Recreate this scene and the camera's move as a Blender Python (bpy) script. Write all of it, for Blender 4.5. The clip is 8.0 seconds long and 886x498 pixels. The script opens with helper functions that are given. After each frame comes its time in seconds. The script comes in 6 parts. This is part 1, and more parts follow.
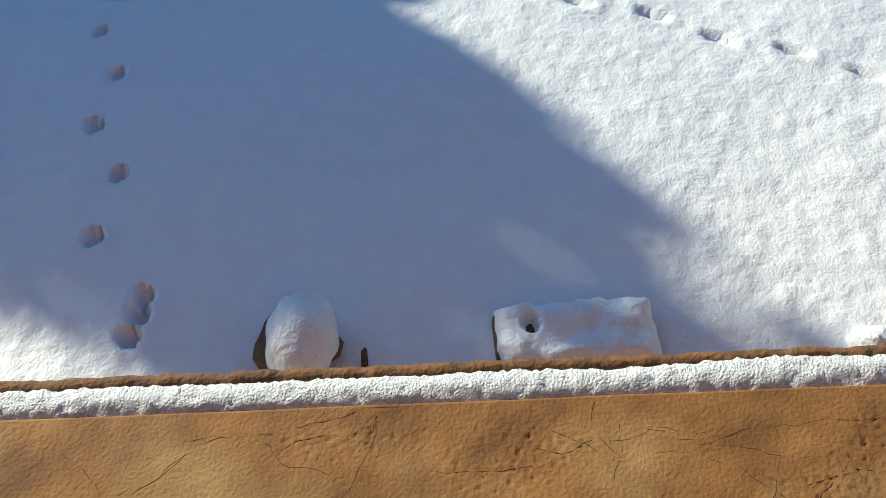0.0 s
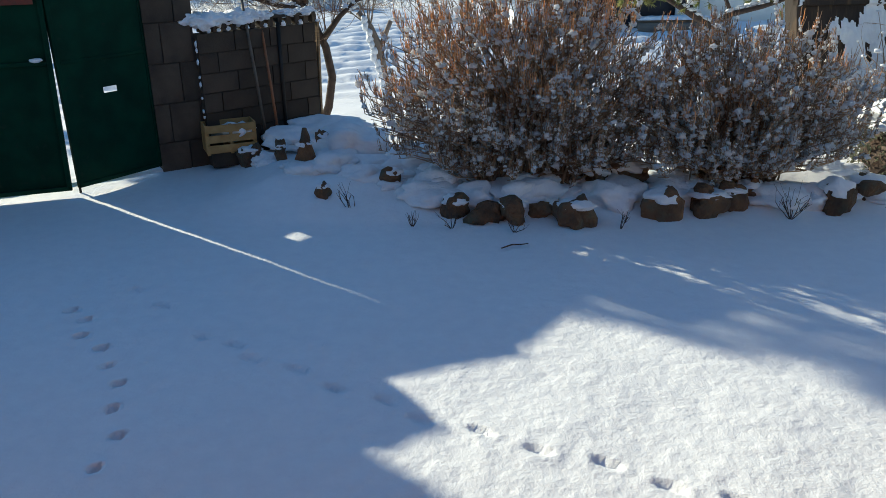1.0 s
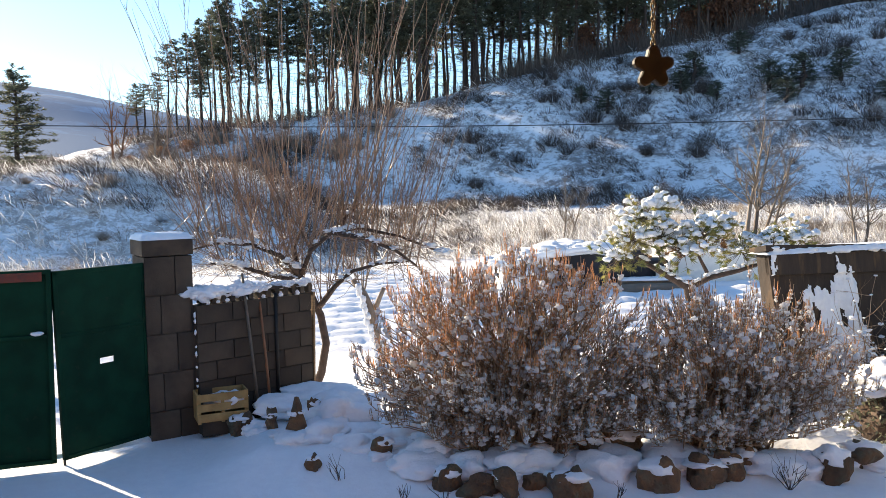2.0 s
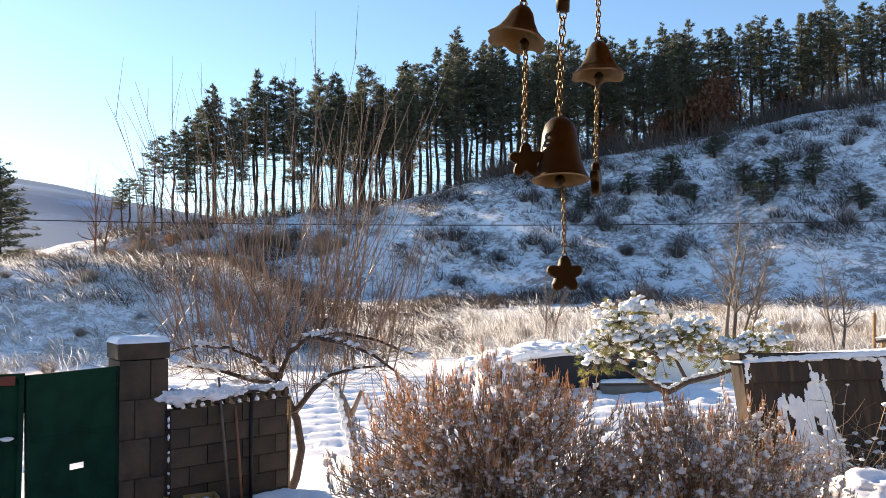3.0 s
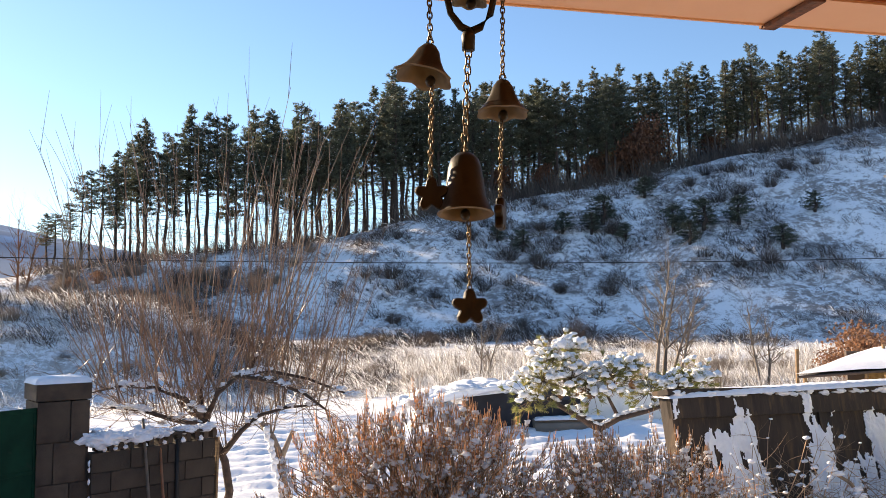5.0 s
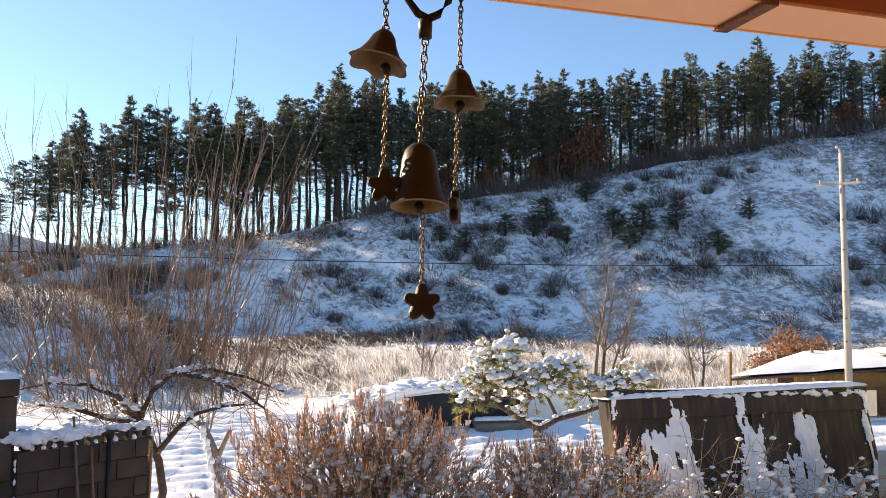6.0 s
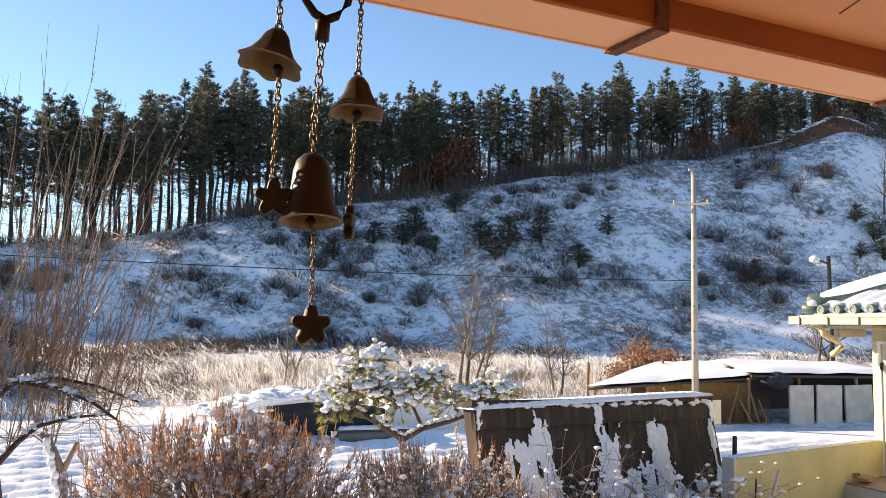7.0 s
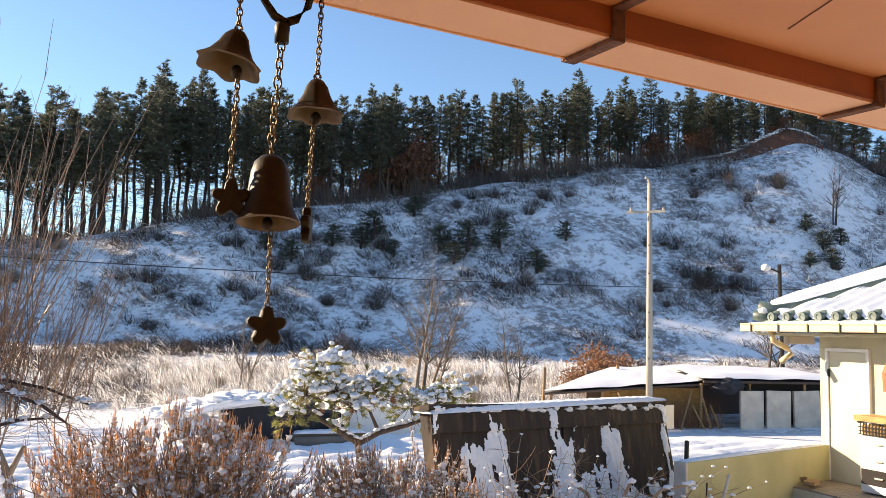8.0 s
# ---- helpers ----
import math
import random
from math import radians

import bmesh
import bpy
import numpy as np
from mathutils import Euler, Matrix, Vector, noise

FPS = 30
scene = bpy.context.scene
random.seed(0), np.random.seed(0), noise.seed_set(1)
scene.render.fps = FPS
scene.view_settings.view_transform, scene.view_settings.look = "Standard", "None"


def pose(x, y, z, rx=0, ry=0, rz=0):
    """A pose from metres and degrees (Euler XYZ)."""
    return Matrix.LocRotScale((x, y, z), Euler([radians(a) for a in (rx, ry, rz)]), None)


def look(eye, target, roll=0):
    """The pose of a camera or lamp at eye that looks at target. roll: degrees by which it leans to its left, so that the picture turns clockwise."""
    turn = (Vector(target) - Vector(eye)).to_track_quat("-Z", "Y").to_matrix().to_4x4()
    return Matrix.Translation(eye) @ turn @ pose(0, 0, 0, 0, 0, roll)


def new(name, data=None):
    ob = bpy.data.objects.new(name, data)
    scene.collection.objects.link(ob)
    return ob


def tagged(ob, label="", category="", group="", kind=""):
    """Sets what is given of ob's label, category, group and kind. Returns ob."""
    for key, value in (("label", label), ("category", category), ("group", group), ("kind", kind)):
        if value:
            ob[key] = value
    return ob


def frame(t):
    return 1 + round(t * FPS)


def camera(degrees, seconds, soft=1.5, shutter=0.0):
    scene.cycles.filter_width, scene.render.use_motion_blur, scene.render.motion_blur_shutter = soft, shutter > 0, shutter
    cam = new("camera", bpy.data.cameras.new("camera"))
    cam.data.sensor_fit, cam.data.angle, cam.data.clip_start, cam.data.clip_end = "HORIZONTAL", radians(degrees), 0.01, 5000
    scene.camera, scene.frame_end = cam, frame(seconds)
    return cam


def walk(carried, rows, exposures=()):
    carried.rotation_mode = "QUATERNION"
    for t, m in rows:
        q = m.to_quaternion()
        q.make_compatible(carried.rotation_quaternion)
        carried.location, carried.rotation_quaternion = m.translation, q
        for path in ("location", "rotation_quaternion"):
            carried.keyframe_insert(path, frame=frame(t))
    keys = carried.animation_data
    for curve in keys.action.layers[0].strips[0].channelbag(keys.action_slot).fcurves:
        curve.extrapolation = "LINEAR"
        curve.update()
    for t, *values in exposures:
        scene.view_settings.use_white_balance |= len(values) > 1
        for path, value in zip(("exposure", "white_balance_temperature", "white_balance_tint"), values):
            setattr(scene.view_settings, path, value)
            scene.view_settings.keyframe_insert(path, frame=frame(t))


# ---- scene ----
cam = camera(55.91, 8.0, 0.55)
PATH = [
    (0, pose(-0.167, 0.385, 2.134, 39.01, 2.02, -0.00)),
    (0.5, pose(-0.121, 0.222, 2.200, 54.29, 0.92, 0.61)),
    (1, pose(-0.069, 0.172, 2.313, 68.51, 0.76, 0.20)),
    (1.5, pose(-0.077, 0.145, 2.406, 78.23, 0.70, -0.05)),
    (1.7, pose(-0.066, 0.139, 2.436, 81.85, 0.87, -0.17)),
    (2, pose(-0.066, 0.124, 2.489, 85.58, 1.01, -0.44)),
    (3.3, pose(-0.002, -0.002, 2.603, 92.96, 0.25, -1.98)),
    (3.5, pose(-0.000, 0.000, 2.600, 93.32, 0.21, -2.22)),
    (4, pose(0.006, -0.006, 2.597, 94.05, 0.08, -2.91)),
    (5.5, pose(0.023, 0.012, 2.587, 94.75, 0.44, -7.96)),
    (6, pose(0.013, 0.034, 2.586, 94.67, -0.26, -9.96)),
    (6.5, pose(-0.005, 0.074, 2.595, 94.85, -1.11, -12.96)),
    (7, pose(-0.003, 0.097, 2.604, 95.31, -1.07, -19.10)),
    (7.5, pose(-0.003, 0.087, 2.608, 95.69, -1.13, -21.48)),
    (8, pose(-0.004, 0.086, 2.602, 95.66, -1.53, -21.98)),
]
walk(cam, PATH, [(0, 0.7, 5450, -8), (1.0, 0.72, 5700, -6), (1.5, 1.42, 6250, 2), (2.0, 1.48, 6550, 6), (3.5, 1.38, 6950, 11), (8.0, 1.38, 7000, 11)])

# ---------------------------------------------------------------- light
SUN_AZ, SUN_EL = -51.0, 19.9
world = bpy.data.worlds.new("sky")
scene.world = world
world.use_nodes = True
wn = world.node_tree
sky = wn.nodes.new("ShaderNodeTexSky")
sky.sky_type, sky.sun_disc = "NISHITA", False
sky.sun_elevation, sky.sun_rotation = radians(SUN_EL), radians(SUN_AZ)
sky.altitude, sky.air_density, sky.dust_density, sky.ozone_density = 300, 1.0, 0.18, 4.0
wn.links.new(sky.outputs[0], wn.nodes["Background"].inputs[0])
wn.nodes["Background"].inputs[1].default_value = 0.093
sun_dir = Vector((math.sin(radians(SUN_AZ)) * math.cos(radians(SUN_EL)), math.cos(radians(SUN_AZ)) * math.cos(radians(SUN_EL)), math.sin(radians(SUN_EL))))
sun = new("sun", bpy.data.lights.new("sun", "SUN"))
sun.data.energy, sun.data.angle, sun.data.color = 5.0, radians(0.55), (1.0, 0.8, 0.585)
sun.matrix_world = look(sun_dir * 50, (0, 0, 0))


# ---------------------------------------------------------------- materials
def mat(name, color, rough=0.7, metal=0.0, second=None, scale=8.0, detail=6.0, lo=0.35, hi=0.65, bump=0.0, bump_scale=40.0, bump_dist=0.01, island=0.0, third=None, third_scale=1.5, third_lo=0.5, third_hi=0.7, stretch=(1, 1, 1), objrand=0.0, thin=0.0):
    """A surface of two or three mixed tones with fine relief, in metres of the object."""
    m = bpy.data.materials.new(name)
    m.use_nodes = True
    t = m.node_tree
    b = t.nodes["Principled BSDF"]
    b.inputs["Roughness"].default_value, b.inputs["Metallic"].default_value = rough, metal
    tc = t.nodes.new("ShaderNodeTexCoord")
    mp = t.nodes.new("ShaderNodeMapping")
    mp.inputs["Scale"].default_value = stretch
    t.links.new(tc.outputs["Object"], mp.inputs[0])

    def tone(last, colour, sc, a, c, det=6.0):
        n = t.nodes.new("ShaderNodeTexNoise")
        n.inputs["Scale"].default_value, n.inputs["Detail"].default_value = sc, det
        t.links.new(mp.outputs[0], n.inputs["Vector"])
        r = t.nodes.new("ShaderNodeMapRange")
        r.inputs["From Min"].default_value, r.inputs["From Max"].default_value = a, c
        t.links.new(n.outputs["Fac"], r.inputs["Value"])
        x = t.nodes.new("ShaderNodeMix")
        x.data_type = "RGBA"
        t.links.new(r.outputs[0], x.inputs["Factor"])
        if isinstance(last, tuple):
            x.inputs[6].default_value = (*last, 1)
        else:
            t.links.new(last, x.inputs[6])
        x.inputs[7].default_value = (*colour, 1)
        return x.outputs[2]

    out = tone(color, second or tuple(c * 0.8 for c in color), scale, lo, hi, detail)
    if third:
        out = tone(out, third, third_scale, third_lo, third_hi)
    if island or objrand:
        if island:
            g = t.nodes.new("ShaderNodeNewGeometry").outputs["Random Per Island"]
        else:
            g = t.nodes.new("ShaderNodeObjectInfo").outputs["Random"]
        amount = island or objrand
        r = t.nodes.new("ShaderNodeMapRange")
        r.inputs["To Min"].default_value, r.inputs["To Max"].default_value = 1 - amount, 1 + amount
        t.links.new(g, r.inputs["Value"])
        h = t.nodes.new("ShaderNodeHueSaturation")
        t.links.new(r.outputs[0], h.inputs["Value"])
        t.links.new(out, h.inputs["Color"])
        out = h.outputs[0]
    t.links.new(out, b.inputs["Base Color"])
    if bump:
        n = t.nodes.new("ShaderNodeTexNoise")
        n.inputs["Scale"].default_value, n.inputs["Detail"].default_value = bump_scale, 5
        t.links.new(mp.outputs[0], n.inputs["Vector"])
        k = t.nodes.new("ShaderNodeBump")
        k.inputs["Strength"].default_value, k.inputs["Distance"].default_value = bump, bump_dist
        t.links.new(n.outputs["Fac"], k.inputs["Height"])
        t.links.new(k.outputs[0], b.inputs["Normal"])
    if thin:
        # light that passes through leaves and thin stalks
        tr = t.nodes.new("ShaderNodeBsdfTranslucent")
        t.links.new(out, tr.inputs["Color"])
        mx = t.nodes.new("ShaderNodeMixShader")
        mx.inputs[0].default_value = thin
        t.links.new(b.outputs[0], mx.inputs[1])
        t.links.new(tr.outputs[0], mx.inputs[2])
        t.links.new(mx.outputs[0], t.nodes["Material Output"].inputs["Surface"])
    return m


SNOW = mat("snow", (0.86, 0.88, 0.9), 0.55, second=(0.8, 0.82, 0.85), scale=14, bump=0.6, bump_scale=60, bump_dist=0.012)
SNOWGRAIN = mat("granular_snow", (0.86, 0.88, 0.9), 0.6, second=(0.72, 0.74, 0.77), scale=160, lo=0.4, hi=0.7, bump=1.0, bump_scale=240, bump_dist=0.006)
PLASTER = mat("ochre_plaster", (0.35, 0.17, 0.045), 0.85, second=(0.19, 0.085, 0.022), scale=9, lo=0.35, hi=0.65, bump=0.5, bump_scale=160, bump_dist=0.003, third=(0.44, 0.27, 0.1), third_scale=3.5, third_lo=0.48, third_hi=0.68)
# lip plaster coloured darker, since its near side lies in shade
PLASTER_SHADED = mat("rough_shaded_lip", (0.2, 0.09, 0.03), 0.9, second=(0.1, 0.05, 0.02), scale=25, bump=0.9, bump_scale=90, bump_dist=0.006)
CRACK = mat("crack_shadow_gap", (0.1, 0.05, 0.02), 0.95)
GREEN = mat("green_gate_paint", (0.004, 0.036, 0.019), 0.75, second=(0.0024, 0.022, 0.012), scale=5, bump=0.15, bump_scale=12, bump_dist=0.004, third=(0.012, 0.03, 0.018), third_scale=14, third_lo=0.62, third_hi=0.75)
GREEN.node_tree.nodes["Principled BSDF"].inputs["Specular IOR Level"].default_value = 0.12
RUST = mat("rust_red", (0.16, 0.03, 0.015), 0.7, second=(0.1, 0.03, 0.02), scale=20)
IRON = mat("dark_iron", (0.03, 0.028, 0.025), 0.5, 0.6, scale=30)
BLOCK = mat("concrete_block", (0.062, 0.044, 0.029), 0.92, second=(0.032, 0.024, 0.017), scale=6, bump=0.6, bump_scale=60, bump_dist=0.006, third=(0.1, 0.074, 0.05), third_scale=2.5, third_lo=0.5, third_hi=0.75, objrand=0.22)
MORTAR = mat("mortar", (0.05, 0.042, 0.034), 0.95, scale=20, bump=0.5, bump_scale=80)
WOOD = mat("weathered_wood", (0.3, 0.19, 0.09), 0.75, second=(0.2, 0.12, 0.055), scale=6, stretch=(1, 1, 8), bump=0.3, bump_scale=30, objrand=0.15)
CRATE = mat("yellow_crate_wood", (0.42, 0.27, 0.1), 0.75, second=(0.3, 0.18, 0.06), scale=10, bump=0.3, objrand=0.12)
HANDLE = mat("tool_handle", (0.3, 0.12, 0.05), 0.6, second=(0.2, 0.09, 0.04), scale=12)
HANDLE2 = mat("grey_tool_handle", (0.16, 0.13, 0.1), 0.7, second=(0.1, 0.08, 0.06), scale=12)
ROCK = mat("brown_rock", (0.19, 0.1, 0.045), 0.85, second=(0.085, 0.052, 0.03), scale=5, bump=1.0, bump_scale=22, bump_dist=0.05, third=(0.1, 0.095, 0.06), third_scale=7, objrand=0.3)
BARK = mat("dark_bark", (0.095, 0.062, 0.045), 0.9, second=(0.05, 0.036, 0.028), scale=14, bump=0.7, bump_scale=40)
SHOOT = mat("red_brown_shoots", (0.36, 0.24, 0.155), 0.42, second=(0.2, 0.13, 0.09), scale=3, island=0.4, thin=0.2)
SHRUB = mat("shrub_stems", (0.5, 0.37, 0.25), 0.7, second=(0.3, 0.21, 0.14), scale=4, island=0.4, thin=0.4)
SHRUBTOP = mat("orange_brown_twigs", (0.8, 0.53, 0.3), 0.6, second=(0.62, 0.4, 0.22), scale=3, island=0.4, thin=0.55)
SNOWBIT = mat("clinging_snow", (0.9, 0.9, 0.9), 0.6, second=(0.84, 0.84, 0.85), scale=20, thin=0.62)
PINE_BARK = mat("pine_bark", (0.062, 0.042, 0.033), 0.9, second=(0.035, 0.026, 0.022), scale=8)
PINE = mat("pine_needles", (0.085, 0.108, 0.078), 0.55, second=(0.125, 0.13, 0.085), scale=0.4, island=0.5, thin=0.4)
LARCH = mat("rusty_foliage", (0.19, 0.085, 0.045), 0.8, second=(0.1, 0.055, 0.034), scale=0.5, island=0.4, thin=0.3)
NEEDLE = mat("yard_pine_needles", (0.15, 0.18, 0.055), 0.5, second=(0.32, 0.28, 0.1), scale=2.2, island=0.4, thin=0.5)
DEADNEEDLE = mat("dead_pine_needles", (0.3, 0.15, 0.05), 0.7, second=(0.2, 0.1, 0.04), scale=6, island=0.3)
SOIL = mat("red_brown_soil", (0.17, 0.066, 0.034), 0.95, second=(0.1, 0.045, 0.027), scale=1.5, bump=0.6, bump_scale=4, bump_dist=0.1)
REED = mat("dry_reeds", (0.24, 0.21, 0.175), 0.8, second=(0.5, 0.48, 0.45), scale=1.3, lo=0.4, hi=0.52, island=0.45, thin=0.25)
SCRUB = mat("bare_scrub", (0.075, 0.065, 0.062), 0.85, second=(0.13, 0.1, 0.08), scale=0.12, island=0.5, thin=0.2)
BARETREE = mat("pale_bare_twigs", (0.3, 0.25, 0.2), 0.8, second=(0.2, 0.155, 0.12), scale=1.0, island=0.3, thin=0.25)
RUSTBUSH = mat("rust_leaf_bush", (0.3, 0.155, 0.085), 0.8, second=(0.2, 0.12, 0.075), scale=1.5, island=0.4, thin=0.35)
PANEL = mat("soot_dark_panel", (0.045, 0.03, 0.02), 0.85, second=(0.018, 0.013, 0.01), scale=3, stretch=(3, 1, 0.6), bump=0.5, bump_scale=20, third=(0.12, 0.07, 0.032), third_scale=4, third_lo=0.55, third_hi=0.78)
TARP = mat("black_tarpaulin", (0.012, 0.014, 0.02), 0.75, second=(0.02, 0.022, 0.03), scale=3, bump=0.5, bump_scale=4, bump_dist=0.05)
CREAM = mat("cream_house_wall", (0.58, 0.54, 0.37), 0.8, second=(0.53, 0.49, 0.33), scale=3, bump=0.2, bump_scale=60)
DOORP = mat("pale_door_paint", (0.57, 0.54, 0.4), 0.5, second=(0.54, 0.51, 0.37), scale=4)
YELLOWGREEN = mat("yellow_green_render", (0.5, 0.46, 0.24), 0.85, second=(0.42, 0.39, 0.2), scale=2.2, bump=0.2, bump_scale=40)
BEIGEGUT = mat("beige_gutter", (0.72, 0.58, 0.32), 0.5, second=(0.62, 0.49, 0.27), scale=6)
TILE = mat("green_grey_tile", (0.085, 0.13, 0.12), 0.5, second=(0.055, 0.085, 0.08), scale=10, objrand=0.2)
# soffit: the peach again, darker and more orange, its shade in the colour
SOFFIT = mat("shaded_peach_soffit", (0.56, 0.27, 0.11), 0.55, second=(0.5, 0.23, 0.09), scale=3, bump=0.08, bump_scale=8, third=(0.42, 0.18, 0.07), third_scale=1.7, third_lo=0.55, third_hi=0.8)
PEACH = mat("peach_painted_sheet", (0.72, 0.45, 0.27), 0.55, second=(0.66, 0.4, 0.23), scale=3, bump=0.08, bump_scale=8, third=(0.55, 0.27, 0.12), third_scale=1.7, third_lo=0.58, third_hi=0.8)
RUSTPAINT = mat("rust_brown_gutter", (0.33, 0.1, 0.024), 0.55, second=(0.25, 0.07, 0.017), scale=6, stretch=(0.6, 1, 2), third=(0.18, 0.06, 0.025), third_scale=9, third_lo=0.58, third_hi=0.72)
STRAP = mat("rusty_strap", (0.16, 0.065, 0.03), 0.8, second=(0.07, 0.035, 0.02), scale=60, bump=0.6, bump_scale=200, bump_dist=0.003)
BRONZE = mat("aged_brass", (0.026, 0.021, 0.01), 0.5, 0.35, second=(0.013, 0.011, 0.006), scale=60, bump=0.25, bump_scale=300, bump_dist=0.001)
# bell lining: the brass again, paler, with the light on it in the colour
BRONZE_IN = mat("lit_bell_inside", (0.15, 0.12, 0.065), 0.7, 0.1, second=(0.1, 0.08, 0.045), scale=60)
CHAIN = mat("dull_chain", (0.11, 0.085, 0.05), 0.45, 0.7, second=(0.16, 0.12, 0.06), scale=120)
CONCRETE = mat("grey_concrete", (0.6, 0.54, 0.45), 0.85, second=(0.46, 0.41, 0.34), scale=3, bump=0.2, bump_scale=30, objrand=0.12)
GALV = mat("pale_pole", (0.36, 0.335, 0.29), 0.7, second=(0.29, 0.27, 0.24), scale=4)
CABLE = mat("black_cable", (0.02, 0.02, 0.022), 0.6)
WHITE = mat("white_plastic", (0.78, 0.77, 0.72), 0.45, second=(0.72, 0.71, 0.66), scale=6)
DARK = mat("dark_void", (0.02, 0.018, 0.016), 0.9)
PLANK = mat("porch_boards", (0.3, 0.245, 0.18), 0.75, second=(0.2, 0.16, 0.12), scale=4, stretch=(1, 6, 1))
HOUSE_IN = mat("house_render", (0.35, 0.27, 0.19), 0.85, second=(0.3, 0.22, 0.16), scale=3)


def ground_material():
    m = bpy.data.materials.new("snowy_ground")
    m.use_nodes = True
    t = m.node_tree
    b = t.nodes["Principled BSDF"]
    b.inputs["Roughness"].default_value = 0.6
    g = t.nodes.new("ShaderNodeNewGeometry")
    ln = t.nodes.new("ShaderNodeVectorMath")
    ln.operation = "LENGTH"
    t.links.new(g.outputs["Position"], ln.inputs[0])

    def noise_tex(scale, detail=6, rough=0.6):
        n = t.nodes.new("ShaderNodeTexNoise")
        n.inputs["Scale"].default_value, n.inputs["Detail"].default_value, n.inputs["Roughness"].default_value = scale, detail, rough
        t.links.new(g.outputs["Position"], n.inputs["Vector"])
        return n.outputs["Fac"]

    def rng(v, a, c, d=0.0, e=1.0):
        r = t.nodes.new("ShaderNodeMapRange")
        for k, x in zip(("From Min", "From Max", "To Min", "To Max"), (a, c, d, e)):
            r.inputs[k].default_value = x
        t.links.new(v, r.inputs["Value"])
        return r.outputs[0]

    def math_node(op, a, c):
        n = t.nodes.new("ShaderNodeMath")
        n.operation = op
        for i, v in enumerate((a, c)):
            if isinstance(v, float):
                n.inputs[i].default_value = v
            else:
                t.links.new(v, n.inputs[i])
        return n.outputs[0]

    def mix(f, a, c):
        x = t.nodes.new("ShaderNodeMix")
        x.data_type = "RGBA"
        t.links.new(f, x.inputs["Factor"])
        for i, v in ((6, a), (7, c)):
            if isinstance(v, tuple):
                x.inputs[i].default_value = (*v, 1)
            else:
                t.links.new(v, x.inputs[i])
        return x.outputs[2]

    far = rng(ln.outputs["Value"], 23.0, 27.0)
    hill = rng(ln.outputs["Value"], 44.0, 50.0)
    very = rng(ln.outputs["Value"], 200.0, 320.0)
    snow = mix(rng(noise_tex(9.0), 0.35, 0.7), (0.88, 0.895, 0.91), (0.83, 0.845, 0.87))
    litter = mix(rng(noise_tex(0.9), 0.4, 0.6), (0.25, 0.22, 0.185), (0.38, 0.345, 0.3))
    thicket = mix(rng(noise_tex(0.5), 0.4, 0.6), (0.08, 0.062, 0.055), (0.16, 0.11, 0.08))
    soil = mix(hill, litter, thicket)
    cover = math_node("MULTIPLY", rng(noise_tex(0.22, 8, 0.7), 0.47, 0.53), rng(noise_tex(1.6, 8, 0.85), 0.46, 0.51))
    cover2 = math_node("MAXIMUM", cover, math_node("MULTIPLY", rng(noise_tex(1.3, 8, 0.85), 0.53, 0.57), 0.8))
    near_far = math_node("MULTIPLY", far, math_node("MULTIPLY", cover2, rng(hill, 0.0, 1.0, 0.8, 0.8)))
    # far hills: wood tones turned blue, the haze put into the colour
    hazy_woods = mix(rng(noise_tex(0.012, 8, 0.7), 0.36, 0.48), (0.11, 0.26, 0.46), (0.05, 0.11, 0.2))
    out = mix(very, mix(near_far, snow, soil), hazy_woods)
    t.links.new(out, b.inputs["Base Color"])
    h1 = math_node("MULTIPLY", noise_tex(120.0, 3), 0.3)
    h2 = math_node("ADD", math_node("ADD", h1, noise_tex(26.0, 5, 0.6)), math_node("MULTIPLY", noise_tex(9.0, 3, 0.5), 1.0))
    k = t.nodes.new("ShaderNodeBump")
    k.inputs["Strength"].default_value, k.inputs["Distance"].default_value = 0.45, 0.015
    t.links.new(h2, k.inputs["Height"])
    t.links.new(k.outputs[0], b.inputs["Normal"])
    return m


GROUND = ground_material()


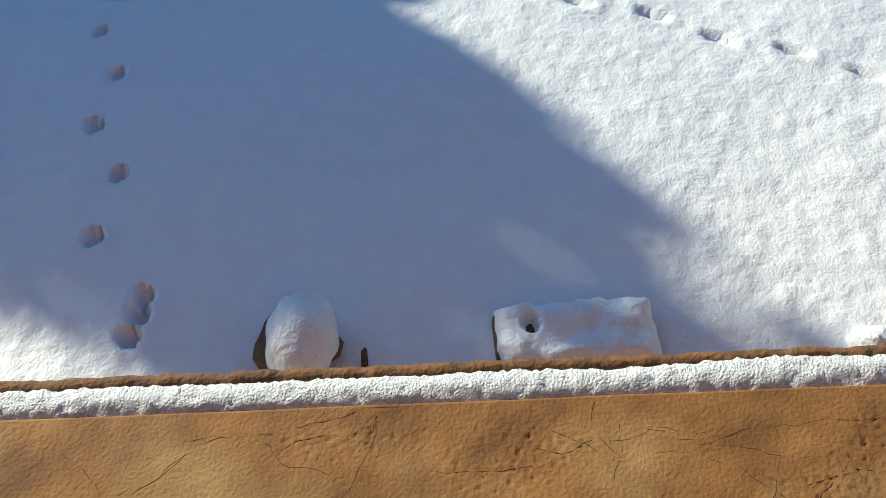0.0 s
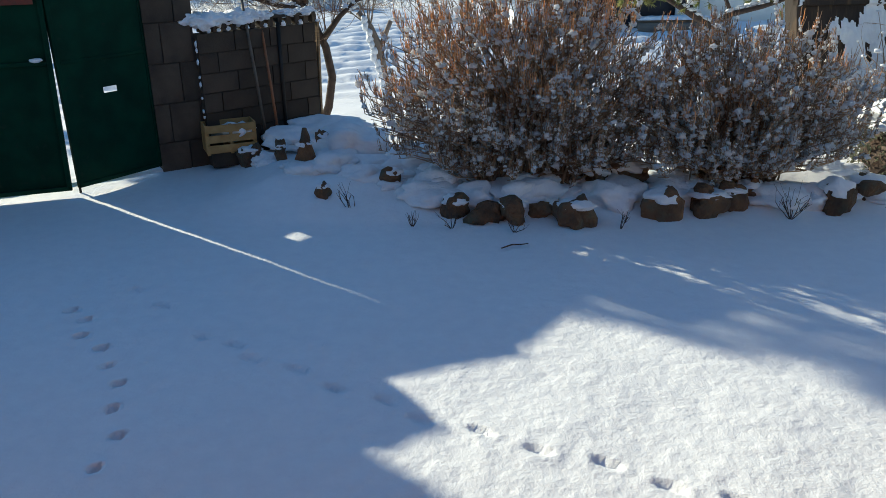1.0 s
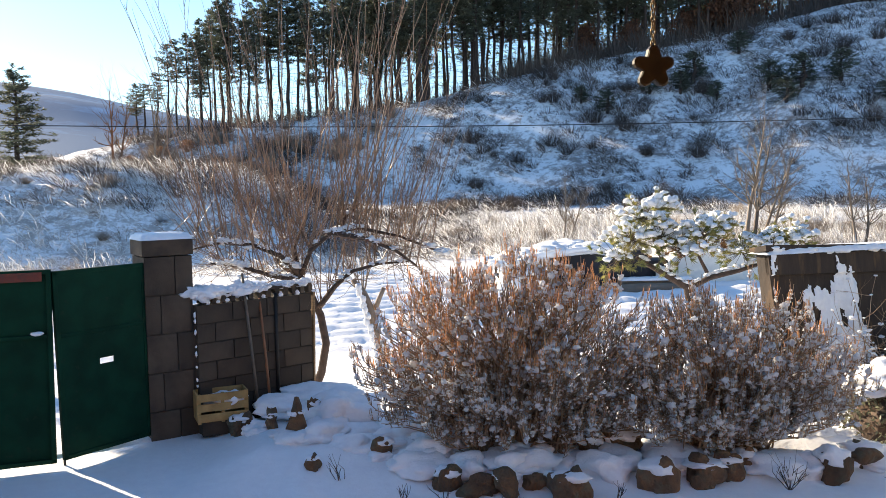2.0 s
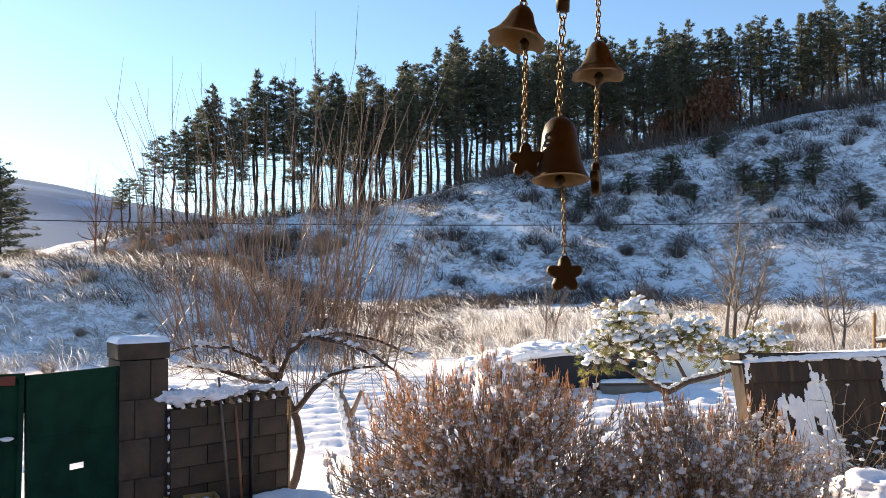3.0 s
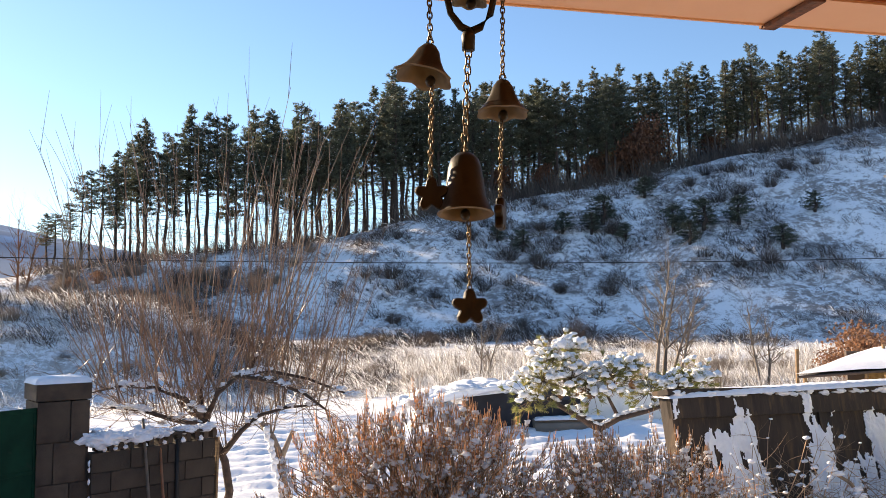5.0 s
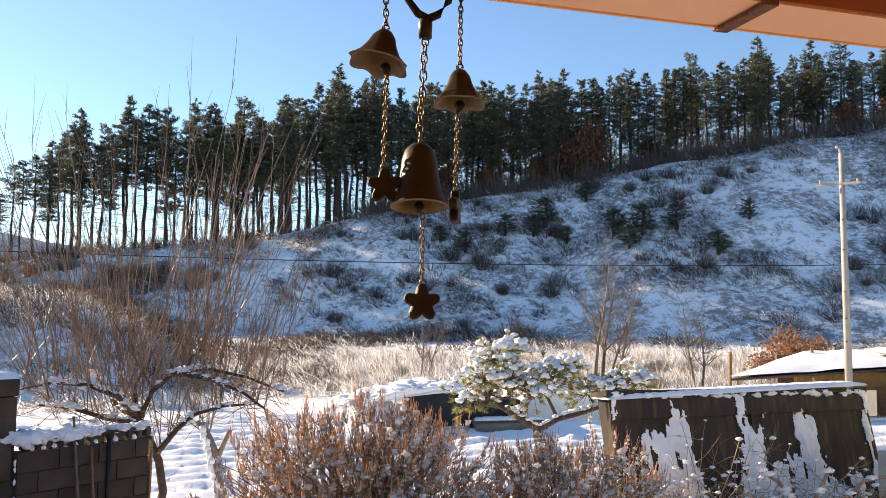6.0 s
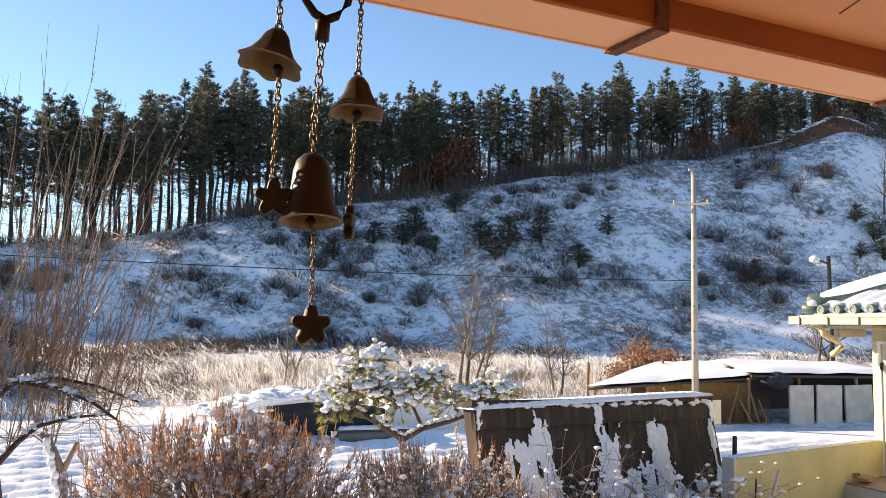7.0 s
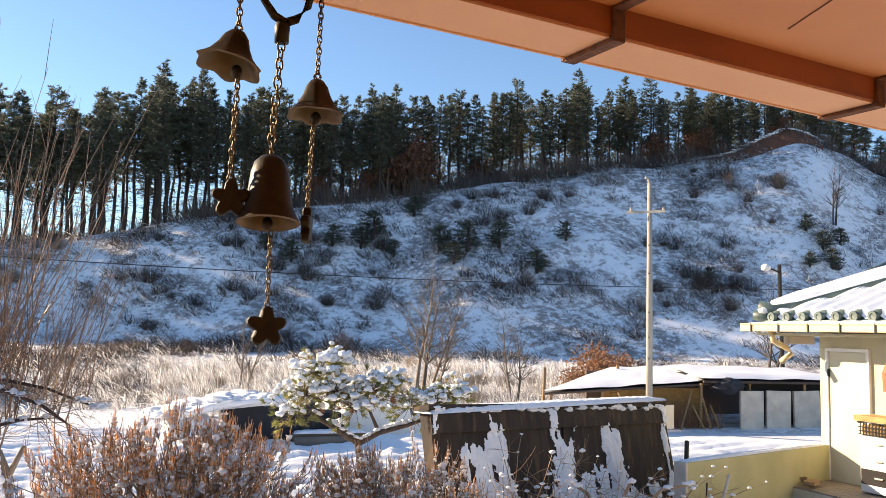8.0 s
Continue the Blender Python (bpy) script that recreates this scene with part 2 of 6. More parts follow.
# ---------------------------------------------------------------- shape helpers
class Shape:
    """Vertices and faces of one mesh, gathered piece by piece."""

    def __init__(self):
        self.v, self.f = [], []

    def add(self, verts, faces):
        n = len(self.v)
        self.v.extend(tuple(p) for p in verts)
        self.f.extend(tuple(i + n for i in q) for q in faces)
        return self

    def box(self, c, s, turn=None, taper=1.0):
        x, y, z = (k / 2 for k in s)
        m = turn or Matrix.Identity(3)
        pts = []
        for k in (-1, 1):
            w = taper if k > 0 else 1.0
            pts += [(-x * w, -y * w, k * z), (x * w, -y * w, k * z), (x * w, y * w, k * z), (-x * w, y * w, k * z)]
        return self.add([Vector(c) + m @ Vector(p) for p in pts], [(3, 2, 1, 0), (4, 5, 6, 7), (0, 1, 5, 4), (1, 2, 6, 5), (2, 3, 7, 6), (3, 0, 4, 7)])

    def tube(self, pts, radii, sides=6, caps=True):
        pts = [Vector(p) for p in pts]
        if not isinstance(radii, (list, tuple)):
            radii = [radii] * len(pts)
        rings = []
        for i, p in enumerate(pts):
            d = (pts[min(i + 1, len(pts) - 1)] - pts[max(i - 1, 0)]).normalized()
            a = d.cross(Vector((0.3, 0.2, 0.93)) if abs(d.z) < 0.9 else Vector((1, 0.1, 0))).normalized()
            b = d.cross(a)
            rings += [p + (a * math.cos(6.2832 * k / sides) + b * math.sin(6.2832 * k / sides)) * radii[i] for k in range(sides)]
        faces = []
        for i in range(len(pts) - 1):
            for k in range(sides):
                j = (k + 1) % sides
                faces.append((i * sides + k, i * sides + j, (i + 1) * sides + j, (i + 1) * sides + k))
        if caps:
            faces.append(tuple(range(sides - 1, -1, -1)))
            faces.append(tuple(range((len(pts) - 1) * sides, len(pts) * sides)))
        return self.add(rings, faces)

    def blob(self, c, r, rough=0.15, level=2, seed=0, freq=2.0, flat=None):
        verts, faces = SPHERES[level]
        c, r = Vector(c), (Vector(r) if not isinstance(r, (int, float)) else Vector((r, r, r)))
        out = []
        for p in verts:
            o = Vector((seed * 3.7, seed * 1.3, seed * 2.1))
            k = 1 + rough * noise.noise(p * freq + o) + (0.35 * rough * noise.noise(p * freq * 3.1 + o) if level > 2 else 0)
            q = Vector((p.x * r.x, p.y * r.y, p.z * r.z)) * k
            if flat is not None and q.z < flat:
                q.z = flat
            out.append(c + q)
        return self.add(out, faces)

    def lathe(self, c, profile, sides=20, wave=0.0, waves=5):
        """Rings (radius, height, wave share) about the z axis at c, open at both ends."""
        pts, faces = [], []
        for r, z, w in profile:
            for k in range(sides):
                a = 6.2832 * k / sides
                s = math.cos(a * waves) * wave * w
                pts.append((c[0] + (r + s) * math.cos(a), c[1] + (r + s) * math.sin(a), c[2] + z - s * 0.6))
        for i in range(len(profile) - 1):
            for k in range(sides):
                j = (k + 1) % sides
                faces.append((i * sides + k, i * sides + j, (i + 1) * sides + j, (i + 1) * sides + k))
        return self.add(pts, faces)


def unit_sphere(level):
    bm = bmesh.new()
    bmesh.ops.create_icosphere(bm, subdivisions=level, radius=1)
    out = [v.co.copy() for v in bm.verts], [tuple(v.index for v in f.verts) for f in bm.faces]
    bm.free()
    return out


SPHERES = {k: unit_sphere(k) for k in (1, 2, 3, 4)}


def mesh_of(name, shape, material, smooth=False):
    me = bpy.data.meshes.new(name)
    me.from_pydata([tuple(p) for p in shape.v], [], shape.f)
    me.materials.append(material)
    if smooth:
        me.polygons.foreach_set("use_smooth", [True] * len(me.polygons))
    me.update()
    return me


def part(name, shape, material, parent=None, label="", smooth=False, bevel=0.0):
    ob = new(name, mesh_of(name, shape, material, smooth))
    if bevel:
        mod = ob.modifiers.new("worn_edge", "BEVEL")
        mod.width, mod.segments, mod.limit_method = bevel, 2, "ANGLE"
    if parent:
        ob.parent = parent
        if parent.type == "EMPTY":
            ob.matrix_parent_inverse = parent.matrix_basis.inverted()
    if label:
        tagged(ob, label)
    return ob


def thing(name, base, label, category, group="", kind=""):
    ob = new(name)
    ob.empty_display_size = 0.1
    ob.location = base
    return tagged(ob, label, category, group, kind)


def turn_z(deg):
    return Matrix.Rotation(radians(deg), 3, "Z")


rnd = random.Random(7)


# ---------------------------------------------------------------- ground: one snow sheet out to the hills
RIDGE = ((-180, 1.0), (-70, 0.3), (-40, 0.6), (-30, 1.4), (-24, 2.2), (-20, 3.0), (-12, 4.2), (-3.3, 5.1), (-1.1, 5.5), (4.1, 6.8), (12.8, 8.3), (17.3, 8.8), (21.7, 9.6), (26, 10.4), (30, 10.9), (34, 11.4), (41.2, 11.8), (44.7, 12.8), (46, 12.6), (48, 11.4), (50, 10.2), (60, 9.0), (90, 7.0), (130, 2.0), (180, 1.0))
FARHILL = ((-180, 2.0), (-60, 3.5), (-40, 7.0), (-32, 8.0), (-27, 7.0), (-23, 6.1), (-19, 5.0), (-12, 4.0), (0, 3.0), (180, 2.0))
CAT_STEPS = ((-2.52, 5.04), (-2.37, 4.9), (-2.31, 4.67), (-2.12, 4.52), (-2.01, 4.31), (-1.87, 4.11), (-1.82, 3.86), (-1.69, 3.61), (-1.7, 3.34), (-1.56, 3.06), (-1.58, 2.76), (-1.42, 2.5), (-1.43, 2.2), (-1.2, 1.95), (-1.2, 1.88), (-1.21, 1.79))
WALK_STEPS = ((-2.2, 5.35), (-1.94, 5.12), (-1.57, 4.65), (-1.34, 4.53), (-1.21, 4.37), (-0.92, 4.24), (-0.7, 4.04), (-0.41, 3.92), (-0.22, 3.74), (0.07, 3.63), (0.34, 3.46), (0.64, 3.36), (0.88, 3.19), (1.15, 3.09), (1.39, 2.94), (1.66, 2.8), (1.9, 2.62))


def widen(az):
    """How much farther the straight hillside lies at that bearing."""
    return 1 / math.cos(radians(max(-42.0, min(50.0, az - 5))))


def ridge_height(az):
    return 2.6 + (24 + 48 * widen(az)) * math.tan(radians(float(np.interp(az, [a for a, _ in RIDGE], [e for _, e in RIDGE]))))


def ground_z(x, y):
    """Height of the ground at one place, without prints."""
    r, az = math.hypot(x, y), math.degrees(math.atan2(x, y))
    top = ridge_height(az)
    if r > 24:
        r = 24 + (r - 24) / widen(az)
    bump = noise.noise(Vector((x * 0.11, y * 0.11, 0.3)))
    if r < 24:
        z = 0.012 * noise.noise(Vector((x * 1.7, y * 1.7, 5)))
        if r < 8:
            z += 0.005 * noise.noise(Vector((x * 8, y * 8, 1))) + 0.004 * noise.noise(Vector((x * 19, y * 19, 2)))
        bed = max(0.0, min(1.0, (y - 6.6 - 0.05 * x * x * 0.3) / 0.7)) * max(0.0, min(1.0, (11.5 - y) / 2.5)) * max(0.0, min(1.0, (x + 2.3) / 0.6)) * max(0.0, min(1.0, (5.2 - x) / 1.0))
        z += bed * (0.16 + 0.05 * noise.noise(Vector((x * 2, y * 2, 2))))
        if r > 11.5:
            z += (0.045 * math.sin(9.0 * (y - 0.35 * x) + noise.noise(Vector((x, y, 0)))) + 0.045 * noise.noise(Vector((x * 2.3, y * 2.3, 8))) + 0.04 * noise.noise(Vector((x * 5.2, y * 5.2, 3)))) * min(1, (r - 11.5) / 2) * max(0, min(1, (24 - r) / 2))
        return z
    # the hillside rises steeply from its foot to the ridge
    foot = max(49.0, 72 - (top - 1.4) / 0.62)
    # a nearer bank beyond the gate
    u, v = max(0.0, min(1.0, (r - 26.5) / 9)), max(0.0, min(1.0, (-6 - az) / 9))
    bank = min(3.2 * u * u * (3 - 2 * u) * v * v * (3 - 2 * v), max(0.0, top - 1.7))
    if r < foot:
        k = (r - 24) / (foot - 24)
        return k * k * 1.4 * (1 - 0.5 * v) + bank + 0.25 * bump * k
    if r < 72:
        k = (r - foot) / (72 - foot)
        s = k * k * (3 - 2 * k) * 0.25 + k * 0.75
        gully = 0.9 * bump * math.sin(math.pi * k) + 0.5 * noise.noise(Vector((x * 0.3, y * 0.3, 1))) * math.sin(math.pi * k)
        base = 1.4 * (1 - 0.5 * v) + bank
        return base + (top - base) * s + gully + 0.25 * bump * (1 - k)
    far = 2.6 + 800 * math.tan(radians(float(np.interp(az, [a for a, _ in FARHILL], [e for _, e in FARHILL]))))
    if r < 130:
        return top - 0.03 * (r - 72)
    k = min(1.0, (r - 130) / 670)
    base = (top - 1.74) * max(0.0, 1 - (r - 130) / 60)
    lift = k * k * (3 - 2 * k) if r < 800 else max(0.0, 1 - (r - 800) / 900)
    return base + (far + 14 * noise.noise(Vector((x * 0.006, y * 0.006, 0)))) * lift


def prints_z(x, y):
    z = 0.0
    for px, py in CAT_STEPS:
        d = math.hypot(x - px, y - py)
        if d < 0.11:
            z += -0.075 * max(0.0, min(1.0, (0.036 - d) / 0.012)) + 0.006 * math.exp(-((d - 0.055) / 0.015) ** 2)
    for i, (px, py) in enumerate(WALK_STEPS):
        u, v = (x - px) * 0.85 - (y - py) * 0.53, (x - px) * 0.53 + (y - py) * 0.85
        d = math.hypot(u / 0.075, v / 0.026)
        if d < 2.5:
            z += -0.024 * max(0.0, min(1.0, (1.1 - d) / 0.4)) + 0.006 * math.exp(-((d - 1.45) / 0.25) ** 2) * (1.5 if u > 0 else 0.5)
    return z


def build_ground():
    azs = list(np.arange(-52, 62, 0.36)) + list(np.arange(62, 308, 6.0))
    rings = list(np.arange(1.0, 6.2, 0.024)) + list(np.arange(6.2, 12, 0.08)) + list(np.arange(12, 24.5, 0.13)) + list(np.arange(24.5, 48, 0.35)) + list(np.arange(48, 75, 0.5))
    r = 75.0
    while r < 2600:
        rings.append(r)
        r *= 1.045
    n = len(azs)
    s, c = [math.sin(radians(a)) for a in azs], [math.cos(radians(a)) for a in azs]
    verts = []
    for r in rings:
        for k in range(n):
            x, y = r * s[k], r * c[k]
            z = ground_z(x, y)
            if 1.4 < y < 5.6 and -3 < x < 2.3:
                z += prints_z(x, y)
            verts.append((x, y, z))
    verts.append((0, 0, 0))
    last = len(verts) - 1
    faces = [(i * n + k, (i + 1) * n + k, (i + 1) * n + (k + 1) % n, i * n + (k + 1) % n) for i in range(len(rings) - 1) for k in range(n)]
    faces += [(last, k, (k + 1) % n) for k in range(n)]
    sh = Shape()
    sh.v, sh.f = verts, faces
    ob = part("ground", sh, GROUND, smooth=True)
    # faces turn up
    ob.data.flip_normals()
    tagged(ob, "fresh snow over yard, field and hillside with animal tracks", "ground", kind="structure")


build_ground()


# ---------------------------------------------------------------- the house with its veranda and eave
def skew(x):
    return 0.027 * x


def veranda():
    m = Matrix.Rotation(math.atan(0.027), 3, "Z")
    slab = thing("veranda", (0, 0, 0), "ochre plastered veranda slab with cracked worn surface", "veranda", kind="structure")
    sh = Shape()
    # top, with cracks and pits
    nx, ny = 560, 84
    x0, x1, y0, y1 = -1.1, 0.7, 0.74, 1.012
    for j in range(ny + 1):
        for i in range(nx + 1):
            x, y = x0 + (x1 - x0) * i / nx, y0 + (y1 - y0) * j / ny
            z = 1.0 + 0.003 * noise.noise(Vector((x * 5, y * 5, 0))) + 0.0006 * noise.noise(Vector((x * 31, y * 31, 3)))
            rough = max(0.0, noise.noise(Vector((x * 4, y * 7, 8))) * 1.6 + 0.05, 1 - math.hypot((x + 0.33) / 0.2, (y - 0.955) / 0.06))
            pit = noise.noise(Vector((x * 120, y * 120, 6)))
            z -= 0.0012 * max(0.0, pit - 0.3) * (0.05 + 2.0 * max(0.0, rough - 0.15)) * 4
            z += 0.0013 * rough * noise.noise(Vector((x * 120, y * 120, 2)))
            if j == ny:
                z -= 0.006
            sh.v.append(m @ Vector((x, y, z)))
    sh.f = [(j * (nx + 1) + i, j * (nx + 1) + i + 1, (j + 1) * (nx + 1) + i + 1, (j + 1) * (nx + 1) + i) for j in range(ny) for i in range(nx)]
    part("worn_top", sh, PLASTER, slab, smooth=True)
    body = Shape()
    body.box(m @ Vector((0, -0.35, 0.4945)), (12, 2.7, 0.989), m)
    body.box(m @ Vector((0, 1.044, 0.48)), (12, 0.08, 0.96), m)
    part("slab_body", body, PLASTER, slab)
    lip = Shape()
    n = 240
    for i in range(n + 1):
        x = -1.7 + 3.2 * i / n
        w = 0.004 * noise.noise(Vector((x * 14, 0, 1))) + 0.003 * noise.noise(Vector((x * 45, 0, 4)))
        for y, z in ((1.055, 0.95), (1.056 + w, 0.994 + w), (1.066 + w, 1.0 + w), (1.082 + w * 0.6, 0.994 + w), (1.088, 0.96), (1.09, 0.02)):
            lip.v.append(m @ Vector((x, y, z)))
    lip.f = [(i * 6 + k, (i + 1) * 6 + k, (i + 1) * 6 + k + 1, i * 6 + k + 1) for i in range(n) for k in range(5)]
    part("edge_lip", lip, PLASTER_SHADED, slab, smooth=True)
    # cracks: thin dark ribs set in the surface
    cr = random.Random(3)
    for cx, cy, ang, steps in ((-0.02, 0.955, -12, 40), (-0.62, 0.935, 12, 26), (0.05, 1.0, -100, 16), (-0.28, 0.99, -95, 12), (-0.05, 0.93, 5, 16), (0.2, 0.9, -8, 14), (-0.55, 0.97, -110, 12), (0.3, 0.985, -92, 10), (-0.75, 0.95, -60, 10), (0.08, 0.96, -100, 7), (0.42, 0.93, -130, 9), (-0.2, 0.9, -30, 9), (-0.42, 0.94, 10, 10), (-0.12, 0.98, -88, 12), (0.12, 0.95, -5, 14), (0.35, 0.9, 170, 12), (-0.65, 0.88, 20, 10), (-0.35, 0.9, 150, 9)):
        x, y, a = cx, cy, ang
        pts = []
        for k in range(steps):
            pts.append(m @ Vector((x, y, 0.9996 + 0.003 * noise.noise(Vector((x * 5, y * 5, 0))) + 0.0006 * noise.noise(Vector((x * 31, y * 31, 3))))))
            a += cr.uniform(-28, 28) + (ang - a) * 0.3
            d = cr.uniform(0.012, 0.026)
            x, y = x + d * math.cos(radians(a)), min(1.004, y + d * math.sin(radians(a)))
        part("crack", Shape().tube(pts, [0.0003 + 0.0006 * cr.random() for _ in pts], 5), CRACK, slab)
    snow = Shape()
    nx, ny = 420, 9
    for j in range(ny + 1):
        v = j / ny
        for i in range(nx + 1):
            x = -1.7 + 3.2 * i / nx
            a = 1.01
            w = 0.052 + 0.006 * noise.noise(Vector((x * 5, 0, 9))) + 0.004 * noise.noise(Vector((x * 30, 0, 2))) + 0.012 * max(0.0, min(1.0, (x - 0.1) / 0.5))
            h = math.sin(math.pi * min(1, max(0, 0.12 + 0.76 * v))) ** 0.6
            g = 0.0035 * noise.noise(Vector((x * 110, v * 6, 0))) + 0.003 * noise.noise(Vector((x * 45, v * 3, 7)))
            snow.v.append(m @ Vector((x, a + w * v + g * 0.5, 0.983 + 0.022 * h + g)))
    snow.f = [(j * (nx + 1) + i, j * (nx + 1) + i + 1, (j + 1) * (nx + 1) + i + 1, (j + 1) * (nx + 1) + i) for j in range(ny) for i in range(nx)]
    ob = part("snow_strip", snow, SNOWGRAIN, smooth=True)
    tagged(ob, "strip of granular snow along the veranda edge", "snow")


def own_house():
    m = Matrix.Rotation(math.atan(0.027), 3, "Z")
    w = Shape()
    w.box(m @ Vector((0, -1.6, 1.9)), (12, 0.2, 3.9), m)
    w.box(m @ Vector((-5.6, -0.2, 2.0)), (0.2, 2.6, 3.8), m)
    tagged(part("wall_house", w, HOUSE_IN), "warm rendered house wall behind the veranda", "wall", kind="structure")
    m = Matrix.Rotation(math.atan(0.125), 3, "Z")
    eave = thing("eave", (0, 0, 3.1), "peach sheet metal eave with rust brown gutter", "eave", kind="structure")
    s = Shape()
    s.box(m @ Vector((0, -0.29, 3.152)), (12, 2.82, 0.02), m)
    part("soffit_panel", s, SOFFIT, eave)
    part("panel_seam", Shape().tube([(1.065, 1.17, 3.141), (1.02, 1.0, 3.141), (0.96, 0.8, 3.141)], 0.0012, 5), STRAP, eave)
    roof = Shape()
    roof.box(m @ Vector((0, -0.15, 3.5)), (12.2, 3.1, 0.08), m @ Matrix.Rotation(radians(-9), 3, "X"))
    part("roof_sheet", roof, RUSTPAINT, eave)
    b = Shape()
    b.box(m @ Vector((0, 1.18, 3.093)), (12, 0.116, 0.006), m)
    part("gutter_bottom", b, PEACH, eave)
    f = Shape()
    f.box(m @ Vector((0, 1.1195, 3.118)), (12, 0.005, 0.048), m)
    part("gutter_inner_side", f, RUSTPAINT, eave)
    f = Shape()
    f.box(m @ Vector((0, 1.2405, 3.165)), (12, 0.004, 0.15), m)
    part("gutter_outer_side", f, PEACH, eave)
    rim = Shape().tube([m @ Vector((x, 1.2405, 3.09)) for x in (-6, -2, 0, 2, 6)], 0.0035, 6)
    part("gutter_bead", rim, PEACH, eave)
    for k in range(-6, 7):
        x = 0.893 + 0.692 * k
        st = Shape()
        st.box(m @ Vector((x, 1.177, 3.0855)), (0.026, 0.134, 0.008), m)
        st.box(m @ Vector((x, 1.1135, 3.115)), (0.026, 0.007, 0.058), m)
        st.box(m @ Vector((x, 1.04, 3.139)), (0.024, 0.15, 0.006), m)
        st.box(m @ Vector((x, 1.245, 3.094)), (0.03, 0.009, 0.022), m)
        part("gutter_strap", st, STRAP, eave, bevel=0.002)


veranda()
own_house()


# ---------------------------------------------------------------- wind chime
def chime():
    c = thing("wind_chime", (0.155, 0.97, 2.9), "aged brass wind chime with bells and flower charms", "wind chime")
    X, Y = 0.155, 0.97

    def chain(top, bottom, link, wire, parent):
        sh = Shape()
        top, bottom = Vector(top), Vector(bottom)
        length = (bottom - top).length
        n = max(2, round(length / (link * 0.72)))
        for i in range(n):
            p = top.lerp(bottom, (i + 0.5) / n)
            a = radians(20 + 80 * (i % 2) + 11 * math.sin(i))
            u = Vector((math.cos(a), math.sin(a), 0))
            pts = [p + u * (link * 0.3 * math.cos(q)) + Vector((0, 0, link * 0.52 * math.sin(q))) for q in [6.2832 * k / 10 for k in range(11)]]
            sh.tube(pts, wire, 5, False)
        return part("chain", sh, CHAIN, parent, smooth=True)

    def star(center, size, angle, parent, name="flower_charm"):
        sh, n, t = Shape(), 40, 0.0032
        u = Vector((math.cos(angle), math.sin(angle), 0))
        w = Vector((-math.sin(angle), math.cos(angle), 0))
        edge = []
        for k in range(n):
            a = 6.2832 * k / n
            r = size * (0.8 + 0.2 * math.cos(5 * (a - math.pi / 2)) - 0.03 * math.cos(10 * (a - math.pi / 2)))
            edge.append(u * (r * math.cos(a)) + Vector((0, 0, r * math.sin(a))))
        center = Vector(center)
        sh.v = [center + e - w * t for e in edge] + [center + e * 0.9 - w * t * 1.5 for e in edge] + [center + e + w * t for e in edge] + [center + e * 0.9 + w * t * 1.5 for e in edge]
        for k in range(n):
            j = (k + 1) % n
            sh.f += [(k, j, j + 2 * n, k + 2 * n), (k, k + n, j + n, j), (k + 2 * n, j + 2 * n, j + 3 * n, k + 3 * n)]
        sh.f += [tuple(range(n, 2 * n)), tuple(range(4 * n - 1, 3 * n - 1, -1))]
        return part(name, sh, BRONZE, parent)

    def bell(center, radius, height, flare, wave, lean):
        """center: the crown's top."""
        prof = [(0.06, 0, 0), (0.3, -0.03, 0), (0.5, -0.12, 0), (0.6, -0.27, 0), (0.66, -0.5, 0.2), (0.74, -0.74, 0.5), (0.88, -0.9, 0.9), (1.0, -1.0, 1)]
        if flare:
            prof = [(0.07, 0, 0), (0.24, -0.04, 0), (0.4, -0.2, 0.1), (0.52, -0.45, 0.3), (0.7, -0.7, 0.6), (0.9, -0.86, 1), (1.02, -0.93, 1)]
        outer = [(r * radius, z * height, w) for r, z, w in prof]
        sh = Shape().lathe((0, 0, 0), outer, 40, wave, 6)
        sh.lathe((0, 0, 0), [(0.0005, 0.001, 0), outer[0]], 40)
        inner = Shape().lathe((0, 0, 0), [outer[-1]] + [(r * radius * 0.93 - 0.0004, z * height - 0.0012, w) for r, z, w in reversed(prof)], 40, wave, 6)
        m = Matrix.Translation(center) @ Euler((radians(lean[0]), radians(lean[1]), 0.4)).to_matrix().to_4x4()
        for q in (sh, inner):
            q.v = [m @ Vector(p) for p in q.v]
        ob = part("bell", sh, BRONZE, c, smooth=True)
        part("bell_lining", inner, BRONZE_IN, ob, "inside of the bell, coloured pale as if lit", smooth=True)
        loop = Shape().tube([Vector(center) + Vector((0.004 * math.cos(q), 0, 0.003 + 0.004 * math.sin(q))) for q in [6.2832 * k / 10 for k in range(11)]], 0.0011, 5, False)
        part("loop", loop, CHAIN, ob)
        cl = Vector(center) + Vector((0, 0, -height * 0.98))
        part("clapper", Shape().blob(cl, (0.0062, 0.0062, 0.0075), 0.05, 2), BRONZE, ob, smooth=True)
        return ob

    # forked hanger
    sh = Shape()
    for s in (-1, 1):
        sh.tube([(X + 0.003, Y, 2.932), (X + 0.003 + s * 0.012, Y, 2.938), (X + 0.003 + s * 0.024, Y, 2.954), (X + 0.003 + s * 0.031, Y, 2.985), (X + 0.003 + s * 0.026, Y, 3.02), (X + 0.003 + s * 0.01, Y, 3.05), (X + 0.003, Y, 3.056)], [0.005, 0.0048, 0.0042, 0.004, 0.004, 0.004, 0.004], 8)
    sh.tube([(X + 0.001, Y, 2.934), (X, Y, 2.926), (X, Y, 2.909)], [0.0065, 0.0085, 0.0078], 12)
    part("hanger", sh, BRONZE, c, smooth=True)
    bell((X + 0.004, Y, 3.0), 0.022, 0.034, True, 0.0015, (4, 3))
    chain((X + 0.003, Y, 3.2), (X + 0.003, Y, 3.055), 0.013, 0.0012, c)
